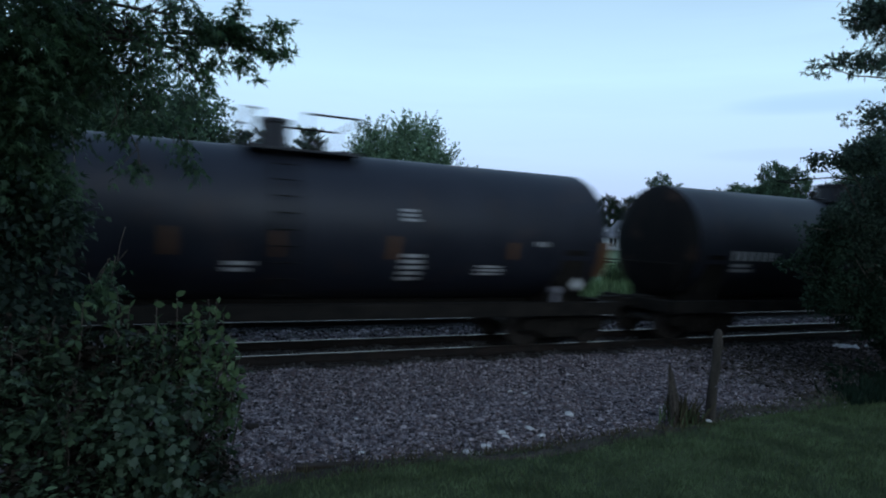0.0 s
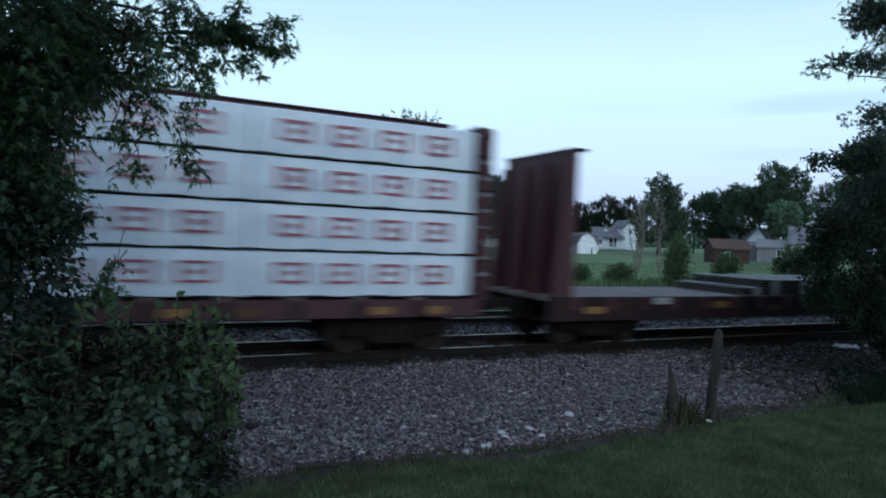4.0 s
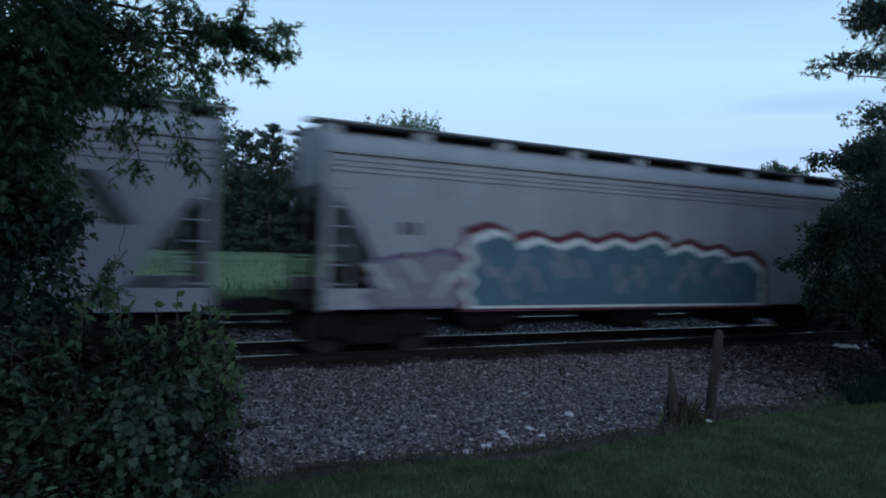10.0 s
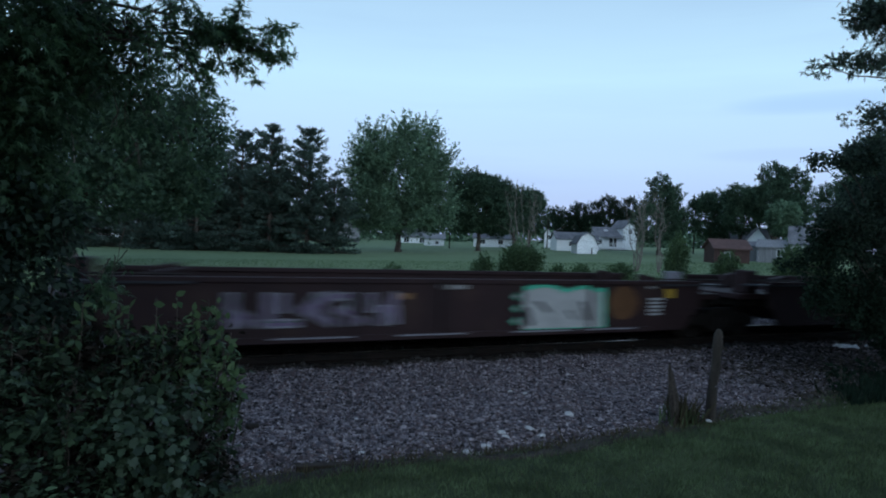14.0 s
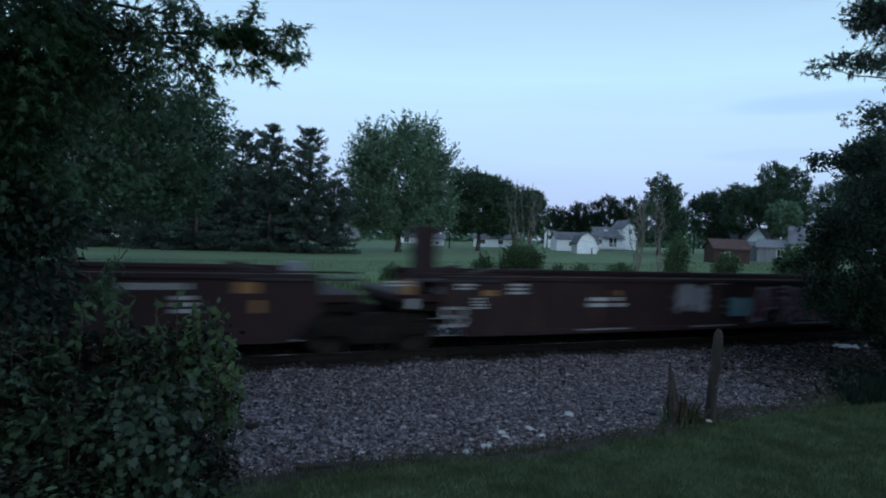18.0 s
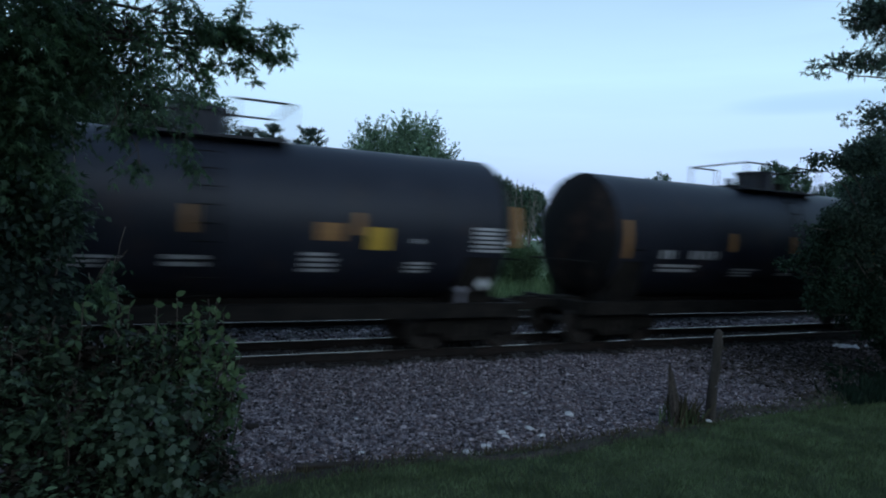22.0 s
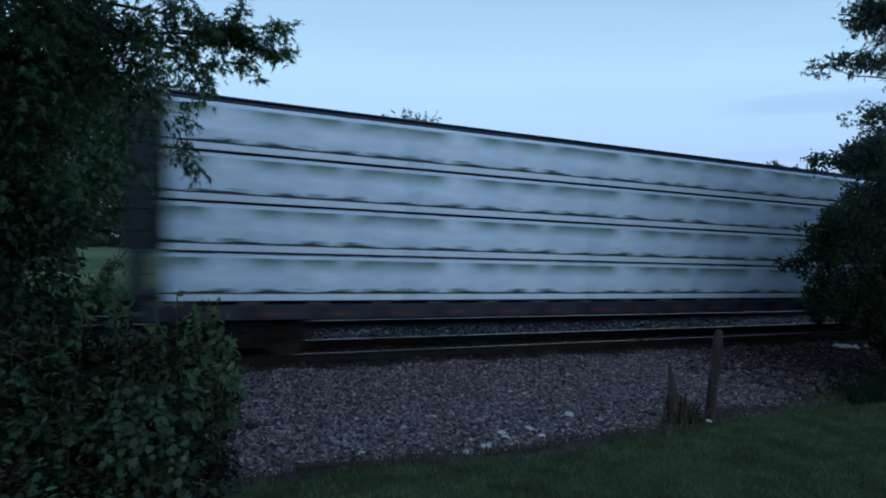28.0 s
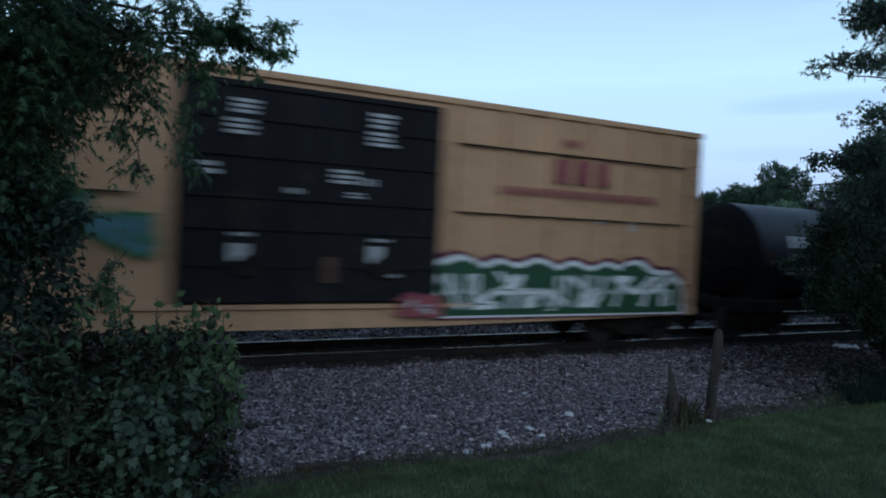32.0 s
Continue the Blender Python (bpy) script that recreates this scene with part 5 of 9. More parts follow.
    house("garden_shed", "small white shed with a brown-grey roof under the trees", 58.1, 128.0, -0.2, 4.4, 3.4, 2.0, 0.9, -24, SIDING, GREYWOOD, windows=[(0.6, 0.8, 0.7, 0.6)], category="shed")
    house("house", "low white house behind the trees", 71.0, 124.0, 0.2, 9.0, 6.0, 2.1, 1.4, -28, SIDING, SHINGLE, windows=[(-2.5, 0.9, 1.0, 0.9), (1.5, 0.9, 1.0, 0.9)])
    house("house", "low pale house seen behind the maple", 63.0, 152.0, -0.4, 8, 7.0, 2.3, 2.0, -18, SIDING, SHINGLE, windows=[(-2, 0.9, 1.2, 1.1), (2, 0.9, 1.2, 1.1)])
    house("house", "grey gabled house beyond the pines", 44.3, 150.0, -0.3, 6, 7.0, 3.0, 2.8, -12, GREYWOOD, SHINGLE, windows=[(0, 0.9, 1.2, 1.1)], gable_front=True)
    house("house", "low pale house glimpsed under the pines", -4.0, 140.0, -1.0, 10, 7.0, 2.2, 1.6, 2, SIDING, SHINGLE, windows=[(-3, 0.8, 1.4, 1.0), (2, 0.8, 1.4, 1.0)])
    house("house", "low pale house glimpsed under the pines", -18.0, 138.0, -1.1, 8, 7.0, 2.2, 1.6, 6, SIDING, SHINGLE, windows=[(1, 0.8, 1.4, 1.0)])
    for x, y, hgt in ((81.4, 118.0, 7.2), (98.3, 92.0, 8.2), (53.2, 110.0, 5.4)):
        p = thing("utility_pole", "thin weathered wooden utility pole", "pole", pose(x, y, gz(x, y)))
        part("pole", Geo().rod((0, 0, -0.3), (0, 0, hgt), 0.14, 0.1, n=8), OLD_WOOD, p)
        part("crossarm", Geo().box(-0.9, 0.9, -0.06, 0.06, hgt - 0.7, hgt - 0.55), OLD_WOOD, p)


build_houses()

# ---- small things by the track ----
def rock(name, x, y, z, size, seed, material, label, group="pale stones on the ballast", flat=0.6):
    rng = random.Random(seed)
    bm = bmesh.new()
    bmesh.ops.create_icosphere(bm, subdivisions=2, radius=size)
    for v in bm.verts:
        v.co = Vector((v.co.x * 1.25, v.co.y * 0.9, v.co.z * flat)) * (1 + 0.28 * noise.noise(v.co * (1.6 / size) + Vector((seed, 0, 0))))
    me = bpy.data.meshes.new(name)
    bm.to_mesh(me)
    bm.free()
    me.materials.append(material)
    ob = new(name, me)
    ob.matrix_basis = pose(x, y, z + size * flat * 0.5, rng.uniform(-12, 12), rng.uniform(-12, 12), rng.uniform(0, 360))
    return tagged(ob, label, "stone", group)


def build_small():
    for i, (x, y, r) in enumerate(((4.46, 7.34, 0.075), (4.45, 7.2, 0.055), (4.95, 7.39, 0.075), (4.92, 7.06, 0.07), (5.98, 7.87, 0.11), (5.98, 9.61, 0.065), (6.2, 9.46, 0.06), (2.42, 7.2, 0.05), (3.94, 8.42, 0.07), (3.7, 6.88, 0.09), (6.3, 7.5, 0.08), (4.1, 7.05, 0.06), (2.84, 8.76, 0.05), (2.09, 6.78, 0.05), (4.02, 6.98, 0.08), (3.55, 6.95, 0.05), (1.2, 6.9, 0.045), (3.35, 8.15, 0.06), (2.6, 7.9, 0.06))):
        rock("stone", x, y, float(ballast_z(x, y)), r * 0.8, i + 3, PALE_STONE if i not in (8, 10, 11, 17, 18) else STONE, "pale rounded stone lying on the ballast" if i not in (8, 10, 11, 17, 18) else "large grey stone lying on the ballast")
    # old fence post with a broken stub, weeds round both
    post = thing("fence_post", "weathered leaning wooden fence post with split top", "fence post", pose(7.86, 6.82, -0.3))
    g = Geo()
    g.path([(-0.06, 0, -0.2), (-0.05, 0, 0.3), (-0.02, 0.01, 0.62), (0.01, 0.0, 0.9), (0.03, 0.01, 1.1), (0.035, 0.01, 1.16), (0.05, 0.02, 1.3), (0.06, 0.02, 1.4), (0.055, 0.02, 1.455)], [0.085, 0.078, 0.07, 0.072, 0.06, 0.078, 0.07, 0.062, 0.03], 9)
    part("post", g, OLD_WOOD, post, smooth=True)
    part("splinter", Geo().path([(0.03, 0, 1.38), (0.025, 0.01, 1.46)], [0.035, 0.02], 5).path([(0.1, 0.02, 1.35), (0.1, 0.02, 1.43)], [0.026, 0.016], 5), OLD_WOOD, post)
    part("knot", Geo().path([(0.1, 0, 1.2), (0.2, -0.02, 1.14)], [0.02, 0.008], 5), OLD_WOOD, post)
    part("wire_staple", Geo().path([(-0.1, -0.1, 0.62), (0.0, -0.13, 0.64), (0.1, -0.1, 0.66)], [0.012] * 3, 5), STONE, post)
    stump = thing("broken_post", "dark broken post stub leaning among weeds", "fence post", pose(7.12, 6.95, -0.32))
    part("post", Geo().path([(0.12, 0, -0.15), (0.06, 0, 0.35), (-0.02, 0, 0.8), (-0.06, 0, 0.96)], [0.07, 0.065, 0.045, 0.012], 7), BARK, stump, smooth=True)
    part("sliver", Geo().path([(0.1, -0.06, 0.2), (0.02, -0.06, 0.72)], [0.03, 0.006], 4), OLD_WOOD, stump)
    rng = np.random.default_rng(88)
    n = 130
    at = np.stack((rng.normal(7.35, 0.11, n), rng.normal(6.95, 0.1, n), np.full(n, -0.32)), 1)
    way = np.stack((rng.normal(0, 0.22, n), rng.normal(0, 0.2, n), np.ones(n)), 1)
    tagged(new("post_weeds", leaf_mesh("post_weeds", at, way, rng.uniform(0.2, 0.55, n), BLADE_SHAPE * np.array([0.7, 1, 1]), DRY_WEED, rng)), "dry tall weeds round the fence posts", "weeds", kind="stuff")
    tagged(new("post_weeds", leaf_mesh("post_weeds", at + rng.normal(0, 0.1, at.shape) * np.array([1, 1, 0]), way, rng.uniform(0.12, 0.36, n), BLADE_SHAPE, GRASS, rng)), "green tufts of grass round the fence posts", "grass", kind="stuff")
    rock("white_stone", 7.55, 6.62, -0.16, 0.035, 31, PALE_STONE, "small white stone at the foot of the post")
    # litter and an old board at the edge
    g = Geo()
    rng2 = random.Random(5)
    for i in range(5):
        x = -0.24 + i * 0.12
        g.loft([[(x + a * 0.09, b * 0.1 + rng2.uniform(-0.03, 0.03), 0.02 + rng2.uniform(0, 0.07)) for a, b in ((-1, -1), (1, -0.8), (0.9, 1), (-0.8, 0.9))], [(x + a * 0.06, b * 0.07, 0.07 + rng2.uniform(0.02, 0.08)) for a, b in ((-1, -1), (1, -0.8), (0.9, 1), (-0.8, 0.9))]])
    litter = part("plastic_litter", g, INK_WHITE, None)
    litter.matrix_basis = pose(17.3, 10.75, float(ballast_z(17.3, 10.75)) + 0.03, 0, 0, -30)
    tagged(litter, "crumpled white plastic litter on the ballast", "litter")
    scrap = part("plastic_litter", Geo().loft([[(-0.09, -0.05, 0), (0.09, -0.04, 0), (0.08, 0.06, 0), (-0.08, 0.05, 0)], [(-0.05, -0.03, 0.06), (0.06, -0.02, 0.04), (0.05, 0.03, 0.07), (-0.04, 0.03, 0.05)]]), INK_WHITE)
    scrap.matrix_basis = pose(18.3, 10.8, float(ballast_z(18.3, 10.8)) + 0.05, 0, 0, 20)
    tagged(scrap, "small scrap of white litter on the ballast", "litter")
    board = part("board", Geo().box(-0.9, 0.9, -0.05, 0.05, -0.06, 0.03), TIE, bevel=0.01)
    board.matrix_basis = pose(2.45, 6.72, -0.225, 4, 0.5, -11)
    tagged(board, "long weathered board half sunk in the lawn edge", "board")
    chunk = part("tie_stub", Geo().box(-0.09, 0.09, -0.05, 0.05, 0, 0.07), TIE, bevel=0.02)
    chunk.matrix_basis = pose(1.35, 8.6, float(ballast_z(1.35, 8.6)) + 0.02, 0, 6, 20)
    tagged(chunk, "dark chunk of old tie on the ballast", "tie stub")
    # plants that root along the ballast edge
    for i, (x, y, w, h) in enumerate(((13.2, 8.3, 0.3, 0.35), (14.2, 8.4, 0.35, 0.4), (12.3, 7.7, 0.22, 0.3))):
        leafy_tree("weed_plant", (x, y, float(ballast_z(x, y))), 0.1, 0.01, [(0, 0, h * 0.5, w, w, h * 0.5)], 24, 8, 0.05, 0.07, OVAL_SHAPE, DARK_LEAF, 300 + i, "small dark weed at the edge of the ballast", "weed", limbs=8, shell=0.1)


INK_WHITE = mat("litter_plastic", (0.62, 0.62, 0.64), (0.75, 0.75, 0.76), 0.5, coarse=6, fine=30)
build_small()

# Markings: start and end along the car, bottom, top, colour, rows of bars (0: a plain panel)
MARKS_OILY_TANK = [
    (2.29, 2.57, 2.62, 2.9, 'w', 3),
    (-0.21, -0.06, 1.9, 2.37, 'f', 0),
    (2.03, 2.18, 1.9, 2.36, 'f', 0),
    (4.73, 4.88, 1.96, 2.32, 'f', 0),
    (-1.99, -1.85, 1.9, 2.38, 'f', 0),
    (-0.97, -0.52, 1.57, 1.81, 'w', 2),
    (2.31, 2.81, 1.43, 2.02, 'w', 5),
    (4.03, 4.65, 1.58, 1.82, 'w', 3),
    (5.37, 5.65, 2.24, 2.37, 'w', 1),
    (7.08, 7.36, 1.61, 2.4, 'f', 0),
]
MARKS_LEAD_TANK = [
    (-5.94, -4.22, 2.05, 2.34, 'w', 1),
    (-5.91, -5.06, 1.72, 1.99, 'w', 2),
]
MARKS_LONG_TANK = [
    (-6.82, -4.85, 2.03, 2.36, 'w', 1),
    (-6.75, -5.15, 1.73, 1.97, 'w', 2),
    (-7.88, -7.73, 1.57, 2.41, 'f', 0),
    (-4.43, -4.25, 1.92, 2.43, 'f', 0),
    (-1.55, -1.38, 1.96, 2.45, 'f', 0),
    (1.4, 1.56, 2.03, 2.43, 'f', 0),
    (6.63, 7.14, 2.07, 2.61, 'w', 4),
    (4.69, 4.91, 1.73, 1.95, 'w', 3),
    (5.7, 5.99, 1.97, 2.2, 'w', 1),
    (-3.8, -3.46, 1.66, 1.78, 'w', 1),
]
MARKS_TAGGED_TANK = [
    (-8.29, -8.09, 2.01, 2.95, 'o', 0),
    (-4.83, -4.64, 2.25, 2.73, 'o', 0),
    (-2.3, -2.12, 2.45, 2.71, 'o', 0),
    (-1.96, -1.49, 2.12, 2.46, 'y', 0),
    (-7.01, -5.23, 2.06, 2.31, 'w', 1),
    (-7.04, -5.72, 1.77, 1.91, 'w', 1),
    (1.53, 1.69, 2.35, 2.74, 'o', 0),
    (4.51, 4.7, 2.36, 2.77, 'o', 0),
    (1.89, 2.19, 1.86, 2.19, 'w', 3),
    (-0.19, 0.65, 1.12, 1.73, 'y', 0),
    (-4.54, -4.33, 2.05, 2.31, 'w', 2),
    (0.56, 1.16, 2.65, 3.06, 'w', 3),
]
MARKS_PAIRED_TANK = [
    (-6.0, -5.81, 2.06, 2.95, 'o', 0),
    (-2.59, -2.38, 2.3, 2.76, 'o', 0),
    (-0.28, -0.09, 2.29, 2.76, 'o', 0),
    (2.68, 2.85, 2.35, 2.77, 'o', 0),
    (6.1, 6.31, 2.21, 3.07, 'o', 0),
    (-4.83, -4.39, 2.05, 2.3, 'w', 1),
    (-3.89, -2.96, 2.06, 2.31, 'w', 1),
    (-4.82, -3.5, 1.71, 1.94, 'w', 2),
    (-2.29, -1.32, 1.63, 1.87, 'w', 3),
    (-0.56, 0.14, 1.65, 1.9, 'w', 2),
    (1.97, 2.47, 2.23, 2.56, 'o', 0),
    (2.93, 3.39, 2.08, 2.51, 'y', 0),
    (1.75, 2.37, 1.59, 2.0, 'w', 4),
    (3.83, 4.34, 1.61, 1.86, 'w', 3),
    (3.89, 4.09, 2.22, 2.33, 'w', 1),
    (5.22, 5.98, 2.06, 2.6, 'w', 6),
]
MARKS_SHORT_TANK = [
    (-3.82, -1.59, 2.43, 2.82, 'W', 1),
    (-3.79, -2.14, 2.09, 2.33, 'w', 1),
    (-3.78, -2.3, 1.67, 1.94, 'w', 2),
    (1.37, 1.77, 2.79, 2.98, 'w', 2),
    (2.53, 2.99, 2.04, 2.35, 'o', 0),
    (3.44, 4.05, 2.09, 2.6, 'w', 5),
    (1.38, 1.88, 1.48, 1.84, 'w', 3),
    (3.3, 3.58, 1.69, 1.79, 'w', 1),
    (-1.75, -1.35, 1.85, 2.29, 'b', 0),
    (-4.64, -4.42, 1.74, 2.31, 'b', 0),
]
MARKS_GREY_TANK = [
    (-4.7, -4.4, 2.31, 2.72, 'W', 0),
    (-4.2, -3.9, 2.34, 2.62, 'W', 0),
    (-3.78, -3.5, 2.34, 2.62, 'W', 0),
    (-3.38, -3.08, 2.34, 2.62, 'W', 0),
    (-2.94, -2.64, 2.34, 2.62, 'W', 0),
    (-2.52, -2.24, 2.34, 2.62, 'W', 0),
    (-2.1, -1.82, 2.34, 2.62, 'W', 0),
    (-4.25, -2.35, 2.0, 2.21, 'W', 1),
    (-4.25, -2.65, 1.59, 1.87, 'w', 2),
    (-1.7, -1.34, 1.85, 2.3, 'b', 0),
    (-1.8, -1.35, 1.47, 1.61, 'w', 2),
    (1.3, 1.85, 2.73, 2.93, 'w', 3),
    (2.3, 3.05, 2.98, 3.45, 'r', 0),
    (2.88, 3.56, 2.05, 2.46, 'o', 0),
    (3.68, 4.35, 2.07, 2.56, 'w', 6),
    (1.44, 2.1, 1.6, 1.89, 'w', 4),
]
MARKS_PLAIN_TANK = [
    (-1.4, -1.12, 1.88, 2.72, 'f', 0),
    (1.26, 1.45, 1.94, 2.76, 'f', 0),
    (4.27, 4.55, 2.07, 2.78, 'f', 0),
    (-4.64, -4.42, 1.99, 2.74, 'f', 0),
    (2.32, 2.98, 2.05, 2.42, 'o', 0),
    (3.12, 4.1, 2.03, 2.56, 'w', 6),
    (-3.8, -2.1, 2.08, 2.29, 'gold', 0),
    (-3.78, -2.2, 1.58, 1.84, 'w', 3),
    (1.26, 2.05, 1.53, 1.83, 'w', 4),
    (1.34, 2.0, 2.78, 3.02, 'w', 3),
    (3.0, 3.46, 1.6, 1.83, 'w', 3),
]
MARKS_WELL_LEAD = [
    (4.89, 5.32, 1.1, 1.32, 'y', 0),
    (5.72, 6.18, 1.2, 1.38, 'w', 2),
    (6.8, 7.03, 1.03, 1.33, 'w', 3),
    (4.82, 5.61, 0.74, 0.84, 'w', 1),
]
MARKS_WELL_JOINT = [
    (5.64, 6.68, 1.3, 1.44, 'w', 1),
    (7.45, 7.82, 1.25, 1.45, 'o', 0),
    (6.46, 6.83, 0.87, 1.21, 'w', 3),
    (7.75, 7.9, 0.9, 1.13, 'o', 0),
]
MARKS_WORN_TANK = [
    (-4.48, -4.18, 2.42, 2.86, 'W', 0),
    (-3.85, -1.7, 2.37, 2.74, 'W', 1),
    (-3.9, -2.46, 2.02, 2.26, 'w', 1),
    (-3.88, -2.77, 1.69, 1.91, 'w', 2),
    (-1.17, -0.79, 2.7, 3.05, 'w', 4),
    (1.66, 2.23, 2.41, 2.78, 'p', 0),
    (3.25, 4.06, 2.06, 2.56, 'w', 6),
    (2.41, 2.79, 1.91, 2.22, 'w', 3),
    (-1.59, -1.19, 1.81, 2.23, 'b', 0),
    (1.23, 1.58, 1.84, 2.23, 'b', 0),
]
MARKS_MAROON_HOPPER = [
    (4.04, 4.46, 1.66, 1.89, 'w', 3),
    (5.1, 5.45, 1.67, 1.91, 'w', 5),
    (0.32, 0.56, 1.63, 1.75, 'w', 1),
    (0.95, 1.29, 1.62, 1.71, 'w', 2),
    (6.19, 6.5, 1.74, 1.88, 'w', 2),
    (7.08, 7.42, 1.56, 1.76, 'o', 0),
    (4.22, 4.53, 1.35, 1.47, 'o', 0),
    (4.74, 4.95, 1.36, 1.46, 'w', 1),
    (1.6, 1.91, 1.35, 1.47, 'o', 0),
    (2.41, 2.69, 1.35, 1.46, 'w', 1),
    (0.19, 0.42, 1.35, 1.45, 'w', 1),
]
MARKS_MAROON_HOPPER_REAR = [
    (-6.62, -5.38, 2.22, 2.71, 'w', 2),
    (-6.62, -5.44, 1.99, 2.19, 'w', 2),
    (-3.72, -3.53, 2.31, 2.54, 'w', 2),
]
MARKS_WHITE_HOPPER = [
    (-8.1, -7.55, 2.54, 2.79, 'd', 1),
    (-8.1, -7.34, 2.16, 2.39, 'd', 1),
    (-8.08, -7.53, 1.63, 1.95, 'd', 3),
    (-9.13, -8.67, 1.03, 1.17, 'o', 0),
    (-5.94, -5.73, 1.01, 1.16, 'o', 0),
    (-3.12, -2.86, 1.04, 1.17, 'o', 0),
    (-0.23, 0.02, 1.06, 1.18, 'o', 0),
    (2.64, 2.9, 1.08, 1.2, 'o', 0),
]
MARKS_WHITE_HOPPER_FRONT = [
    (6.66, 7.0, 1.87, 2.21, 'd', 5),
    (3.98, 4.46, 1.14, 1.27, 'g', 1),
    (8.47, 8.95, 1.05, 1.18, 'o', 0),
    (6.78, 6.97, 1.15, 1.22, 'd', 1),
]
MARKS_GREY_HOPPER = [
    (-6.46, -6.07, 2.37, 2.66, 'd', 1),
    (-6.39, -5.46, 1.8, 2.08, 'd', 1),
    (-6.39, -5.84, 1.47, 1.78, 'd', 3),
    (-5.48, -5.28, 1.27, 1.5, 'o', 0),
    (-3.16, -2.9, 1.29, 1.49, 'o', 0),
    (0.24, 0.53, 1.32, 1.49, 'o', 0),
]
MARKS_DUSTY_HOPPER = [
    (-5.47, -5.18, 2.59, 2.77, 'd', 1),
    (-5.41, -4.44, 2.11, 2.28, 'd', 1),
    (-6.8, -6.43, 1.69, 1.97, 'd', 3),
    (-5.59, -5.12, 1.71, 2.1, 'w', 3),
    (-5.52, -5.05, 1.25, 1.39, 'w', 2),
    (-0.16, 0.21, 1.38, 1.52, 'o', 0),
]
MARKS_RIBBED_HOPPER = [
    (-6.23, -5.9, 2.87, 3.12, 'd', 1),
    (-6.19, -5.44, 2.49, 2.72, 'd', 1),
    (-6.19, -5.61, 2.08, 2.31, 'd', 2),
    (-6.3, -6.14, 1.7, 1.88, 'd', 1),
    (-4.78, -4.45, 1.61, 1.93, 'w', 0),
    (-5.88, -5.23, 1.31, 1.44, 'o', 0),
    (-3.29, -2.92, 1.35, 1.46, 'o', 0),
]
MARKS_RIBBED_HOPPER_MID = [
    (-0.13, 0.74, 1.71, 1.87, 'd', 1),
    (-2.69, -2.49, 1.7, 1.81, 'd', 1),
    (3.14, 3.34, 1.72, 1.85, 'd', 1),
    (-3.12, -2.86, 1.29, 1.43, 'o', 0),
    (-0.96, -0.73, 1.29, 1.42, 'o', 0),
    (1.14, 1.37, 1.29, 1.42, 'o', 0),
    (3.27, 3.53, 1.29, 1.42, 'o', 0),
    (5.34, 6.3, 1.32, 1.43, 'o', 0),
]
MARKS_BOX = [
    (-1.46, -1.0, 4.32, 4.6, 'w', 3),
    (-1.54, -1.02, 3.96, 4.26, 'w', 3),
    (1.0, 1.45, 4.31, 4.63, 'w', 3),
    (0.97, 1.49, 3.98, 4.28, 'w', 3),
    (0.29, 0.79, 3.24, 3.53, 'w', 3),
    (0.86, 1.07, 3.25, 3.42, 'w', 1),
    (-0.51, -0.29, 3.03, 3.15, 'w', 1),
    (0.61, 0.88, 3.0, 3.13, 'w', 2),
    (-1.44, -1.18, 1.82, 2.13, 'w', 0),
    (1.06, 1.42, 2.22, 2.3, 'w', 1),
    (1.03, 1.28, 1.83, 2.15, 'w', 0),
    (0.18, 0.4, 1.46, 1.93, 'b', 0),
    (-1.43, -1.07, 2.25, 2.33, 'w', 1),
    (-2.01, -1.64, 3.24, 3.5, 'w', 2),
    (1.39, 1.63, 1.56, 1.64, 'w', 1),
]
MARKS_BOX_REAR = [
    (5.23, 6.71, 3.6, 4.22, 'R', 1),
    (5.43, 5.91, 4.45, 4.64, 'R', 1),
    (3.87, 8.07, 3.32, 3.52, 'R', 1),
    (7.32, 7.58, 2.66, 2.92, 'w', 3),
    (6.42, 6.61, 2.8, 2.93, 'w', 1),
]
MARKS_WELL_PLAIN = [
    (-6.7, -6.31, 1.35, 1.44, 'w', 1),
    (-7.06, -6.86, 1.11, 1.35, 'y', 0),
    (-8.01, -7.68, 1.22, 1.41, 'w', 2),
    (-7.4, -7.26, 0.91, 1.11, 'w', 1),
    (-4.57, -4.18, 1.12, 1.24, 'o', 0),
]
MARKS_WELL_NEXT = [
    (-0.52, 0.11, 1.32, 1.43, 'w', 1),
    (4.98, 5.48, 0.68, 1.13, 'w', 5),
    (5.48, 5.79, 1.13, 1.34, 'y', 0),
    (4.94, 5.16, 1.34, 1.42, 'w', 1),
    (3.35, 3.51, 1.1, 1.25, 'o', 0),
    (-1.37, -1.17, 1.13, 1.25, 'o', 0),
]
MARKS_WELL_LARGE = [
    (-10.95, -10.2, 1.36, 1.49, 'w', 2),
    (-10.6, -10.34, 1.22, 1.52, 'o', 0),
    (-10.44, -10.28, 0.94, 1.14, 'w', 0),
    (-9.38, -8.96, 1.29, 1.44, 'w', 2),
    (-8.99, -8.7, 0.9, 1.15, 'w', 4),
    (-8.79, -8.48, 1.19, 1.31, 'o', 0),
    (-8.16, -7.72, 1.19, 1.45, 'w', 3),
    (-6.06, -4.9, 0.88, 1.15, 'w', 2),
    (-5.43, -5.15, 1.19, 1.31, 'o', 0),
    (-3.31, -3.15, 0.9, 1.13, 'w', 1),
    (-2.22, -1.52, 1.45, 1.55, 'w', 1),
]
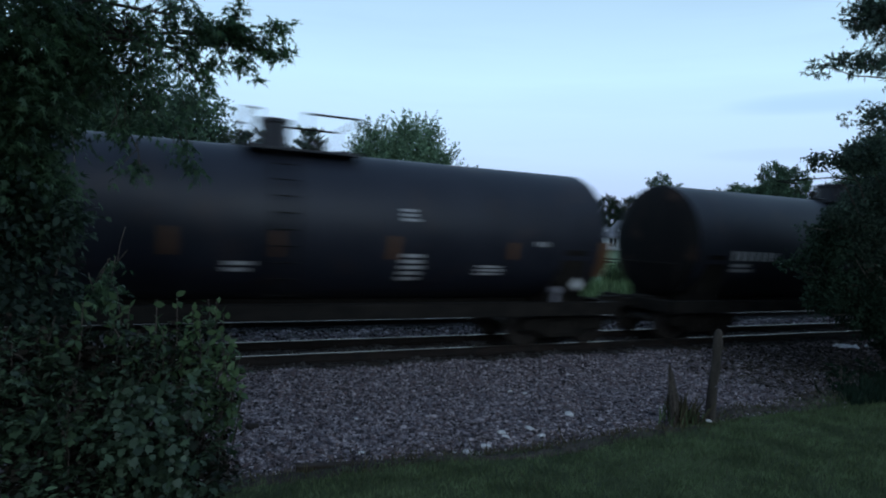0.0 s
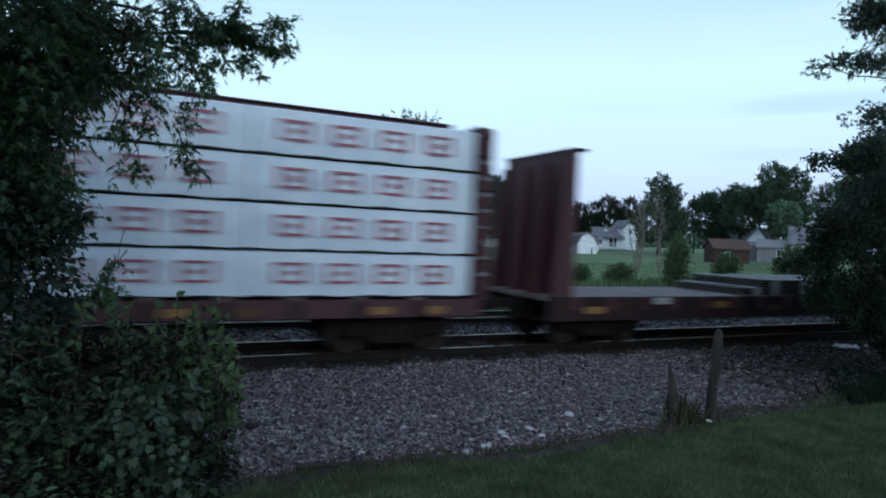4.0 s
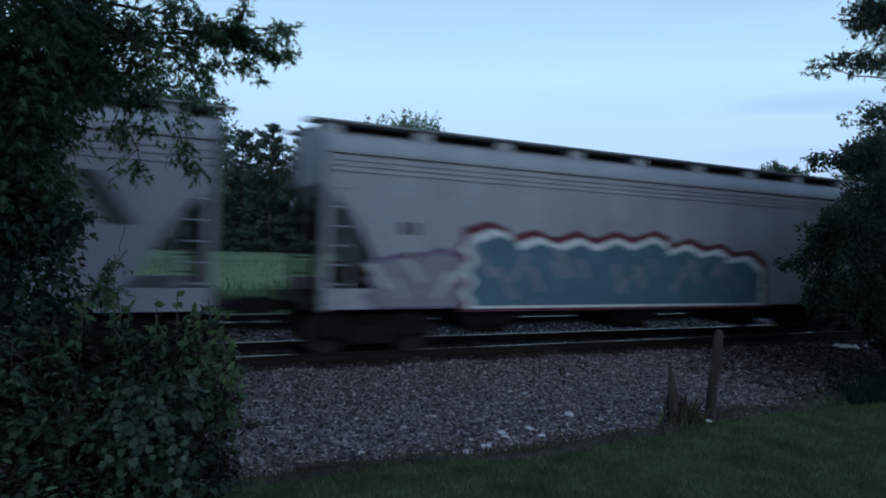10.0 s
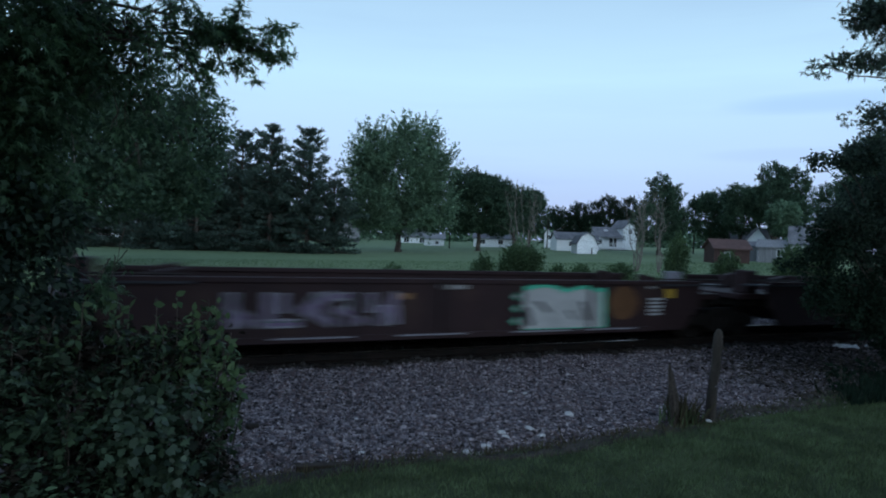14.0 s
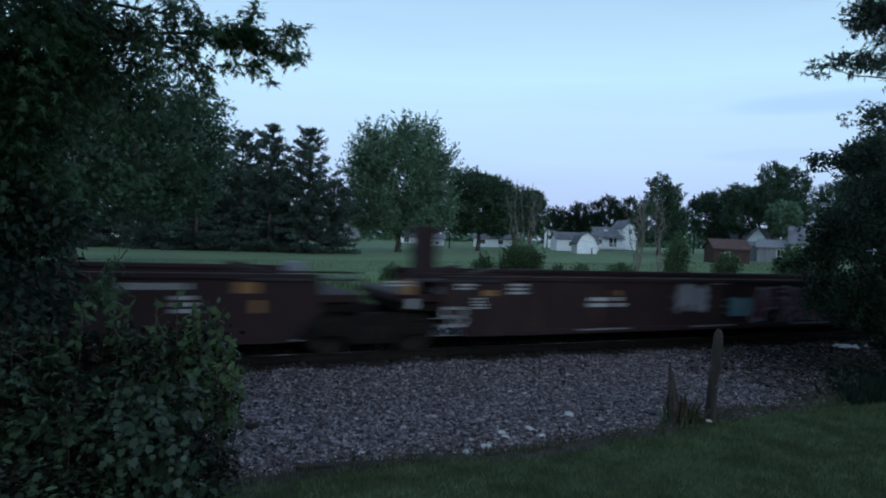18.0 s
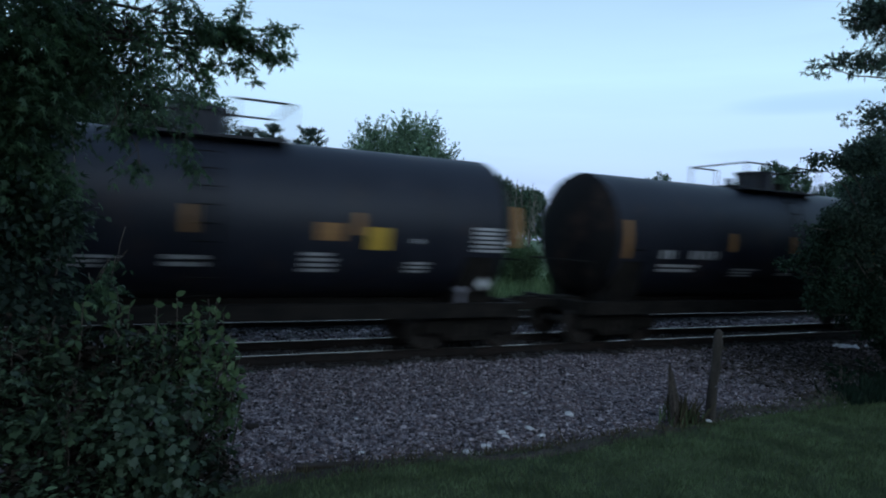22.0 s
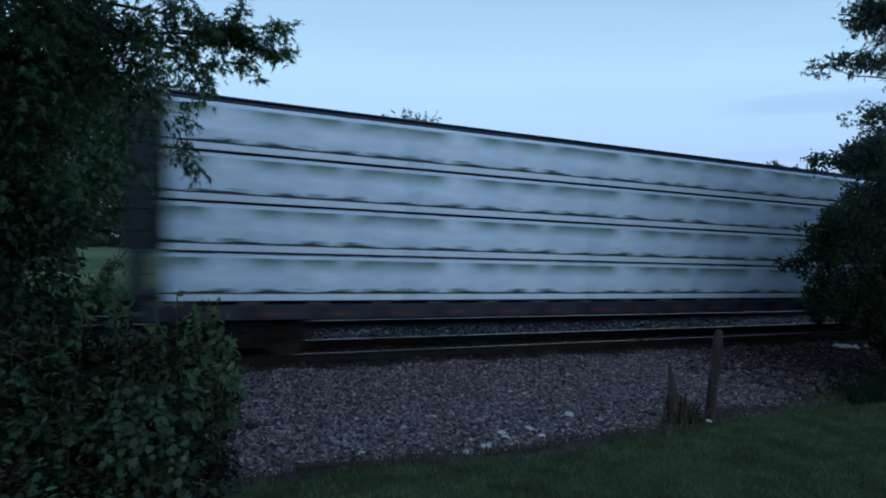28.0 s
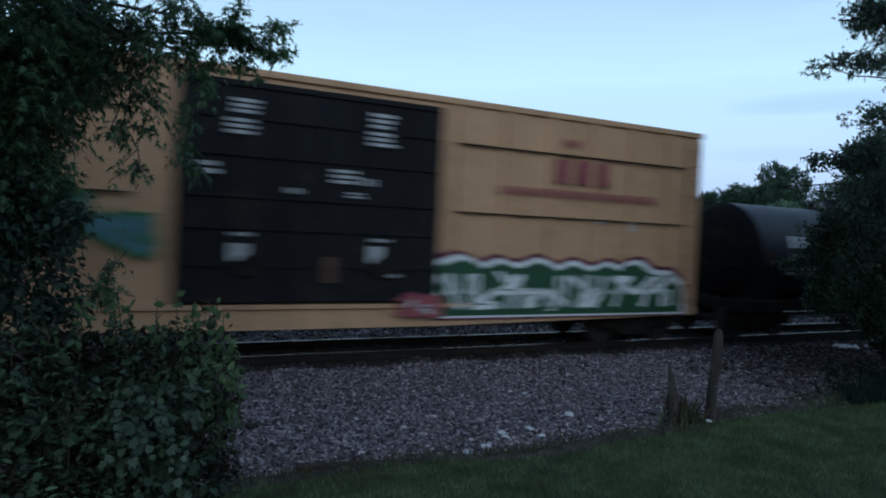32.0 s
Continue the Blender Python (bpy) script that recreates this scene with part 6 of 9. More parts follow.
MARKS_SPINE = [
    (-6.47, -5.95, 0.75, 0.94, 'w', 2),
    (-5.32, -4.59, 0.22, 0.38, 'w', 1),
    (-9.47, -9.33, 0.58, 0.75, 'w', 0),
    (-8.68, -7.87, 0.48, 0.92, 'f', 2),
]

# ---- the train: paints ----
def paint(name, a, b, rough=0.55, gloss=0.4, rust=0.35, streak=(0.6, 0.6, 0.12)):
    """Weathered paint: streaks that run down, fine dust, blotches of rust."""
    m = mat(name, a, b, rough, coarse=2.2, fine=14, bump=0.06, stretch=streak, gloss=gloss, speckle=0.12, contrast=(0.3, 0.72))
    n, l = m.node_tree.nodes, m.node_tree.links
    p = n["Principled BSDF"]
    src = p.inputs["Base Color"].links[0].from_socket
    co, nz, r = n.new("ShaderNodeTexCoord"), n.new("ShaderNodeTexNoise"), n.new("ShaderNodeValToRGB")
    nz.inputs["Scale"].default_value, nz.inputs["Detail"].default_value = 1.3, 9.0
    l.new(co.outputs["Object"], nz.inputs[0])
    r.color_ramp.elements[0].position, r.color_ramp.elements[1].position = 0.56, 0.75
    r.color_ramp.elements[1].color = (rust, rust, rust, 1)
    r.color_ramp.elements[0].color = (0, 0, 0, 1)
    l.new(nz.outputs[0], r.inputs[0])
    mx = n.new("ShaderNodeMix")
    mx.data_type = "RGBA"
    l.new(r.outputs[0], mx.inputs[0])
    l.new(src, mx.inputs[6])
    mx.inputs[7].default_value = (0.07, 0.04, 0.028, 1)
    l.new(mx.outputs[2], p.inputs["Base Color"])
    return m


BLACK = paint("black_tank_paint", (0.006, 0.006, 0.009), (0.013, 0.0135, 0.018), 0.5, 0.25)
MIRRORBLACK = paint("polished_black_tank_paint", (0.02, 0.021, 0.034), (0.034, 0.036, 0.054), 0.36, 0.6)
GLOSSBLACK = paint("glossy_black_tank_paint", (0.01, 0.0115, 0.018), (0.019, 0.021, 0.031), 0.48, 0.36)
HEADDARK = paint("dark_tank_head", (0.006, 0.006, 0.007), (0.013, 0.012, 0.012), 0.8, 0.08, 0.5)
DARKMAROON = paint("dark_maroon_paint", (0.038, 0.015, 0.019), (0.062, 0.024, 0.029), 0.65, 0.3)
DARKGREY = paint("charcoal_tank_paint", (0.014, 0.013, 0.014), (0.03, 0.028, 0.028), 0.5, 0.35, 0.5)
MAROON = paint("maroon_paint", (0.066, 0.024, 0.031), (0.1, 0.038, 0.046), 0.6)
BROWN = paint("brown_well_paint", (0.022, 0.011, 0.012), (0.039, 0.019, 0.02), 0.75, 0.3, 0.5)
RUSTTAN = paint("rusty_tan_paint", (0.16, 0.108, 0.078), (0.25, 0.175, 0.125), 0.7, 0.25, 0.6)
TAN = paint("tan_yellow_paint", (0.32, 0.215, 0.135), (0.41, 0.285, 0.185), 0.65, 0.3, 0.5)
BOXYELLOW = paint("faded_yellow_paint", (0.43, 0.245, 0.135), (0.52, 0.305, 0.175), 0.65, 0.25, 0.3)
GREY = paint("dusty_grey_paint", (0.285, 0.285, 0.308), (0.37, 0.368, 0.395), 0.65, 0.3, 0.25)
DUSTY = paint("dirty_grey_paint", (0.26, 0.262, 0.29), (0.34, 0.342, 0.374), 0.65, 0.3, 0.25)
CHUTE = paint("grimy_chute_paint", (0.026, 0.023, 0.022), (0.06, 0.053, 0.05), 0.8, 0.2, 0.6)
PALEGREY = paint("pale_grey_paint", (0.36, 0.42, 0.45), (0.43, 0.49, 0.52), 0.6, 0.35, 0.12)
WHITECAR = paint("white_hopper_paint", (0.6, 0.68, 0.74), (0.71, 0.79, 0.85), 0.5, 0.4, 0.06)
SLATE = paint("slate_blue_paint", (0.024, 0.03, 0.044), (0.042, 0.05, 0.068), 0.6, 0.3)
IRON = mat("oily_iron", (0.01, 0.009, 0.008), (0.024, 0.02, 0.017), 0.9, 0.0, coarse=4, fine=25, gloss=0.1)
STEEL = mat("wheel_steel", (0.02, 0.016, 0.014), (0.05, 0.04, 0.035), 0.6, 0.3, coarse=5, fine=40)
DECK = mat("worn_deck_planks", (0.16, 0.125, 0.12), (0.3, 0.25, 0.24), 0.9, coarse=3, fine=20, stretch=(3, 0.4, 1))
ROOFDARK = mat("dark_roof_grating", (0.025, 0.025, 0.03), (0.055, 0.055, 0.06), 0.7, coarse=3, fine=20)
GRATE = mat("galvanised_grating", (0.17, 0.18, 0.19), (0.27, 0.28, 0.29), 0.6, 0.3, coarse=3, fine=20)
LUMBER = mat("dark_lumber_ends", (0.03, 0.025, 0.02), (0.09, 0.07, 0.05), 0.9, coarse=8, fine=30, stretch=(0.3, 1, 3))
WRAP = mat("white_lumber_wrap", (0.68, 0.77, 0.87), (0.82, 0.89, 0.95), 0.38, coarse=1.5, fine=9, bump=0.25, gloss=0.5, speckle=0.06, depth=0.03)
PIPE_SHADED = mat("shaded_inner_pipe", (0.02, 0.024, 0.05), (0.035, 0.04, 0.075), 0.45, coarse=1.5, fine=12, bump=0.03, speckle=0.1)
PIPE = mat("grey_plastic_pipe", (0.29, 0.31, 0.36), (0.38, 0.4, 0.46), 0.35, coarse=1.5, fine=12, bump=0.03, gloss=0.5, speckle=0.1)
PLATE = mat("dark_steel_plate", (0.035, 0.033, 0.033), (0.07, 0.065, 0.06), 0.5, 0.5, coarse=2, fine=20)


def wrap_stained():
    """Old wrap: green algae and grime that gather in patches along the top of each bundle."""
    m = mat("grimy_lumber_wrap", (0.6, 0.74, 0.9), (0.78, 0.9, 1.0), 0.42, coarse=1.4, fine=7, bump=0.5, gloss=0.5, speckle=0.1, depth=0.05, stretch=(2.6, 1, 0.8))
    n, l = m.node_tree.nodes, m.node_tree.links
    p = n["Principled BSDF"]
    src = p.inputs["Base Color"].links[0].from_socket
    co, nz, sep = n.new("ShaderNodeTexCoord"), n.new("ShaderNodeTexNoise"), n.new("ShaderNodeSeparateXYZ")
    mp = n.new("ShaderNodeMapping")
    mp.inputs["Scale"].default_value = (1.0, 1, 0.45)
    l.new(co.outputs["Object"], mp.inputs[0])
    l.new(mp.outputs[0], nz.inputs[0])
    nz.inputs["Scale"].default_value = 2.3
    l.new(co.outputs["Object"], sep.inputs[0])
    # green only in a zone below the top band, broken up by the noise
    rise, cut, patch = n.new("ShaderNodeMapRange"), n.new("ShaderNodeMapRange"), n.new("ShaderNodeMapRange")
    rise.inputs["From Min"].default_value, rise.inputs["From Max"].default_value = 0.5, 0.73
    cut.inputs["From Min"].default_value, cut.inputs["From Max"].default_value = 0.775, 0.755
    patch.inputs["From Min"].default_value, patch.inputs["From Max"].default_value = 0.36, 0.6
    l.new(sep.outputs["Z"], rise.inputs["Value"])
    l.new(sep.outputs["Z"], cut.inputs["Value"])
    l.new(nz.outputs[0], patch.inputs["Value"])
    m1, m2, r2 = n.new("ShaderNodeMath"), n.new("ShaderNodeMath"), n.new("ShaderNodeMath")
    for q in (m1, m2, r2):
        q.operation = "MULTIPLY"
    l.new(rise.outputs[0], m1.inputs[0])
    l.new(cut.outputs[0], m1.inputs[1])
    l.new(m1.outputs[0], m2.inputs[0])
    l.new(patch.outputs[0], m2.inputs[1])
    l.new(m2.outputs[0], r2.inputs[0])
    r2.inputs[1].default_value = 0.9
    mx = n.new("ShaderNodeMix")
    mx.data_type = "RGBA"
    l.new(r2.outputs[0], mx.inputs[0])
    l.new(src, mx.inputs[6])
    mx.inputs[7].default_value = (0.075, 0.17, 0.105, 1)
    l.new(mx.outputs[2], p.inputs["Base Color"])
    return m


WRAP_OLD = wrap_stained()
ALGAE_SHADE = mat("algae_and_shade", (0.02, 0.045, 0.04), (0.05, 0.09, 0.075), 0.8, coarse=5, fine=30)


def flat_paint(name, c, rough=0.6):
    return mat(name, tuple(q * 0.85 for q in c), tuple(min(1, q * 1.1) for q in c), rough, coarse=3, fine=25, bump=0.03, speckle=0.15)


INK = {"jade": flat_paint("spray_jade", (0.045, 0.36, 0.25)), "pine": flat_paint("spray_dark_green", (0.018, 0.07, 0.032)), "chalk": flat_paint("spray_white", (0.64, 0.65, 0.64)), "plum": flat_paint("spray_plum", (0.13, 0.03, 0.05)), "cyan": flat_paint("spray_cyan", (0.1, 0.26, 0.3)), "slate": flat_paint("spray_slate", (0.085, 0.16, 0.2)), "w": flat_paint("stencil_white", (0.42, 0.42, 0.42)), "W": flat_paint("lettering_white", (0.82, 0.82, 0.82)), "o": flat_paint("orange_reflector", (0.3, 0.155, 0.06)),
       "y": flat_paint("yellow_panel", (0.5, 0.31, 0.045)), "d": flat_paint("stencil_black", (0.06, 0.06, 0.07)), "g": flat_paint("stencil_green", (0.1, 0.35, 0.22)),
       "r": flat_paint("dull_red", (0.13, 0.045, 0.04)), "R": flat_paint("faded_crimson", (0.27, 0.07, 0.075)), "b": flat_paint("rust_brown", (0.085, 0.042, 0.028)),
       "p": flat_paint("cream_panel", (0.6, 0.52, 0.36)), "red": flat_paint("bright_red", (0.6, 0.06, 0.06)), "teal": flat_paint("spray_teal", (0.07, 0.17, 0.19)),
       "mint": flat_paint("spray_mint", (0.08, 0.5, 0.33)), "violet": flat_paint("spray_violet", (0.17, 0.12, 0.2)), "leaf": flat_paint("spray_green", (0.04, 0.13, 0.06)),
       "wine": flat_paint("spray_wine", (0.23, 0.05, 0.07)), "bone": flat_paint("spray_bone", (0.46, 0.46, 0.45)), "sky": flat_paint("spray_blue", (0.12, 0.2, 0.4)), "gold": flat_paint("spray_gold", (0.22, 0.13, 0.05)),
       "f": flat_paint("faded_orange", (0.13, 0.062, 0.028)), "ash": flat_paint("spray_ash", (0.25, 0.24, 0.27)), "coal": flat_paint("spray_black", (0.02, 0.02, 0.022))}
NAMES = {"gold": "yellow_panel", "f": "reflector_panel", "w": "stencil", "W": "lettering", "o": "reflector_panel", "y": "yellow_panel", "d": "stencil", "g": "stencil", "r": "rust_patch", "R": "lettering", "b": "rust_patch", "p": "placard"}
CARS, WHEELS = [], []


# ---- parts that all cars share ----
SIDE_FRAME = mesh_of("side_frame", Geo().plate([(-1.2, 0.52), (-1.0, 0.64), (-0.6, 0.64), (-0.38, 0.82), (0.38, 0.82), (0.6, 0.64), (1.0, 0.64), (1.2, 0.52), (1.14, 0.36), (0.72, 0.36), (0.46, 0.2), (-0.46, 0.2), (-0.72, 0.36), (-1.14, 0.36)], -0.07, 0.07), IRON, bevel=0.02)
BOLSTER = mesh_of("truck", Geo().box(-0.2, 0.2, -0.95, 0.95, 0.42, 0.72).rod((0, 0, 0.7), (0, 0, 0.9), 0.25, n=12), IRON, bevel=0.02)


def wheelset_mesh():
    ring = lambda y, r: [(r * math.cos(k * 0.2618), y, r * math.sin(k * 0.2618)) for k in range(24)]
    prof = [(-1.05, 0.075), (-0.86, 0.08), (-0.86, 0.2), (-0.83, 0.22), (-0.82, 0.45), (-0.71, 0.456), (-0.705, 0.482), (-0.685, 0.482), (-0.68, 0.4), (-0.7, 0.2), (-0.66, 0.1)]
    prof += [(-y, r) for y, r in reversed(prof)]
    g = Geo().loft([ring(y, r) for y, r in prof])
    for k in range(6):
        a = k * 1.0472
        g.rod((0.11 * math.cos(a), -1.07, 0.11 * math.sin(a)), (0.11 * math.cos(a), -0.84, 0.11 * math.sin(a)), 0.018, n=5)
    return mesh_of("wheelset", g, STEEL)


WHEELSET = wheelset_mesh()
COUPLER = mesh_of("coupler", Geo().box(-0.35, 0.75, -0.09, 0.09, 0.78, 0.98).plate([(0.6, 0.72), (0.93, 0.72), (0.97, 0.8), (0.97, 0.98), (0.9, 1.04), (0.6, 1.04)], -0.16, 0.1).rod((0.4, 0.32, 0.62), (0.95, 0.24, 0.45), 0.035, n=6), IRON, bevel=0.012)


def add_truck(car, x):
    truck = part("truck", BOLSTER, None, car, "dark cast-steel truck")
    truck.matrix_basis = pose(x, 0, 0)
    for y in (-1.02, 1.02):
        part("side_frame", SIDE_FRAME, None, truck).matrix_basis = pose(0, y, 0)
        g = mesh_spring
        part("spring", g, None, truck).matrix_basis = pose(0, y, 0)
    for wx in (-0.89, 0.89):
        w = part("wheelset", WHEELSET, None, truck)
        w.matrix_basis = pose(wx, 0, 0.452)
        WHEELS.append((w, wx))
    return truck


mesh_spring = mesh_of("spring", Geo().rod((-0.22, 0, 0.3), (-0.22, 0, 0.56), 0.08, n=8).rod((0, 0, 0.3), (0, 0, 0.56), 0.08, n=8).rod((0.22, 0, 0.3), (0.22, 0, 0.56), 0.08, n=8), STEEL)


def car_base(name, label, front, back, inset=2.3, trucks=(1, 1), couplers=(1, 1)):
    """front, back: where the coupler faces lie along the train at second zero."""
    mid, half = (front + back) / 2, (front - back) / 2
    car = thing(name, label, "freight car", pose(mid, NEAR_Y, 0), "freight train")
    if trucks[0]:
        add_truck(car, -half + inset)
    if trucks[1]:
        add_truck(car, half - inset)
    for s, on in ((-1, couplers[0]), (1, couplers[1])):
        if on:
            part("coupler", COUPLER, None, car).matrix_basis = pose(s * (half - 0.97), 0, 0, 0, 0, 0 if s > 0 else 180)
    CARS.append((car, mid))
    return car, half, mid


def flat_face(y):
    def put(g, x0, x1, z0, z1):
        g.add([(x0, y, z0), (x1, y, z0), (x1, y, z1), (x0, y, z1)], [(0, 1, 2, 3)])
    return put


def round_face(r, zc):
    """The near side of a tank."""
    def put(g, x0, x1, z0, z1):
        rr, n = r + 0.006, 5
        a0, a1 = [math.asin(max(-0.999, min(0.999, (z - zc) / rr))) for z in (z0, z1)]
        pts = []
        for i in range(n + 1):
            a = a0 + (a1 - a0) * i / n
            pts += [(x0, -rr * math.cos(a), zc + rr * math.sin(a)), (x1, -rr * math.cos(a), zc + rr * math.sin(a))]
        g.add(pts, [(2 * i, 2 * i + 1, 2 * i + 3, 2 * i + 2) for i in range(n)])
    return put


def mark(car, rows, face, seed=1):
    """Lettering as plain bars, reflectors and panels."""
    rng = random.Random(seed)
    for x0, x1, z0, z1, ink, n in rows:
        if n == 0:
            g = Geo()
            face(g, x0, x1, z0, z1)
            part(NAMES[ink], g, INK[ink], car)
        for i in range(n):
            h = (z1 - z0) / n
            top = z1 - i * h
            if n > 1:
                g = Geo()
                face(g, x0, x1 - rng.uniform(0, 0.25) * (x1 - x0), top - h * 0.6, top)
                part(NAMES[ink], g, INK[ink], car)
                continue
            x = x0
            while x < x1 - 0.02:
                g, end = Geo(), min(x1, x + h * rng.uniform(0.42, 0.6))
                face(g, x, end, top - h * 0.9, top - h * 0.08)
                part(NAMES[ink], g, INK[ink], car)
                x = end + h * 0.34



def graffiti(car, x0, x1, z0, z1, inks, seed, y, letters=6, fat=1.0):
    """Spray-painted lettering: thick crossing strokes in three coats, with no readable word."""
    rng = random.Random(seed)
    w, h = (x1 - x0) / letters, z1 - z0
    coats = [Geo(), Geo(), Geo()]

    def stroke(g, a, b, t, depth):
        d = (Vector(b) - Vector(a)).normalized()
        n = Vector((-d.y, d.x)) * t
        e = d * t * 0.8
        p = [Vector(a) - e + n * 0.9, Vector(a) - e - n, Vector(b) + e - n * 0.8, Vector(b) + e + n]
        g.add([(q.x, y - depth, min(max(q.y, z0 - 0.12), z1 + 0.12)) for q in p], [(0, 1, 2, 3)])

    for i in range(letters):
        cx = x0 + i * w
        grid = [(cx + w * u, z0 + h * v) for u in (0.12, 0.5, 0.88) for v in (0.15, 0.5, 0.85)]
        lift = 0.0
        for q in range(4):
            a, b = rng.sample(grid, 2)
            t = fat * h * rng.uniform(0.1, 0.17)
            lift += 0.0005
            stroke(coats[0], a, b, t + (0.06 + 0.03 * h) * fat, 0.004 + lift)
            stroke(coats[1], a, b, t, 0.008 + lift)
            if q < 2:
                k = rng.uniform(-0.5, 0.5) * t
                stroke(coats[2], (a[0] + k, a[1] + 0.03), (a[0] + k + (b[0] - a[0]) * 0.6, a[1] + 0.03 + (b[1] - a[1]) * 0.6), t * 0.25, 0.012 + lift)
    for g, ink, nm in zip(coats, inks, ("graffiti_outline", "graffiti_fill", "graffiti_highlight")):
        tagged(part(nm, g, INK[ink], car), kind="stuff")


def mural(car, x0, x1, z0, z1, inks, seed, y, letters=7, streaks=16, fall=0.3, grow=(0.2, 0.09), block=False):
    """A long spray-painted piece: halo, pale edge and fill with a jagged top, and slanting streaks inside; no readable word."""
    rng = random.Random(seed)
    h, n = z1 - z0, letters * 12
    bumps = [rng.uniform(0.0, 0.16) * h for _ in range(letters + 1)]

    def top(u):
        k = u * letters
        b = bumps[min(letters, int(k))]
        saw = abs((k % 1.0) - 0.5) * 2
        if block:
            return z1 - b - (0.34 * h if k % 1.0 > 0.72 else 0.0)
        return z1 - b - 0.12 * h * saw - fall * h * max(0.0, (u - 0.72) / 0.28) ** 1.5

    for add, ink, depth, nm in ((grow[0], inks[0], 0.004, "graffiti_halo"), (grow[1], inks[1], 0.008, "graffiti_outline"), (0.0, inks[2], 0.012, "graffiti_fill")):
        pts, faces = [], []
        for i in range(n + 1):
            u = i / n
            x = x0 - add + (x1 - x0 + 2 * add) * u
            pts += [(x + 0.12 * math.sin(9 * u), y - depth, max(z0 - add * 0.4, 0.4)), (x, y - depth, top(u) + add)]
        for i in range(n):
            faces.append((2 * i, 2 * i + 2, 2 * i + 3, 2 * i + 1))
        for k in range(3):
            za = z0 + h * (0.05 + 0.3 * k)
            q = len(pts)
            pts += [(x0 - add, y - depth, za), (x0 - add - 0.12 - 0.1 * rng.random(), y - depth, za + 0.12 * h), (x0 - add, y - depth, za + 0.24 * h)]
            faces.append((q, q + 1, q + 2))
        tagged(part(nm, Geo().add(pts, faces), INK[ink], car), kind="stuff")
    g = Geo()
    for i in range(streaks):
        u = (i + rng.uniform(0.1, 0.9)) / streaks
        x, t = x0 + (x1 - x0) * u, rng.uniform(0.03, 0.09)
        za = z0 + h * rng.uniform(0.05, 0.45)
        zb = min(top(min(1.0, u)) - 0.04, za + h * rng.uniform(0.25, 0.5))
        lean = rng.choice((-0.35, -0.2, 0.25, 0.5)) * h
        g.add([(x - t, y - 0.016, za), (x + t, y - 0.016, za), (x + lean + t * 1.4, y - 0.016, zb), (x + lean - t, y - 0.016, zb)], [(0, 1, 2, 3)])
    tagged(part("graffiti_highlight", g, INK[inks[3]], car), kind="stuff")


def emblem(car, x, top, h, ink, y):
    """The railway's emblem as plain shapes: a hollow block and a leaning solid block."""
    t, w = 0.19 * h, 1.12 * h
    for x0, x1, z0, z1 in ((x, x + w, top - t, top), (x, x + w, top - h, top - h + t), (x, x + t, top - h + t, top - t), (x + w - t * 0.6, x + w, top - h + t, top - t)):
        g = Geo()
        flat_face(y)(g, x0, x1, z0, z1)
        part("emblem_bar", g, INK[ink], car)
    a = x + 1.38 * h
    part("emblem_block", Geo().add([(a, y, top), (a + 0.5 * h, y, top), (a + 1.15 * h, y, top - h), (a + 0.65 * h, y, top - h)], [(0, 1, 2, 3)]), INK[ink], car)


def painted_disc(car, cx, cz, rad, ink, r, zc, n=20):
    """A round of spray paint on the curve of a tank."""
    lie = lambda x, z: (x, -math.sqrt(r * r - (z - zc) ** 2), z)
    rim = [lie(cx + rad * math.cos(6.28318 * k / n), cz + rad * math.sin(6.28318 * k / n)) for k in range(n)]
    part("painted_disc", Geo().add([lie(cx, cz)] + rim, [(0, 1 + k, 1 + (k + 1) % n) for k in range(n)]), INK[ink], car)


def word(car, text, x, z, size, ink, y):
    """Readable figures painted on the near side."""
    cu = bpy.data.curves.new("figures", "FONT")
    cu.body, cu.size = text, size
    tmp = new("figure", cu)
    me = bpy.data.meshes.new_from_object(tmp.evaluated_get(bpy.context.evaluated_depsgraph_get()))
    bpy.data.objects.remove(tmp)
    me.materials.clear()
    me.materials.append(INK[ink])
    ob = part("size_figure", me, None, car)
    ob.matrix_basis = pose(x, y, z, 90, 0, 0)


def ladder(car, x, y, z0, z1, material, width=0.4, along_y=False):
    """Two rails and rungs."""
    g = Geo()
    d = (0, width / 2) if along_y else (width / 2, 0)
    for s in (-1, 1):
        g.rod((x + s * d[0], y + s * d[1], z0), (x + s * d[0], y + s * d[1], z1), 0.022, n=5)
    z = z0 + 0.12
    while z < z1:
        g.rod((x - d[0], y - d[1], z), (x + d[0], y + d[1], z), 0.014, n=4)
        z += 0.36
    part("ladder", g, material, car)


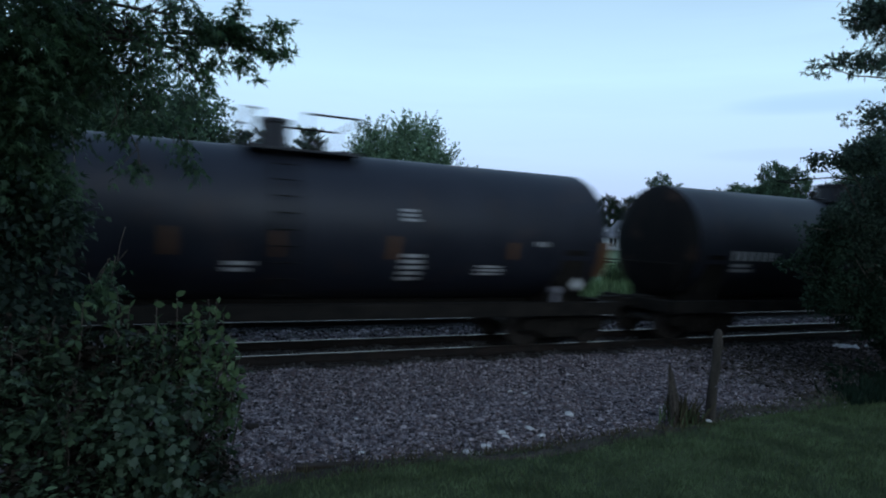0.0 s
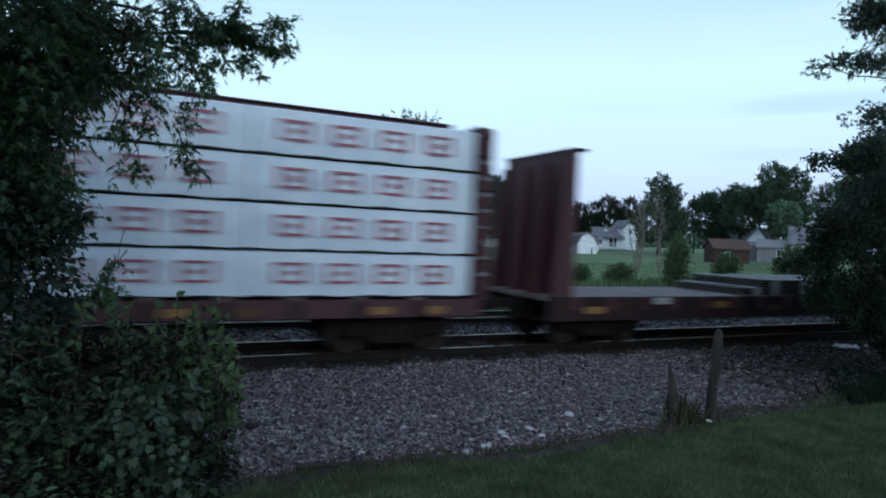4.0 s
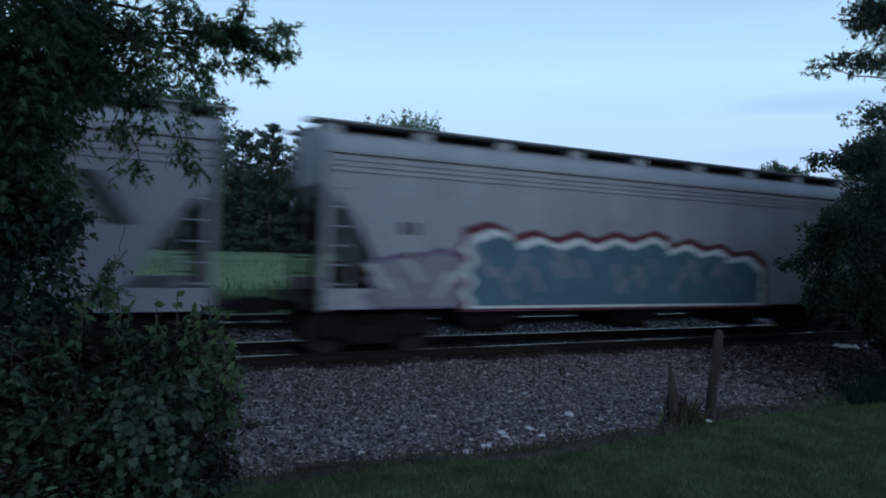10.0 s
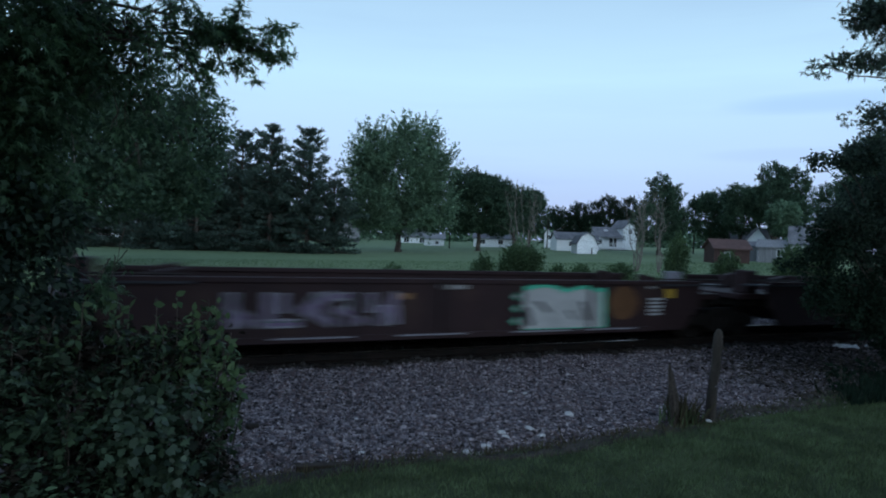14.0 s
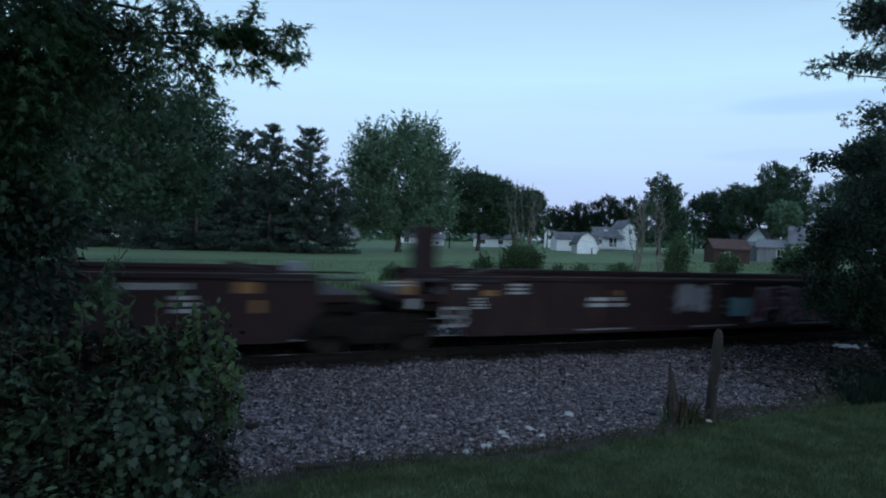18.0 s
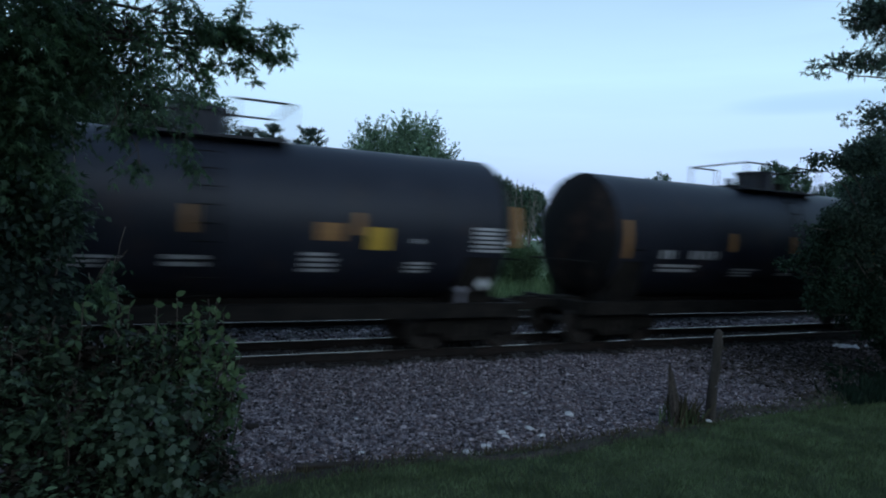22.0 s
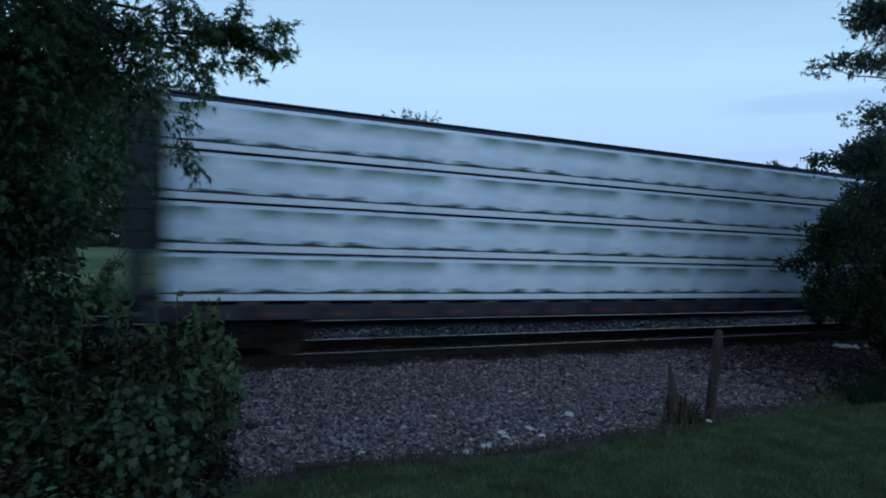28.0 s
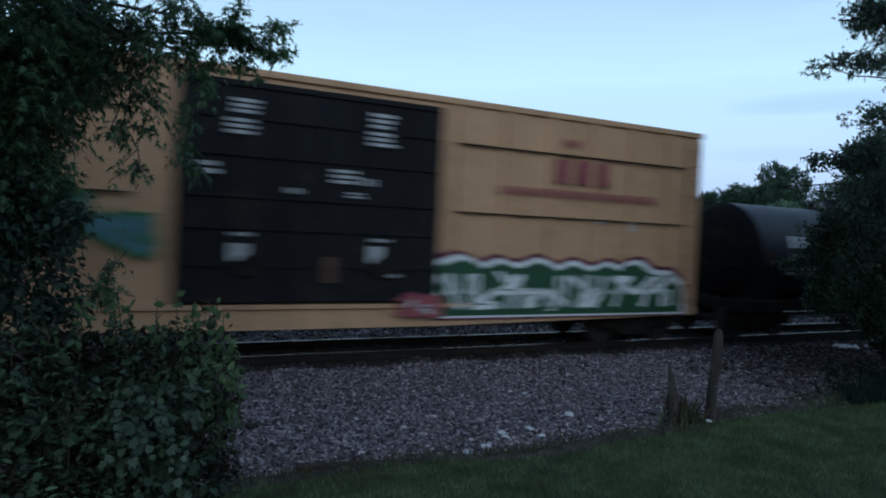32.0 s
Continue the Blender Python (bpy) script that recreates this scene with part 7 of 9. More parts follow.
# ---- tank cars ----
def tank_car(label, front, back, r, zc, marks, coat, seed, dome=0.0, dome_r=0.5, dome_h=0.45, rails=3.0, deck=0.0, rail_h=0.6, band=True, inset=2.2, double=False):
    car, half, mid = car_base("tank_car", label, front, back, inset)
    hx = half - 1.05
    n = 36
    ring = lambda x, k: [(x, k * r * math.cos(6.28318 * j / n), zc + k * r * math.sin(6.28318 * j / n)) for j in range(n)]
    prof = [(0.0, 0.05), (0.03, 0.35), (0.09, 0.62), (0.19, 0.83), (0.31, 0.95), (0.46, 1.0)]
    rings = [ring(-hx + d, k) for d, k in prof] + [ring(-hx / 3, 1), ring(hx / 3, 1)] + [ring(hx - d, k) for d, k in reversed(prof)]
    part("tank_shell", Geo().loft(rings[5:9], caps=False), coat, car, smooth=True)
    # heads are darker and more matte than the shell
    part("tank_head", Geo().loft(rings[:6]), HEADDARK, car, smooth=True)
    part("tank_head", Geo().loft(rings[8:]), HEADDARK, car, smooth=True)
    if band:
        for x in (-hx * 0.34, hx * 0.3):
            g = Geo().loft([[(x + dx, k * (r + 0.006) * math.cos(6.28318 * j / n), zc + k * (r + 0.006) * math.sin(6.28318 * j / n)) for j in range(n)] for dx, k in ((-0.04, 1), (0.04, 1))], caps=False)
            part("seam_band", g, coat, car, smooth=True)
    for s in (-1, 1):
        g = Geo().box(s * (half - 0.9) - 0.1, s * (half - 0.9) + 0.1, -1.3, 1.3, 0.72, 1.02).box(min(s * (half - 0.9), s * (half - 4.2)), max(s * (half - 0.9), s * (half - 4.2)), -0.3, 0.3, 0.75, 1.05)
        part("stub_sill", g, IRON, car, bevel=0.012)
        g = Geo().loft([[(s * (half - inset) + a, b, 0.95) for a, b in ((-0.45, -1.1), (0.45, -1.1), (0.45, 1.1), (-0.45, 1.1))], [(s * (half - inset) + a, b, zc - 0.3) for a, b in ((-0.3, -r + 0.03), (0.3, -r + 0.03), (0.3, r - 0.03), (-0.3, r - 0.03))]])
        part("saddle", g, IRON, car)
        g = Geo().rod((s * (half - 0.95), -1.3, 1.0), (s * (half - 0.95), -1.3, 1.95), 0.02, n=5).rod((s * (half - 0.95), -1.3, 1.95), (s * (half - 0.95), 1.3, 1.95), 0.02, n=5).rod((s * (half - 0.95), 1.3, 1.0), (s * (half - 0.95), 1.3, 1.95), 0.02, n=5).rod((s * (half - 0.95), -1.35, 1.0), (s * (half - 3.6), -1.35, 1.0), 0.02, n=5)
        part("end_handrail", g, IRON, car)
    part("running_board", Geo().prism([(-1.42, 0.74), (-1.39, 0.74), (-1.39, 1.0), (-1.18, 1.0), (-1.18, 1.03), (-1.42, 1.03)], -half + 0.9, half - 0.9), IRON, car)
    top = zc + r
    part("manway", Geo().rod((dome, 0, top - 0.15), (dome, 0, top + dome_h), dome_r, n=20).rod((dome, 0, top + dome_h), (dome, 0, top + dome_h + 0.07), dome_r + 0.05, n=20), coat, car, smooth=True)
    part("valve", Geo().rod((dome + 0.85, -0.15, top - 0.1), (dome + 0.85, -0.15, top + 0.22), 0.13, n=10), IRON, car, smooth=True)
    part("vent", Geo().rod((dome - 0.8, 0.2, top - 0.1), (dome - 0.8, 0.2, top + 0.28), 0.09, n=10), IRON, car, smooth=True)
    g, a, b = Geo(), dome + deck - rails / 2, dome + deck + rails / 2
    for y0, y1 in ((-0.95, -0.5), (0.5, 0.95)):
        g.box(a, b, y0, y1, top - 0.12, top - 0.07)
    g.box(a, a + 0.4, -0.5, 0.5, top - 0.02, top + 0.02).box(b - 0.4, b, -0.5, 0.5, top - 0.02, top + 0.02)
    part("walkway", g, ROOFDARK, car, bevel=0.006)
    for y in (-0.95, 0.95):
        for s, e in ((a, dome - 0.45), (dome + 0.45, b)):
            g = Geo()
            for z in ((rail_h, rail_h * 0.55) if double else (rail_h,)):
                g.rod((s, y, top + z), (e, y, top + z), 0.024, n=5)
            for x in (s, e):
                g.rod((x, y, top - 0.1), (x, y, top + rail_h), 0.022, n=5)
            part("railing", g, IRON, car)
    for x in (a, b):
        g = Geo()
        for z in ((rail_h, rail_h * 0.55) if double else (rail_h,)):
            g.rod((x, -0.95, top + z), (x, 0.95, top + z), 0.022, n=5)
        part("railing", g, IRON, car)
    for y in (-1, 1):
        g = Geo()
        for dx in (-0.2, 0.2):
            g.path([(dome + dx, y * 1.34, 1.0), (dome + dx, y * (r + 0.1), zc), (dome + dx, y * (r * 0.8 + 0.08), zc + r * 0.66), (dome + dx, y * 0.95, top - 0.1)], [0.02] * 4, 5)
        for k in range(9):
            z = 1.2 + k * (top - 1.3) / 9
            yy = y * (max(0.9, math.sqrt(max(0.01, r * r - max(0, z - zc) ** 2)) + 0.1) if z > zc else 1.34 + (r + 0.1 - 1.34) * (z - 1) / (zc - 1))
            g.rod((dome - 0.2, yy, z), (dome + 0.2, yy, z), 0.013, n=4)
        part("ladder", g, IRON, car)
    part("center_sill", Geo().box(-half + 4.1, half - 4.1, -0.28, 0.28, 0.74, 1.1), IRON, car, bevel=0.012)
    part("bottom_outlet", Geo().rod((dome, 0, zc - r + 0.05), (dome, 0, zc - r - 0.3), 0.16, n=10), IRON, car)
    part("brake_cylinder", Geo().rod((-hx * 0.5, -0.5, 0.82), (-hx * 0.5 + 0.8, -0.5, 0.82), 0.16, n=10), IRON, car, smooth=True)
    mark(car, marks, round_face(r, zc), seed)
    # diamond placard in its holder at the end
    px = half - inset + 0.1
    part("placard_holder", Geo().box(px - 0.18, px + 0.18, -1.36, -1.335, 1.26, 1.62), IRON, car)
    g = Geo().add([(px, -1.362, 1.28), (px + 0.16, -1.362, 1.44), (px, -1.362, 1.6), (px - 0.16, -1.362, 1.44)], [(0, 1, 2, 3)])
    part("placard", g, INK["bone"], car, "white diamond placard")
    part("air_valve", Geo().rod((px - 0.45, -1.3, 1.3), (px - 0.45, -1.1, 1.3), 0.08, n=10).box(px - 0.49, px - 0.41, -1.25, -1.15, 1.02, 1.3), INK["ash"], car)
    return car


# ---- covered hoppers ----
def hopper_car(label, front, back, coat, marks, seed, bulge=0.0, lines=(), roof_top=4.55, cut=1.7, chutes=3, trough=True, edge=2.7, sill_low=0.95, arch=False):
    car, half, mid = car_base("hopper_car", label, front, back, 2.15)
    hx = half - 0.95
    def ring(x, zb, k=1.0):
        pts = [(-1.5 + 0.25 * bulge, zb)]
        for i in range(1, 6):
            z = zb + (3.9 - zb) * i / 6
            pts.append((-1.5 - bulge * 0.14 * math.sin(math.pi * min(1, max(0, (z - 1.2) / 2.7))) + 0.25 * bulge * max(0, 1 - (z - 1.2) / 0.9), z))
        pts += [(-1.5, 3.92), (-1.47, 4.05), (-1.3, 4.2), (-0.7, roof_top - 0.08), (0, roof_top)]
        return [(x, y, z) for y, z in pts] + [(x, -y, z) for y, z in reversed(pts[:-1])]
    rings = [ring(-hx, edge), ring(-hx + cut * 0.35, edge - 0.62), ring(-hx + cut * 0.75, 1.42), ring(-hx + cut, 1.22), ring(0, 1.22), ring(hx - cut, 1.22), ring(hx - cut * 0.75, 1.42), ring(hx - cut * 0.35, edge - 0.62), ring(hx, edge)]
    if arch:
        steps = ((0.0, edge), (0.45, edge - 0.06), (0.75, edge - 0.4), (0.9, edge - 0.85), (1.0, 1.22))
        rings = [ring(-hx + cut * a, b) for a, b in steps] + [ring(0, 1.22)] + [ring(hx - cut * a, b) for a, b in reversed(steps)]
    part("body", Geo().loft(rings), coat, car, smooth=True)
    for s in (-1, 1):
        part("side_sill", Geo().box(-hx, hx, s * 1.5 - 0.04, s * 1.5 + 0.04, sill_low, 1.34), coat, car, bevel=0.008)
        part("roof_rim", Geo().box(-hx, hx, s * 1.5 - 0.05, s * 1.5 + 0.05, 3.86, 3.94), coat, car, bevel=0.01)
        for z in lines:
            part("side_rib", Geo().box(-hx + 0.05, hx - 0.05, s * 1.505 - 0.018 - bulge * 0.05, s * 1.505 + 0.018 + bulge * 0.05, z - 0.018, z + 0.018), coat, car)
    for s in (-1, 1):
        x = s * (hx - 0.06)
        for y in (-1.44, 1.44):
            part("end_post", Geo().box(x - 0.06, x + 0.06, y - 0.06, y + 0.06, 0.9, edge + 0.1), coat if y < 0 and sill_low < 1 else IRON, car, bevel=0.01)
            ladder(car, s * (hx - 0.32), y * 1.045, 1.3, edge + 0.1 if y < 0 else 3.9, coat if y < 0 and sill_low < 1 else IRON)
        part("end_platform", Geo().box(min(s * (half - 0.6), s * (half - 2.9)), max(s * (half - 0.6), s * (half - 2.9)), -1.45, 1.45, 0.95, 1.06), IRON, car, bevel=0.01)
        part("end_brace", Geo().path([(s * (hx - 0.1), 0, 1.05), (s * (hx - 0.3), 0, edge)], [0.11, 0.11], 6), IRON, car)
        ladder(car, s * (hx + 0.03), 0.95, 1.1, 4.1, IRON, along_y=True)
    part("brake_wheel", Geo().rod((-hx - 0.16, -0.5, 2.55), (-hx - 0.12, -0.5, 2.55), 0.27, n=16), IRON, car)
    part("air_reservoir", Geo().rod((-hx + 0.7, -0.9, 1.55), (-hx + 0.7, 0.3, 1.55), 0.24, n=12), IRON, car, smooth=True)
    part("center_sill", Geo().box(-half + 0.8, half - 0.8, -0.28, 0.28, 0.72, 1.02), IRON, car)
    span = (2 * hx - 2 * cut - 0.4) / chutes
    for i in range(chutes):
        cx = -hx + cut + 0.2 + span * (i + 0.5)
        g = Geo().loft([[(cx + a * span * 0.46, b * 1.38, 1.24) for a, b in ((-1, -1), (1, -1), (1, 1), (-1, 1))], [(cx + a * 0.42, b * 0.75, 0.5) for a, b in ((-1, -1), (1, -1), (1, 1), (-1, 1))]])
        part("hopper_chute", g, CHUTE, car)
        part("outlet_gate", Geo().box(cx - 0.5, cx + 0.5, -0.8, 0.8, 0.34, 0.5).rod((cx, -1.3, 0.42), (cx, -0.8, 0.42), 0.05, n=6), IRON, car, bevel=0.01)
    # roof: walkway, hatches and their covers
    for s in (-1, 1):
        part("roof_walkway", Geo().box(-hx - 0.25, hx + 0.25, s * 0.95 - 0.27, s * 0.95 + 0.27, roof_top - 0.02, roof_top + 0.02), GRATE, car)
        bracket = mesh_of("walkway_bracket", Geo().box(0, 0.34, s * 0.95 - 0.2, s * 0.95 + 0.2, roof_top - 0.3, roof_top - 0.02), coat)
        for i in range(int(2 * hx / 1.9) + 1):
            part("walkway_bracket", bracket, None, car).matrix_basis = pose(-hx + 1.9 * i, 0, 0)
    # coaming closes the walkway gap; its dark colour, save with arch, paints in shade
    part("hatch_coaming", Geo().prism([(-0.8, roof_top - 0.2), (-0.72, roof_top + 0.04), (0.72, roof_top + 0.04), (0.8, roof_top - 0.2)], -hx + 0.1, hx - 0.1), coat if arch else ROOFDARK, car)
    if trough:
        k, step = -hx + 0.5, (2 * hx - 1.0) / 10
        for i in range(10):
            part("hatch_cover", Geo().prism([(-0.42, roof_top - 0.05), (-0.36, roof_top + 0.1), (0, roof_top + 0.15), (0.36, roof_top + 0.1), (0.42, roof_top - 0.05)], k + 0.08, k + step - 0.08), coat, car, bevel=0.01)
            k += step
    mark(car, [m for m in marks if m[2] > 1.3], flat_face(-1.512 - bulge * 0.16), seed)
    mark(car, [m for m in marks if m[2] <= 1.3], flat_face(-1.546), seed)
    return car


# ---- centre-beam flat cars and their loads ----
def centre_beam_car(label, front, back, coat, seed, deck_coat=DECK, heavy=False, chord=None, sill=None, low=0.0):
    car, half, mid = car_base("center_beam_car", label, front, back, 2.6)
    hx = half - 0.9
    part("deck", Geo().box(-hx, hx, -1.38, 1.38, 1.02 - low, 1.1 - low), deck_coat, car)
    rng = random.Random(seed)
    for s in (-1, 1):
        part("side_sill", Geo().prism([(s * 1.38, 0.78), (s * 1.46, 0.78), (s * 1.46, 1.12 - low), (s * 1.38, 1.12 - low)], -hx, hx), sill or coat, car)
    k = -hx + 0.6
    while k < hx - 0.4:
        part("deck_riser", Geo().prism([(-1.36, 1.1 - low), (1.36, 1.1 - low), (1.36, 1.17 - low), (0, 1.13 - low), (-1.36, 1.17 - low)], k - 0.09, k + 0.09), deck_coat, car)
        part("stake_pocket", Geo().box(k - 0.1, k + 0.1, -1.52, -1.46, 0.8, 1.1 - low), BROWN, car, bevel=0.01)
        if rng.random() < 0.75:
            ink = rng.choice(["f", "r", "r", "b"] if seed > 111 else ["f", "w", "r", "b", "y", "ash"] if seed > 109 else ["o", "w", "f", "o"])
            g = Geo()
            flat_face(-1.465)(g, k + 0.2, k + rng.uniform(0.45, 0.8), 0.84, 0.99 - low)
            part(NAMES.get(ink, "scuff"), g, INK[ink], car)
        k += 1.22
    part("center_sill", Geo().prism([(-0.35, 1.02), (0.35, 1.02), (0.3, 0.62), (-0.3, 0.62)], -hx, hx), IRON, car)
    part("top_chord", Geo().prism([(-0.4, 4.68), (-0.4, 4.77), (-0.36, 4.81), (0.36, 4.81), (0.4, 4.77), (0.4, 4.68), (0.3, 4.61), (-0.3, 4.61)], -hx + 0.3, hx - 0.3), chord or coat, car)
    part("chord_cap", Geo().box(-hx + 0.3, hx - 0.3, -0.45, 0.45, 4.812, 4.835), coat, car)
    bays = 18
    step = 2 * (hx - 0.5) / bays
    for i in range(1, bays):
        x = -hx + 0.5 + i * step
        w = 0.1 if heavy else 0.062
        y = 0.12 if heavy else 0.07
        if heavy:
            x += 0.3
            if i % 2 == 0:
                part("thin_post", Geo().prism([(-0.08, 1.1), (0.08, 1.1), (0.08, 4.61), (-0.08, 4.61)], x - 0.045, x + 0.045), BROWN, car)
                continue
        part("post", Geo().prism([(-y, 1.1 - low), (y, 1.1 - low), (y, 4.61), (-y, 4.61)], x - w, x + w), RUSTTAN if heavy else coat, car, bevel=0.01)
        if i % 2 == 0 or heavy:
            wide, deep = (0.26, 0.49) if heavy else (0.15, 0.3)
            part("gusset", Geo().plate([(x - wide, 4.61), (x + wide, 4.61), (x + 0.1, 4.61 - deep), (x - 0.1, 4.61 - deep)], -y - 0.02, y + 0.02), coat, car)
    for j in range(-1 if heavy else 0, bays // 2):
        x0, x1 = -hx + 0.5 + 2 * j * step, -hx + 0.5 + 2 * (j + 1) * step
        if heavy:
            x0, x1 = max(x0 + step + 0.3, -hx + 0.4), min(x1 + step + 0.3, hx - 0.4)
        a, b = ((x0, 1.2), (x1, 4.2)) if x0 + x1 < 0 else ((x0, 4.2), (x1, 1.2))
        if abs(x0 + x1) < 0.1 and not heavy:
            pairs = [((x0, 1.2), (x1, 4.2)), ((x0, 4.2), (x1, 1.2))]
        else:
            pairs = [(a, b)]
        for p, q in pairs:
            t = 0.09 if heavy else 0.07
            if not heavy:
                low, high = (p, q) if p[1] < q[1] else (q, p)
                mid_x = (low[0] + high[0]) / 2
                p, q = (mid_x, 2.7), high
            part("brace", Geo().plate([(p[0] - t, p[1]), (p[0] + t, p[1]), (q[0] + t, q[1]), (q[0] - t, q[1])], -0.06, 0.06), coat, car)
    for s in (-1, 1):
        x = s * (hx - (0.25 if heavy else 0.1))
        # unless heavy, brown plate and shelves carry the shade among the ribs as paint
        bulk = part("bulkhead", Geo().prism([(-1.42, 1.1), (1.42, 1.1), (1.42, 4.6), (1.3, 4.7), (-1.3, 4.7), (-1.42, 4.6)], x - 0.16, x + 0.02) if s < 0 else Geo().prism([(-1.42, 1.1), (1.42, 1.1), (1.42, 4.6), (1.3, 4.7), (-1.3, 4.7), (-1.42, 4.6)], x - 0.02, x + 0.16), RUSTTAN if heavy else BROWN, car)
        for z in (1.2, 1.75, 2.3, 2.85, 3.4, 3.95, 4.5):
            part("bulkhead_shelf", Geo().box(min(x + s * 0.16, x + s * 0.26), max(x + s * 0.16, x + s * 0.26), -1.36, 1.36, z, z + 0.1), coat if heavy else BROWN, bulk)
        for y in (-1.36, 1.36):
            part("bulkhead_post", Geo().box(x - (0.022 if s > 0 else 0.27), x + (0.27 if s > 0 else 0.022), y - 0.07, y + 0.07, 1.1, 4.66), coat, bulk, bevel=0.015)
        if seed in (3, 110) and s > 0:
            for z0, count, y0 in ((3.3, 6, -1.2), (2.42, 8, -1.2), (1.8, 5, -1.2)):
                for q in range(count):
                    g, zz, yy = Geo(), z0 + q * 0.115, -0.25 - 0.12 * rng.random()
                    xs = x - s * 0.026
                    g.add([(xs, y0, zz), (xs, yy, zz), (xs, yy, zz + 0.06), (xs, y0, zz + 0.06)], [(0, 1, 2, 3)])
                    part("lettering", g, INK["w"], car)
            for zz, wd in ((4.42, 0.6), (4.28, 0.5), (3.98, 0.5), (3.1, 0.3), (2.86, 0.7), (2.74, 0.7), (2.58, 0.7), (2.46, 0.55), (2.0, 0.45), (1.88, 0.45), (1.5, 0.7)):
                g = Geo()
                flat_face(-1.435)(g, x, x + wd * 0.36, zz, zz + 0.055)
                part("stencil", g, INK["w"], car)
        for z in range(8 if seed == 6 else 0):
            g = Geo()
            flat_face(-1.435)(g, x + s * 0.13 - 0.12, x + s * 0.13 + 0.12, 1.6 + z * 0.33, 1.68 + z * 0.33)
            part("stencil", g, INK["w" if seed == 3 else "ash"], car)
        ladder(car, s * (hx - 0.05), -1.46, 1.1, 4.6, coat)
    return car, mid, hx


def wrap_mesh(name, ln, dep, h, material, seed, hem, base=0.0):
    """Sheet wrapped over a bundle: uneven faces and a scalloped or straight lower hem at the height base."""
    rng = np.random.default_rng(seed)
    n, f = 64, rng.uniform(0, 6.283, 6)
    rings = []
    for i in range(n + 1):
        x = -ln / 2 + ln * i / n
        sag = base + hem * (0.5 + 0.5 * math.sin(x * 5.7 + f[0] + 0.5 * math.sin(x * 1.7 + f[1]))) + rng.normal(0, 0.004)
        # slack folds that run slantwise down the sheet
        fold = lambda z: 0.016 * math.sin(x * 4.1 + z * 7 + f[2]) * math.sin(x * 1.3 + f[3]) + 0.01 * math.sin(x * 9 - z * 11 + f[4]) + rng.normal(0, 0.004)
        near = [(x, -dep / 2 - 0.016 - fold(h * k), h * k) for k in (0.34, 0.48, 0.62, 0.78)]
        rings.append([(x, -dep / 2 - 0.006 + 0.4 * fold(0), 0.008 + sag)] + near + [(x, -dep / 2 + rng.normal(0, 0.004), h - 0.03), (x, -dep / 2 + 0.05, h + rng.normal(0, 0.004)),
                      (x, dep / 2 - 0.05, h), (x, dep / 2, h - 0.03), (x, dep / 2 + 0.01, h * 0.5), (x, dep / 2, 0.03 + sag)])
    return mesh_of(name, Geo().loft(rings, caps=True, closed=False), material, smooth=True)


CORE = {}


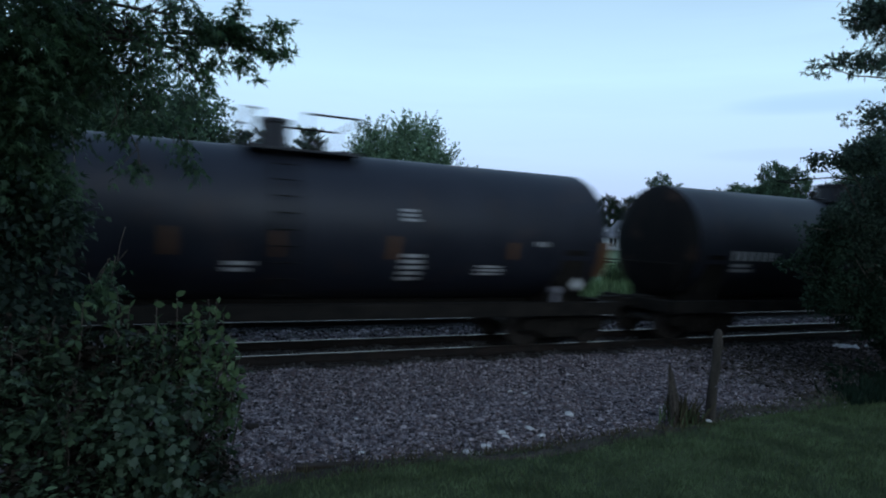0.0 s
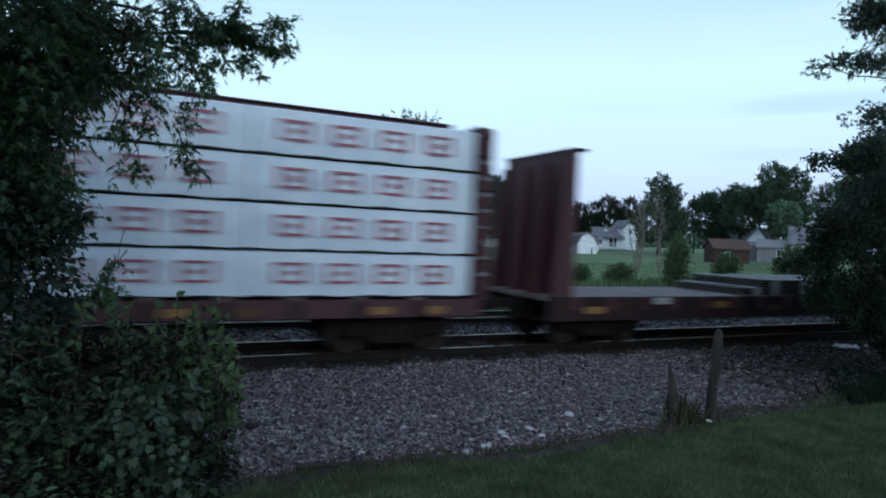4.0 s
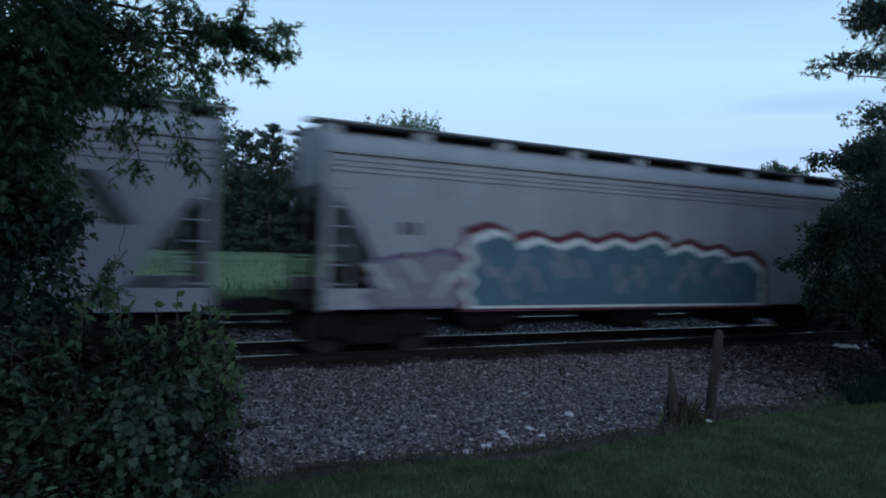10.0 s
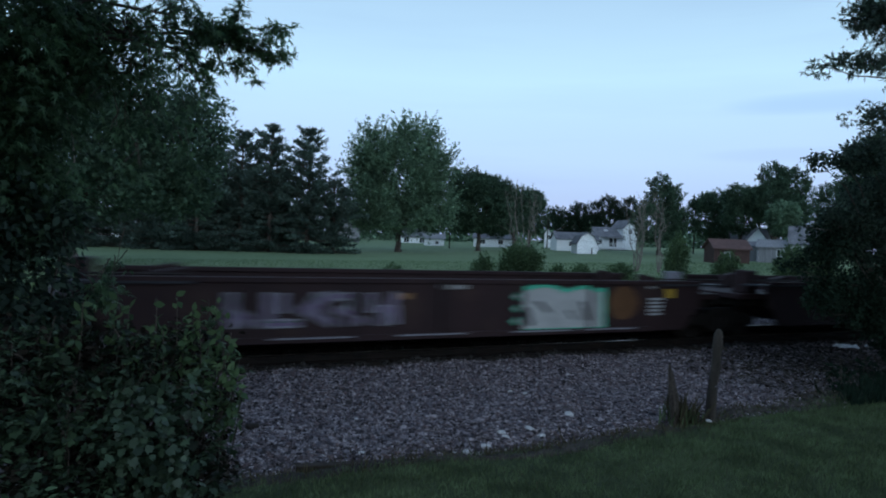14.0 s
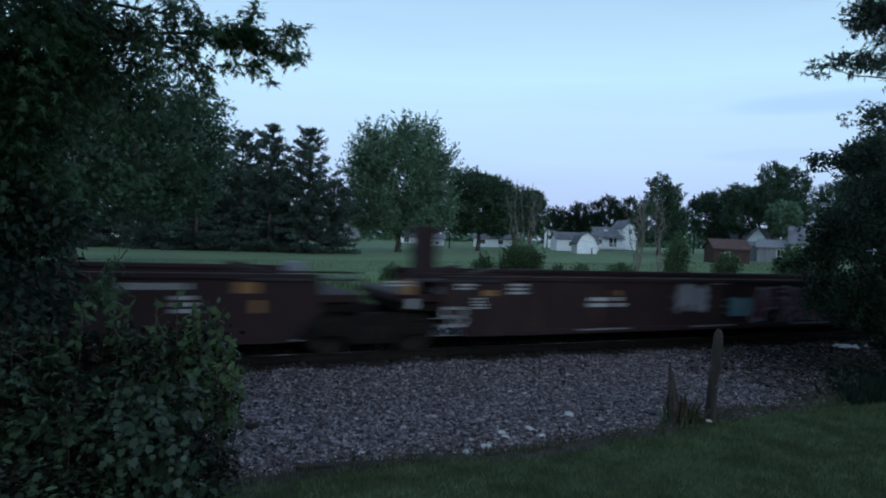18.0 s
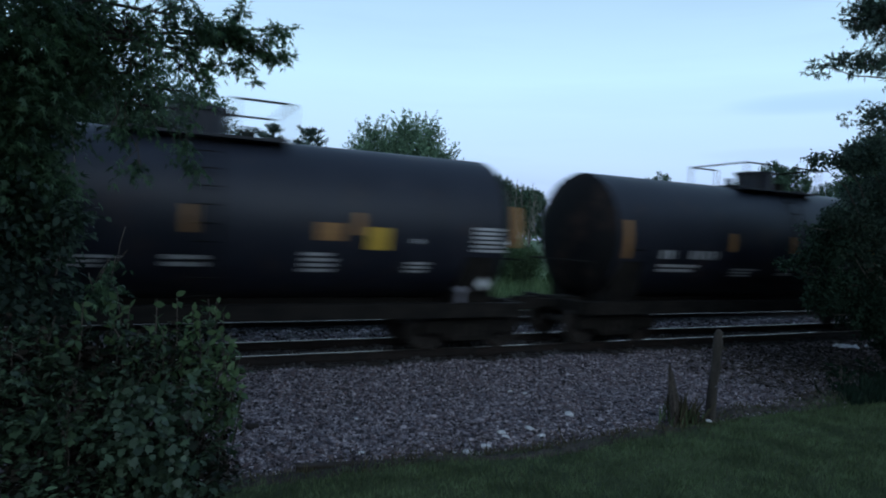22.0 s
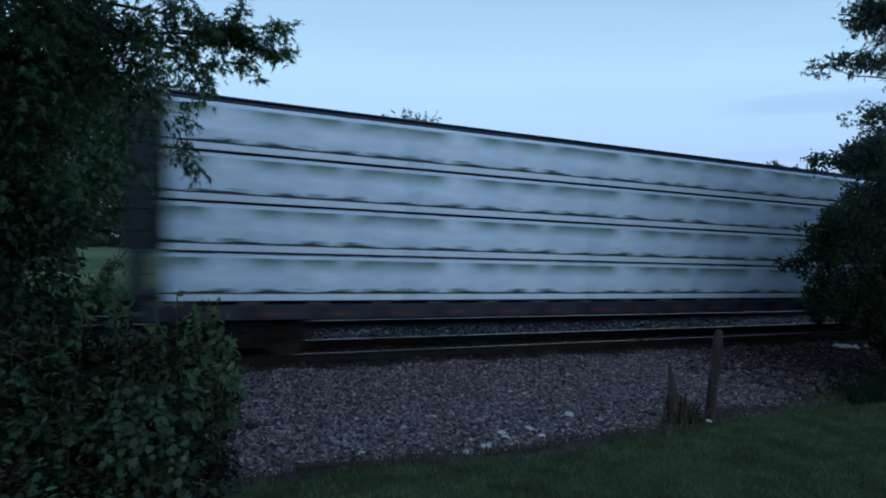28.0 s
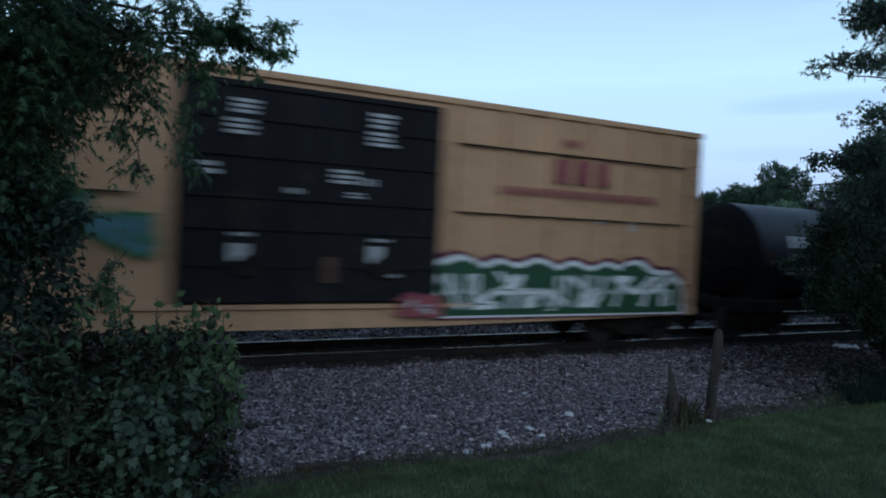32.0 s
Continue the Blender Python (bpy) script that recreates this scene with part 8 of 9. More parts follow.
def lumber_bundle(x, mid, y, z, ln, style, seed):
    """One wrapped bundle, riding on its car."""
    h, dep = {"grimy": 0.838, "printed": 0.802, "red": 0.82}[style], 1.16
    key = (style, round(ln, 2), seed % 3)
    if key not in CORE:
        hem, base = {"grimy": (0.04, 0.145), "printed": (0.015, 0.0), "red": (0.02, 0.0)}[style]
        CORE[key] = (wrap_mesh("wrap", ln - 0.03, dep, h, WRAP_OLD if style == "grimy" else WRAP, seed, hem, base),
                     mesh_of("lumber", Geo().box(-ln / 2 + 0.03, ln / 2 - 0.03, -dep / 2 + 0.02, dep / 2 - 0.02, 0.0, h - 0.02), LUMBER),
                     mesh_of("bunk", Geo().box(-0.045, 0.045, -dep / 2, dep / 2, -0.04, 0.0), LUMBER))
    wrap, core, bunk = CORE[key]
    label = {"grimy": "lumber bundle in white wrap stained green with grime", "printed": "lumber bundle in clean white wrap with green print", "red": "lumber bundle in white wrap with red print"}[style]
    b = thing("lumber_bundle", label, "lumber bundle", pose(mid + x, NEAR_Y + y, z, 0, 0, 0 if y < 0 else 180), "wrapped lumber on the cars")
    part("wrap", wrap, None, b)
    part("lumber", core, None, b)
    if style == "grimy" and y < 0:
        lower = CORE.setdefault(("lower", round(ln, 2)), mesh_of("lower_wrap", Geo().box(-ln / 2 + 0.02, ln / 2 - 0.02, -dep / 2 - 0.008, -dep / 2 + 0.012, 0.012, 0.128), WRAP, bevel=0.005))
        # strip paints in the shadow of the fold together with its algae
        strip = CORE.setdefault(("strip", round(ln, 2)), mesh_of("algae_shade_strip", Geo().box(-ln / 2 + 0.03, ln / 2 - 0.03, -dep / 2 - 0.004, -dep / 2 + 0.012, 0.1285, 0.24), ALGAE_SHADE))
        part("algae_shade_strip", strip, None, b, "dark green algae and painted shade along the fold")
        part("lower_wrap", lower, None, b, "white band of wrap along the foot of the bundle")
    for e in (-1, 1):
        part("bunk", bunk, None, b).matrix_basis = pose(e * (ln / 2 - 0.65), 0, 0)
    if style != "grimy" and y < 0:
        k = -ln / 2 + 0.45
        while k < ln / 2 - 0.6:
            g = Geo()
            f = flat_face(-dep / 2 - 0.05)
            if style == "printed":
                f(g, k, k + 0.55, 0.47, 0.56)
                part("print", g, PRINT_GREEN, b)
                g = Geo()
                f(g, k + 0.1, k + 0.45, 0.22, 0.26)
                part("print", g, PRINT_GREY, b)
            else:
                f(g, k, k + 0.6, 0.25, 0.3), f(g, k, k + 0.6, 0.58, 0.63), f(g, k, k + 0.08, 0.3, 0.58), f(g, k + 0.52, k + 0.6, 0.3, 0.58), f(g, k + 0.2, k + 0.4, 0.4, 0.48)
                part("print", g, PRINT_RED, b)
            k += 0.95
    CARS.append((b, mid + x))
    ROAD_OFFSET[b.name] = (NEAR_Y + y, z, 0 if y < 0 else 180)


PRINT_GREEN = flat_paint("print_green", (0.4, 0.56, 0.48), 0.4)
PRINT_GREY = flat_paint("print_grey", (0.42, 0.45, 0.5), 0.4)
PRINT_RED = flat_paint("print_red", (0.42, 0.12, 0.16), 0.4)
ROAD_OFFSET = {}


def load_lumber(mid, style, seed, base=1.18, pitch=0.855):
    ln = 4.46
    for tier in range(4):
        for i in range(5):
            for y in (-0.8, 0.8):
                lumber_bundle(-2 * ln + i * ln, mid, y, base + tier * pitch, ln, style, seed + tier + i)


def load_pipes(mid):
    """Bundles of pipe, each pipe a part, held by straps."""
    rad, rows, deep = 0.074, 7, 4
    for cx, ln in ((-6.7, 6.6), (0.25, 6.1), (6.5, 6.2)):
        pipe, inner = None, None
        for y in (-0.86, 0.86):
            b = thing("pipe_bundle", "strapped bundle of long grey plastic pipes, inner rows navy for shade", "pipe bundle", pose(mid + cx, NEAR_Y + y, 1.18), "pipes on the car")
            if pipe is None:
                ring = lambda x, r: [(x, r * math.cos(k * 0.5236), r * math.sin(k * 0.5236)) for k in range(12)]
                pipe = mesh_of("pipe", Geo().loft([ring(ln / 2 - 0.2, rad - 0.012), ring(ln / 2, rad - 0.012), ring(ln / 2, rad + 0.012), ring(ln / 2 - 0.35, rad + 0.012), ring(ln / 2 - 0.4, rad), ring(-ln / 2, rad), ring(-ln / 2, rad - 0.012), ring(-ln / 2 + 0.2, rad - 0.012)]), PIPE, smooth=True)
                # navy of the inner rows paints in the shaded gaps between outer pipes
                inner = mesh_of("pipe", Geo().rod((-ln / 2, 0, 0), (ln / 2, 0, 0), 0.11, n=8), PIPE_SHADED, smooth=True)
            rng = random.Random(int(cx * 10) + int(y * 10))
            for r in range(rows):
                for d in range(deep):
                    if d % 2 and r == rows - 1:
                        continue
                    part("pipe", inner if d % 2 else pipe, None, b).matrix_basis = pose(rng.uniform(-0.06, 0.06), (d - 1.5) * 0.25 * (1 if y < 0 else -1), 0.13 + r * 0.238 + (0.119 if d % 2 else 0.0))
            for k in (-ln * 0.36, ln * 0.27):
                part("strap", Geo().box(k - 0.07, k + 0.07, -0.51, -0.495, 0.0, 1.68).box(k - 0.07, k + 0.07, -0.5, 0.5, 1.68, 1.70), INK["ash"], b)
            for r in range(1, rows):
                for k in (-ln * 0.4, ln * 0.4):
                    part("spacer", Geo().box(k - 0.03, k + 0.03, -0.46, 0.46, 0.212 + (r - 1) * 0.238, 0.287 + (r - 1) * 0.238), TIE, b)
            for k in (-ln * 0.25, ln * 0.25):
                part("bunk", Geo().box(k - 0.05, k + 0.05, -0.5, 0.5, -0.06, 0.0), LUMBER, b)
            for k in (-ln * 0.25, ln * 0.25):
                part("bunk", Geo().box(k - 0.05, k + 0.05, -0.5, 0.5, 0.0, 0.042), LUMBER, b)
            CARS.append((b, mid + cx))
            ROAD_OFFSET[b.name] = (NEAR_Y + y, 1.18, 0)


# ---- bulkhead flat car ----
def bulkhead_flat(front, back):
    car, half, mid = car_base("bulkhead_flat_car", "maroon bulkhead flat car with steel plates", front, back, 2.6)
    hx = half - 0.8
    part("deck", Geo().box(-hx, hx, -1.4, 1.4, 1.06, 1.15), DECK, car)
    for s in (-1, 1):
        part("side_sill", Geo().prism([(s * 1.4, 0.62), (s * 1.47, 0.62), (s * 1.47, 1.16), (s * 1.4, 1.16)], -hx, hx), BROWN, car)
        x = s * (hx - 0.6)
        bulk = part("bulkhead", Geo().prism([(-1.42, 1.15), (1.42, 1.15), (1.42, 4.42), (-1.42, 4.42)], x - 0.08, x + 0.08), MAROON, car, bevel=0.01)
        for y in (-1.36, -0.45, 0.45, 1.36):
            part("bulkhead_brace", Geo().plate([(x + s * 0.08, 4.2), (x + s * 0.2, 4.2), (x + s * 0.5, 1.15), (x + s * 0.08, 1.15)], y - 0.05, y + 0.05), MAROON, bulk)
        part("cap", Geo().box(x - 0.1, x + 0.3, -1.46, 1.46, 4.42, 4.48), MAROON, bulk)
    part("center_sill", Geo().prism([(-0.35, 1.06), (0.35, 1.06), (0.3, 0.55), (-0.3, 0.55)], -hx, hx), IRON, car)
    k, i = -hx + 0.7, 0
    while k < hx - 0.5:
        part("stake_pocket", Geo().box(k - 0.09, k + 0.09, -1.53, -1.47, 0.85, 1.14), MAROON, car, bevel=0.01)
        if i % 2 == 0:
            ink = ("o", "w", "o", "b")[(i // 2) % 4]
            g = Geo()
            flat_face(-1.476)(g, k + 0.3, k + 0.85, 0.78 + 0.1 * (i % 3), 0.94 + 0.1 * (i % 3))
            part(NAMES[ink], g, INK[ink], car)
        k, i = k + 1.0, i + 1
    # stacks of plates with white straps and tarpaulin ends, lying on bearers
    for cx, ln, layers in ((3.4, 6.2, 4), (-1.2, 5.2, 5), (-4.0, 1.0, 2)):
        s = thing("plate_stack", "stack of dark steel plates bound with white straps", "steel plates", pose(mid + cx, NEAR_Y, 1.15), "steel plates on the flat car")
        rng = random.Random(int(cx * 10))
        for q in range(layers):
            part("plate", Geo().box(-ln / 2 + rng.uniform(0, 0.1), ln / 2 - rng.uniform(0, 0.1), -1.25 + rng.uniform(0, 0.05), 1.25, 0.06 + q * 0.075, 0.12 + q * 0.075), PLATE, s)
        for e in (-1, 0, 1):
            part("bunk", Geo().box(e * ln * 0.4 - 0.06, e * ln * 0.4 + 0.06, -1.2, 1.2, 0.0, 0.08), LUMBER, s)
        h = 0.075 * layers + 0.06
        k = -ln / 2 + 0.35
        while k < ln / 2 - 0.3:
            part("strap", Geo().box(k, k + 0.26, -1.275, -1.26, 0.02, h).box(k, k + 0.26, -1.26, 1.26, h, h + 0.012), INK["bone"], s)
            k += 1.22
        CARS.append((s, mid + cx))
        ROAD_OFFSET[s.name] = (NEAR_Y, 1.15, 0)


# ---- well cars ----
def well_car(label, front, back, seed, trucks, couplers, marks, top=1.58, coat=None, stand=True, rim=None, tall=0.0, span=None):
    """One platform of a container car: deep side sheets, an open well, decks over the trucks."""
    coat = coat or BROWN
    car, half, mid = car_base("well_car", label, front, back, 1.3 if trucks[0] == 1 and couplers[0] else 2.0, (0, 0), couplers)
    hx = half - 0.25
    well = hx - (2.6 if not couplers[0] else 3.0), hx - (2.6 if not couplers[1] else 3.0)
    if span:
        well = -span[0], span[1]
    for s in (-1, 1):
        a0, a1 = -well[0], well[1]
        outline = [(a0 - 1.6, top), (a0 - 1.6, 0.85), (a0 - 1.45, 0.8), (a0 - 1.1, 0.35), (a1 + 1.1, 0.35), (a1 + 1.45, 0.8), (a1 + 1.6, 0.85), (a1 + 1.6, top)]
        part("side_sheet", Geo().plate(outline, s * 1.42 - 0.03, s * 1.42 + 0.03), coat, car)
        part("top_chord", Geo().box(a0 - 1.6, a1 + 1.6, s * 1.42 - 0.07, s * 1.42 + 0.07, top - 0.02, top + 0.08), coat, car, bevel=0.012)
        part("bottom_chord", Geo().box(a0, a1, s * 1.42 - 0.08, s * 1.42 + 0.08, 0.34, 0.46), coat, car, bevel=0.012)
        for u in (0.12, 0.36, 0.62, 0.8):
            k = a0 + (a1 - a0) * u
            part("pale_edge", Geo().box(k, k + 1.5, s * 1.505 - 0.004, s * 1.505 + 0.004, 0.415, 0.445), INK["ash"], car)
        k = a0 + 0.9
        while k < a1 - 0.5:
            part("side_stake", Geo().box(k - 0.05, k + 0.05, s * 1.47 - 0.03, s * 1.47 + 0.03, 0.46, top - 0.02), coat, car)
            k += 1.85
        if rim:
            part("rim", Geo().prism([(s * 1.36, top + 0.02), (s * 1.62, top + 0.02), (s * 1.62, top - 0.1), (s * 1.5, top - 0.16), (s * 1.36, top - 0.16)], rim[0], rim[1]), RIMRED, car)
    part("well_floor", Geo().box(-well[0], well[1], -1.4, 1.4, 0.36, 0.42), coat, car)
    for s, w in ((-1, well[0]), (1, well[1])):
        e = hx - 0.1
        x0, x1 = sorted((s * (w + 0.0), s * e))
        part("truck_frame", Geo().box(x0 + 0.15, x1 - 0.1, -1.15, 1.15, 0.86, 1.05), IRON, car)
        part("end_deck", Geo().box(x0, x1, -1.25, 1.25, 1.05, 1.2), coat, car, bevel=0.015)
        part("end_bulkhead", Geo().box(s * w - 0.06, s * w + 0.06, -1.4, 1.4, 0.42, 1.3), coat, car, bevel=0.012)
        for y in (-0.8, 0.8):
            part("container_guide", Geo().plate([(s * (w + 0.2), 1.2), (s * (w + 0.9), 1.2), (s * (w + 0.7), top + 0.12), (s * (w + 0.2), top + 0.2)], y - 0.12, y + 0.12), coat, car, bevel=0.02)
        part("grating_walkway", Geo().box(x0 + 0.2, x1 - 0.1, -1.5, -1.1, top - 0.04, top), ROOFDARK, car)
        g = Geo()
        for x in (x0 + 0.3, x1 - 0.2):
            g.rod((x, -1.45, top), (x, -1.45, top + 0.12), 0.02, n=5)
        g.rod((x0 + 0.3, -1.45, top + 0.12), (x1 - 0.2, -1.45, top + 0.12), 0.02, n=5)
        part("handrail", g, STEEL, car)
    if stand:
        part("brake_stand", Geo().box(-hx + 0.6, -hx + 1.0, -1.1, -0.6, 1.2, top + 0.35 + tall), coat, car, bevel=0.03)
        part("valve_box", Geo().rod((hx - 1.4, -0.9, 1.2), (hx - 1.4, -0.9, top + 0.28), 0.2, n=10), INK["ash"], car, smooth=True)
    for s, on in ((-1, trucks[0]), (1, trucks[1])):
        if on:
            add_truck(car, s * (half if on == 2 else half - 2.0))
    mark(car, marks, flat_face(-1.456), seed)
    return car


RIMRED = paint("faded_red_rim", (0.06, 0.024, 0.02), (0.13, 0.055, 0.04), 0.75, 0.3, 0.5)


# ---- box car ----
def box_car(front, back):
    car, half, mid = car_base("box_car", "tall faded yellow box car with black plug doors", front, back, 2.4)
    hx = half - 1.0
    prof = [(-1.47, 0.95), (1.47, 0.95), (1.47, 5.08), (1.3, 5.18), (0, 5.28), (-1.3, 5.18), (-1.47, 5.08)]
    part("body", Geo().prism(prof, -hx, hx), BOXYELLOW, car)
    for s in (-1, 1):
        part("side_sill", Geo().plate([(-hx, 0.95), (-hx, 0.72), (-2.5, 0.6), (2.5, 0.6), (hx, 0.72), (hx, 0.95)], s * 1.46 - 0.05, s * 1.46 + 0.05), BOXYELLOW, car)
        part("eave", Geo().box(-hx - 0.02, hx + 0.02, s * 1.47 - 0.06, s * 1.47 + 0.06, 5.04, 5.17), BOXYELLOW, car, bevel=0.015)
        for x0, x1 in ((-hx, -2.4), (2.55, hx)):
            k = x0 + 0.35
            while k < x1 - 0.2:
                part("side_post", Geo().box(k - 0.06, k + 0.06, s * 1.5 - 0.04, s * 1.5 + 0.04, 1.0, 5.04), BOXYELLOW, car, bevel=0.015)
                k += 1.12
            for z in (2.93, 4.3):
                k = x0 + 0.3
                while k < x1 - 0.7:
                    # black strip under each ledge paints in the shadow it casts
                    part("ledge_shadow", Geo().box(k, min(k + 1.1, x1 - 0.6), s * 1.55 - 0.02, s * 1.55 + 0.02, z - 0.045, z - 0.02), DOORBLACK, car)
                    part("drip_ledge", Geo().box(k, min(k + 1.1, x1 - 0.6), s * 1.555 - 0.03, s * 1.555 + 0.03, z - 0.02, z + 0.02), BOXYELLOW, car)
                    k += 1.12
        for x0, x1 in ((-2.35, 0.08), (0.1, 2.5)):
            door = part("door", Geo().box(x0, x1, s * 1.53 - 0.05, s * 1.53 + 0.05, 1.08, 4.93), DOORBLACK, car, "black plug door", bevel=0.012)
            for z in (1.15, 1.75, 2.4, 2.95, 3.66, 4.3, 4.85):
                part("door_rib", Geo().box(x0 + 0.04, x1 - 0.04, s * 1.6 - 0.03, s * 1.6 + 0.03, z - 0.03, z + 0.03), DOORBLACK, door)
            for k in (0.25, 0.4, 0.6, 0.75):
                x = x0 + (x1 - x0) * k
                part("lock_rod", Geo().rod((x, s * 1.64, 1.1), (x, s * 1.64, 4.9), 0.025, n=6), DOORBLACK, door)
            part("door_crank", Geo().rod((x0 + 1.2, s * 1.66, 1.75), (x0 + 1.2, s * 1.7, 1.75), 0.2, n=14), IRON, door)
        part("door_track", Geo().box(-hx + 1.5, 3.4, s * 1.52 - 0.06, s * 1.52 + 0.06, 0.98, 1.06), BOXYELLOW, car)
        ladder(car, hx - 0.3, s * 1.56, 1.0, 4.9, BOXYELLOW)
        ladder(car, -hx + 0.3, s * 1.56, 1.0, 2.6, BOXYELLOW)
    k = -hx + 0.6
    while k < hx:
        part("roof_rib", Geo().loft([[(k - 0.05, y, z) for y, z in ((-1.4, 5.16), (0, 5.3), (1.4, 5.16))] , [(k + 0.05, y, z) for y, z in ((-1.4, 5.16), (0, 5.3), (1.4, 5.16))]], caps=False, closed=False), BOXYELLOW, car)
        k += 1.3
    for s in (-1, 1):
        for z in (1.4, 2.1, 2.8, 3.5, 4.2):
            part("end_rib", Geo().box(min(s * hx, s * (hx + 0.08)), max(s * hx, s * (hx + 0.08)), -1.3, 1.3, z - 0.1, z + 0.1), BOXYELLOW, car, bevel=0.03)
    part("center_sill", Geo().box(-half + 0.8, half - 0.8, -0.3, 0.3, 0.66, 0.96), IRON, car)
    mark(car, MARKS_BOX, flat_face(-1.665), 5)
    mark(car, MARKS_BOX_REAR, flat_face(-1.565), 6)
    mural(car, 2.6, 9.0, 0.8, 2.0, ("plum", "chalk", "pine", "chalk"), 3, -1.556, 7, 3, 0.4, (0.2, 0.11))
    graffiti(car, 2.7, 8.7, 0.88, 1.72, ("pine", "chalk", "pine"), 11, -1.574, 10, 0.62)
    mural(car, 1.8, 2.5, 0.82, 1.25, ("wine", "wine", "R", "bone"), 14, -1.665, 2, 3, 0.0, (0.06, 0.03))
    graffiti(car, -4.6, -2.7, 1.9, 2.9, ("leaf", "teal", "leaf"), 8, -1.57, 2)
    return car


DOORBLACK = paint("black_door_paint", (0.008, 0.008, 0.009), (0.016, 0.016, 0.018), 0.75, 0.14)


# ---- the consist, from the head of the view backwards ----
def build_train():
    tank_car("black tank car with white lettering", 28.2, 10.9, 1.5, 2.5, MARKS_LEAD_TANK, GLOSSBLACK, 1, 0.2)
    c = tank_car("black tank car with a tall handrail platform", 10.9, -6.4, 1.5, 2.5, MARKS_OILY_TANK, GLOSSBLACK, 2, 0.0, 0.3, 0.5, 2.2, 0.45)
    centre_beam_car("empty maroon center-beam flat car", -6.4, -31.2, MAROON, 3, DUSTY)
    c = hopper_car("maroon covered hopper car with a round white emblem", -31.2, -49.9, MAROON, MARKS_MAROON_HOPPER + MARKS_MAROON_HOPPER_REAR, 4, 0.8, (), 4.6, 1.6, sill_low=1.16)
    n = 28
    for r0, r1 in ((0.0, 0.83),):
        part("emblem", Geo().add([(6.62, -1.645, 2.96)] + [(6.62 + r1 * math.cos(6.28318 * k / n), -1.645, 2.96 + r1 * 0.96 * math.sin(6.28318 * k / n)) for k in range(n)], [(0, 1 + k, 1 + (k + 1) % n) for k in range(n)]), INK["W"], c, "white disc with a maroon cross pattern")
    for i, (x0, x1, z0, z1) in enumerate(((-0.08, 0.08, 0.16, 0.6), (-0.08, 0.08, -0.6, -0.16), (-0.55, -0.16, -0.08, 0.08), (0.16, 0.55, -0.08, 0.08), (-0.4, -0.2, 0.2, 0.4), (0.2, 0.4, 0.2, 0.4), (-0.4, -0.2, -0.4, -0.2), (0.2, 0.4, -0.4, -0.2))):
        g = Geo()
        flat_face(-1.651)(g, 6.62 + (x0 + x1) * 0.4 + (x0 - x1) * 0.33, 6.62 + (x0 + x1) * 0.4 + (x1 - x0) * 0.33, 2.96 + (z0 + z1) / 2 + (z0 - z1) * 0.38, 2.96 + (z0 + z1) / 2 + (z1 - z0) * 0.38)
        part("emblem_mark", g, INK["ash"], c)
    bulkhead_flat(-49.9, -73.2)
    _, mid, _ = centre_beam_car("maroon center-beam flat car stacked with wrapped lumber", -73.2, -97.7, MAROON, 6)
    load_lumber(mid, "red", 10)
    centre_beam_car("empty tan-yellow center-beam flat car", -97.7, -122.5, TAN, 7, DECK, True, RUSTTAN, RUSTTAN)
    tank_car("long black tank car with white lettering", -122.5, -141.2, 1.5, 2.5, MARKS_LONG_TANK, MIRRORBLACK, 8, -0.5, 0.3, 0.2, 3.7, -0.05, 0.46)
    c = tank_car("black tank car with orange panels and graffiti", -141.2, -159.4, 1.5, 2.6, MARKS_TAGGED_TANK, BLACK, 9, 0.0, 0.28, 0.5, 2.0, -1.0)
    graffiti(c, -0.2, 0.7, 2.2, 3.0, ("ash", "bone", "ash"), 19, -1.56, 1)
    graffiti(c, -2.6, -1.6, 1.5, 2.0, ("violet", "ash", "violet"), 20, -1.5, 2)
    hopper_car("clean white covered hopper car", -159.4, -181.2, WHITECAR, MARKS_WHITE_HOPPER + MARKS_WHITE_HOPPER_FRONT, 10, 0.45, (3.7, 3.8, 3.62), 4.58, 1.75, edge=2.6, arch=True)
    c = hopper_car("grey covered hopper car with a long mural of graffiti", -181.2, -199.0, GREY, MARKS_GREY_HOPPER, 11, 0.0, (3.55, 3.65, 3.75), 4.5, 1.7, edge=3.3)
    mural(c, -4.8, 3.6, 1.0, 2.5, ("plum", "chalk", "slate", "ash"), 21, -1.548, 8, 18, 0.3, (0.3, 0.15))
    mural(c, -6.9, -5.2, 1.0, 2.1, ("violet", "violet", "ash", "bone"), 22, -1.548, 2, 5, 0.0, (0.1, 0.05))
    c = hopper_car("dusty grey covered hopper car with mint graffiti", -199.0, -217.0, DUSTY, MARKS_DUSTY_HOPPER, 12, 0.0, (3.45, 3.58, 3.7), 4.5, 1.7, edge=3.15)
    mural(c, -3.2, 1.7, 1.05, 2.4, ("violet", "violet", "jade", "teal"), 23, -1.548, 7, 26, 0.0, (0.13, 0.05), True)
    for x0, x1, z0, z1, ink in ((1.85, 2.6, 1.1, 1.95, "violet"), (-4.6, -3.75, 1.1, 2.0, "violet"), (-6.7, -4.9, 1.15, 2.15, "ash"), (2.75, 3.3, 1.2, 2.2, "plum"), (3.55, 4.0, 1.35, 2.0, "plum")):
        mural(c, x0, x1, z0, z1, (ink, ink, ink, "bone" if ink == "ash" else ink), 24 + int(x0), -1.545, 2, 3, 0.0, (0.08, 0.03))
    mural(c, 3.05, 3.7, 1.1, 2.3, ("chalk", "chalk", "chalk", "plum"), 33, -1.565, 2, 2, 0.0, (0.05, 0.02), True)
    emblem(c, 4.72, 3.22, 0.84, "d", -1.516)
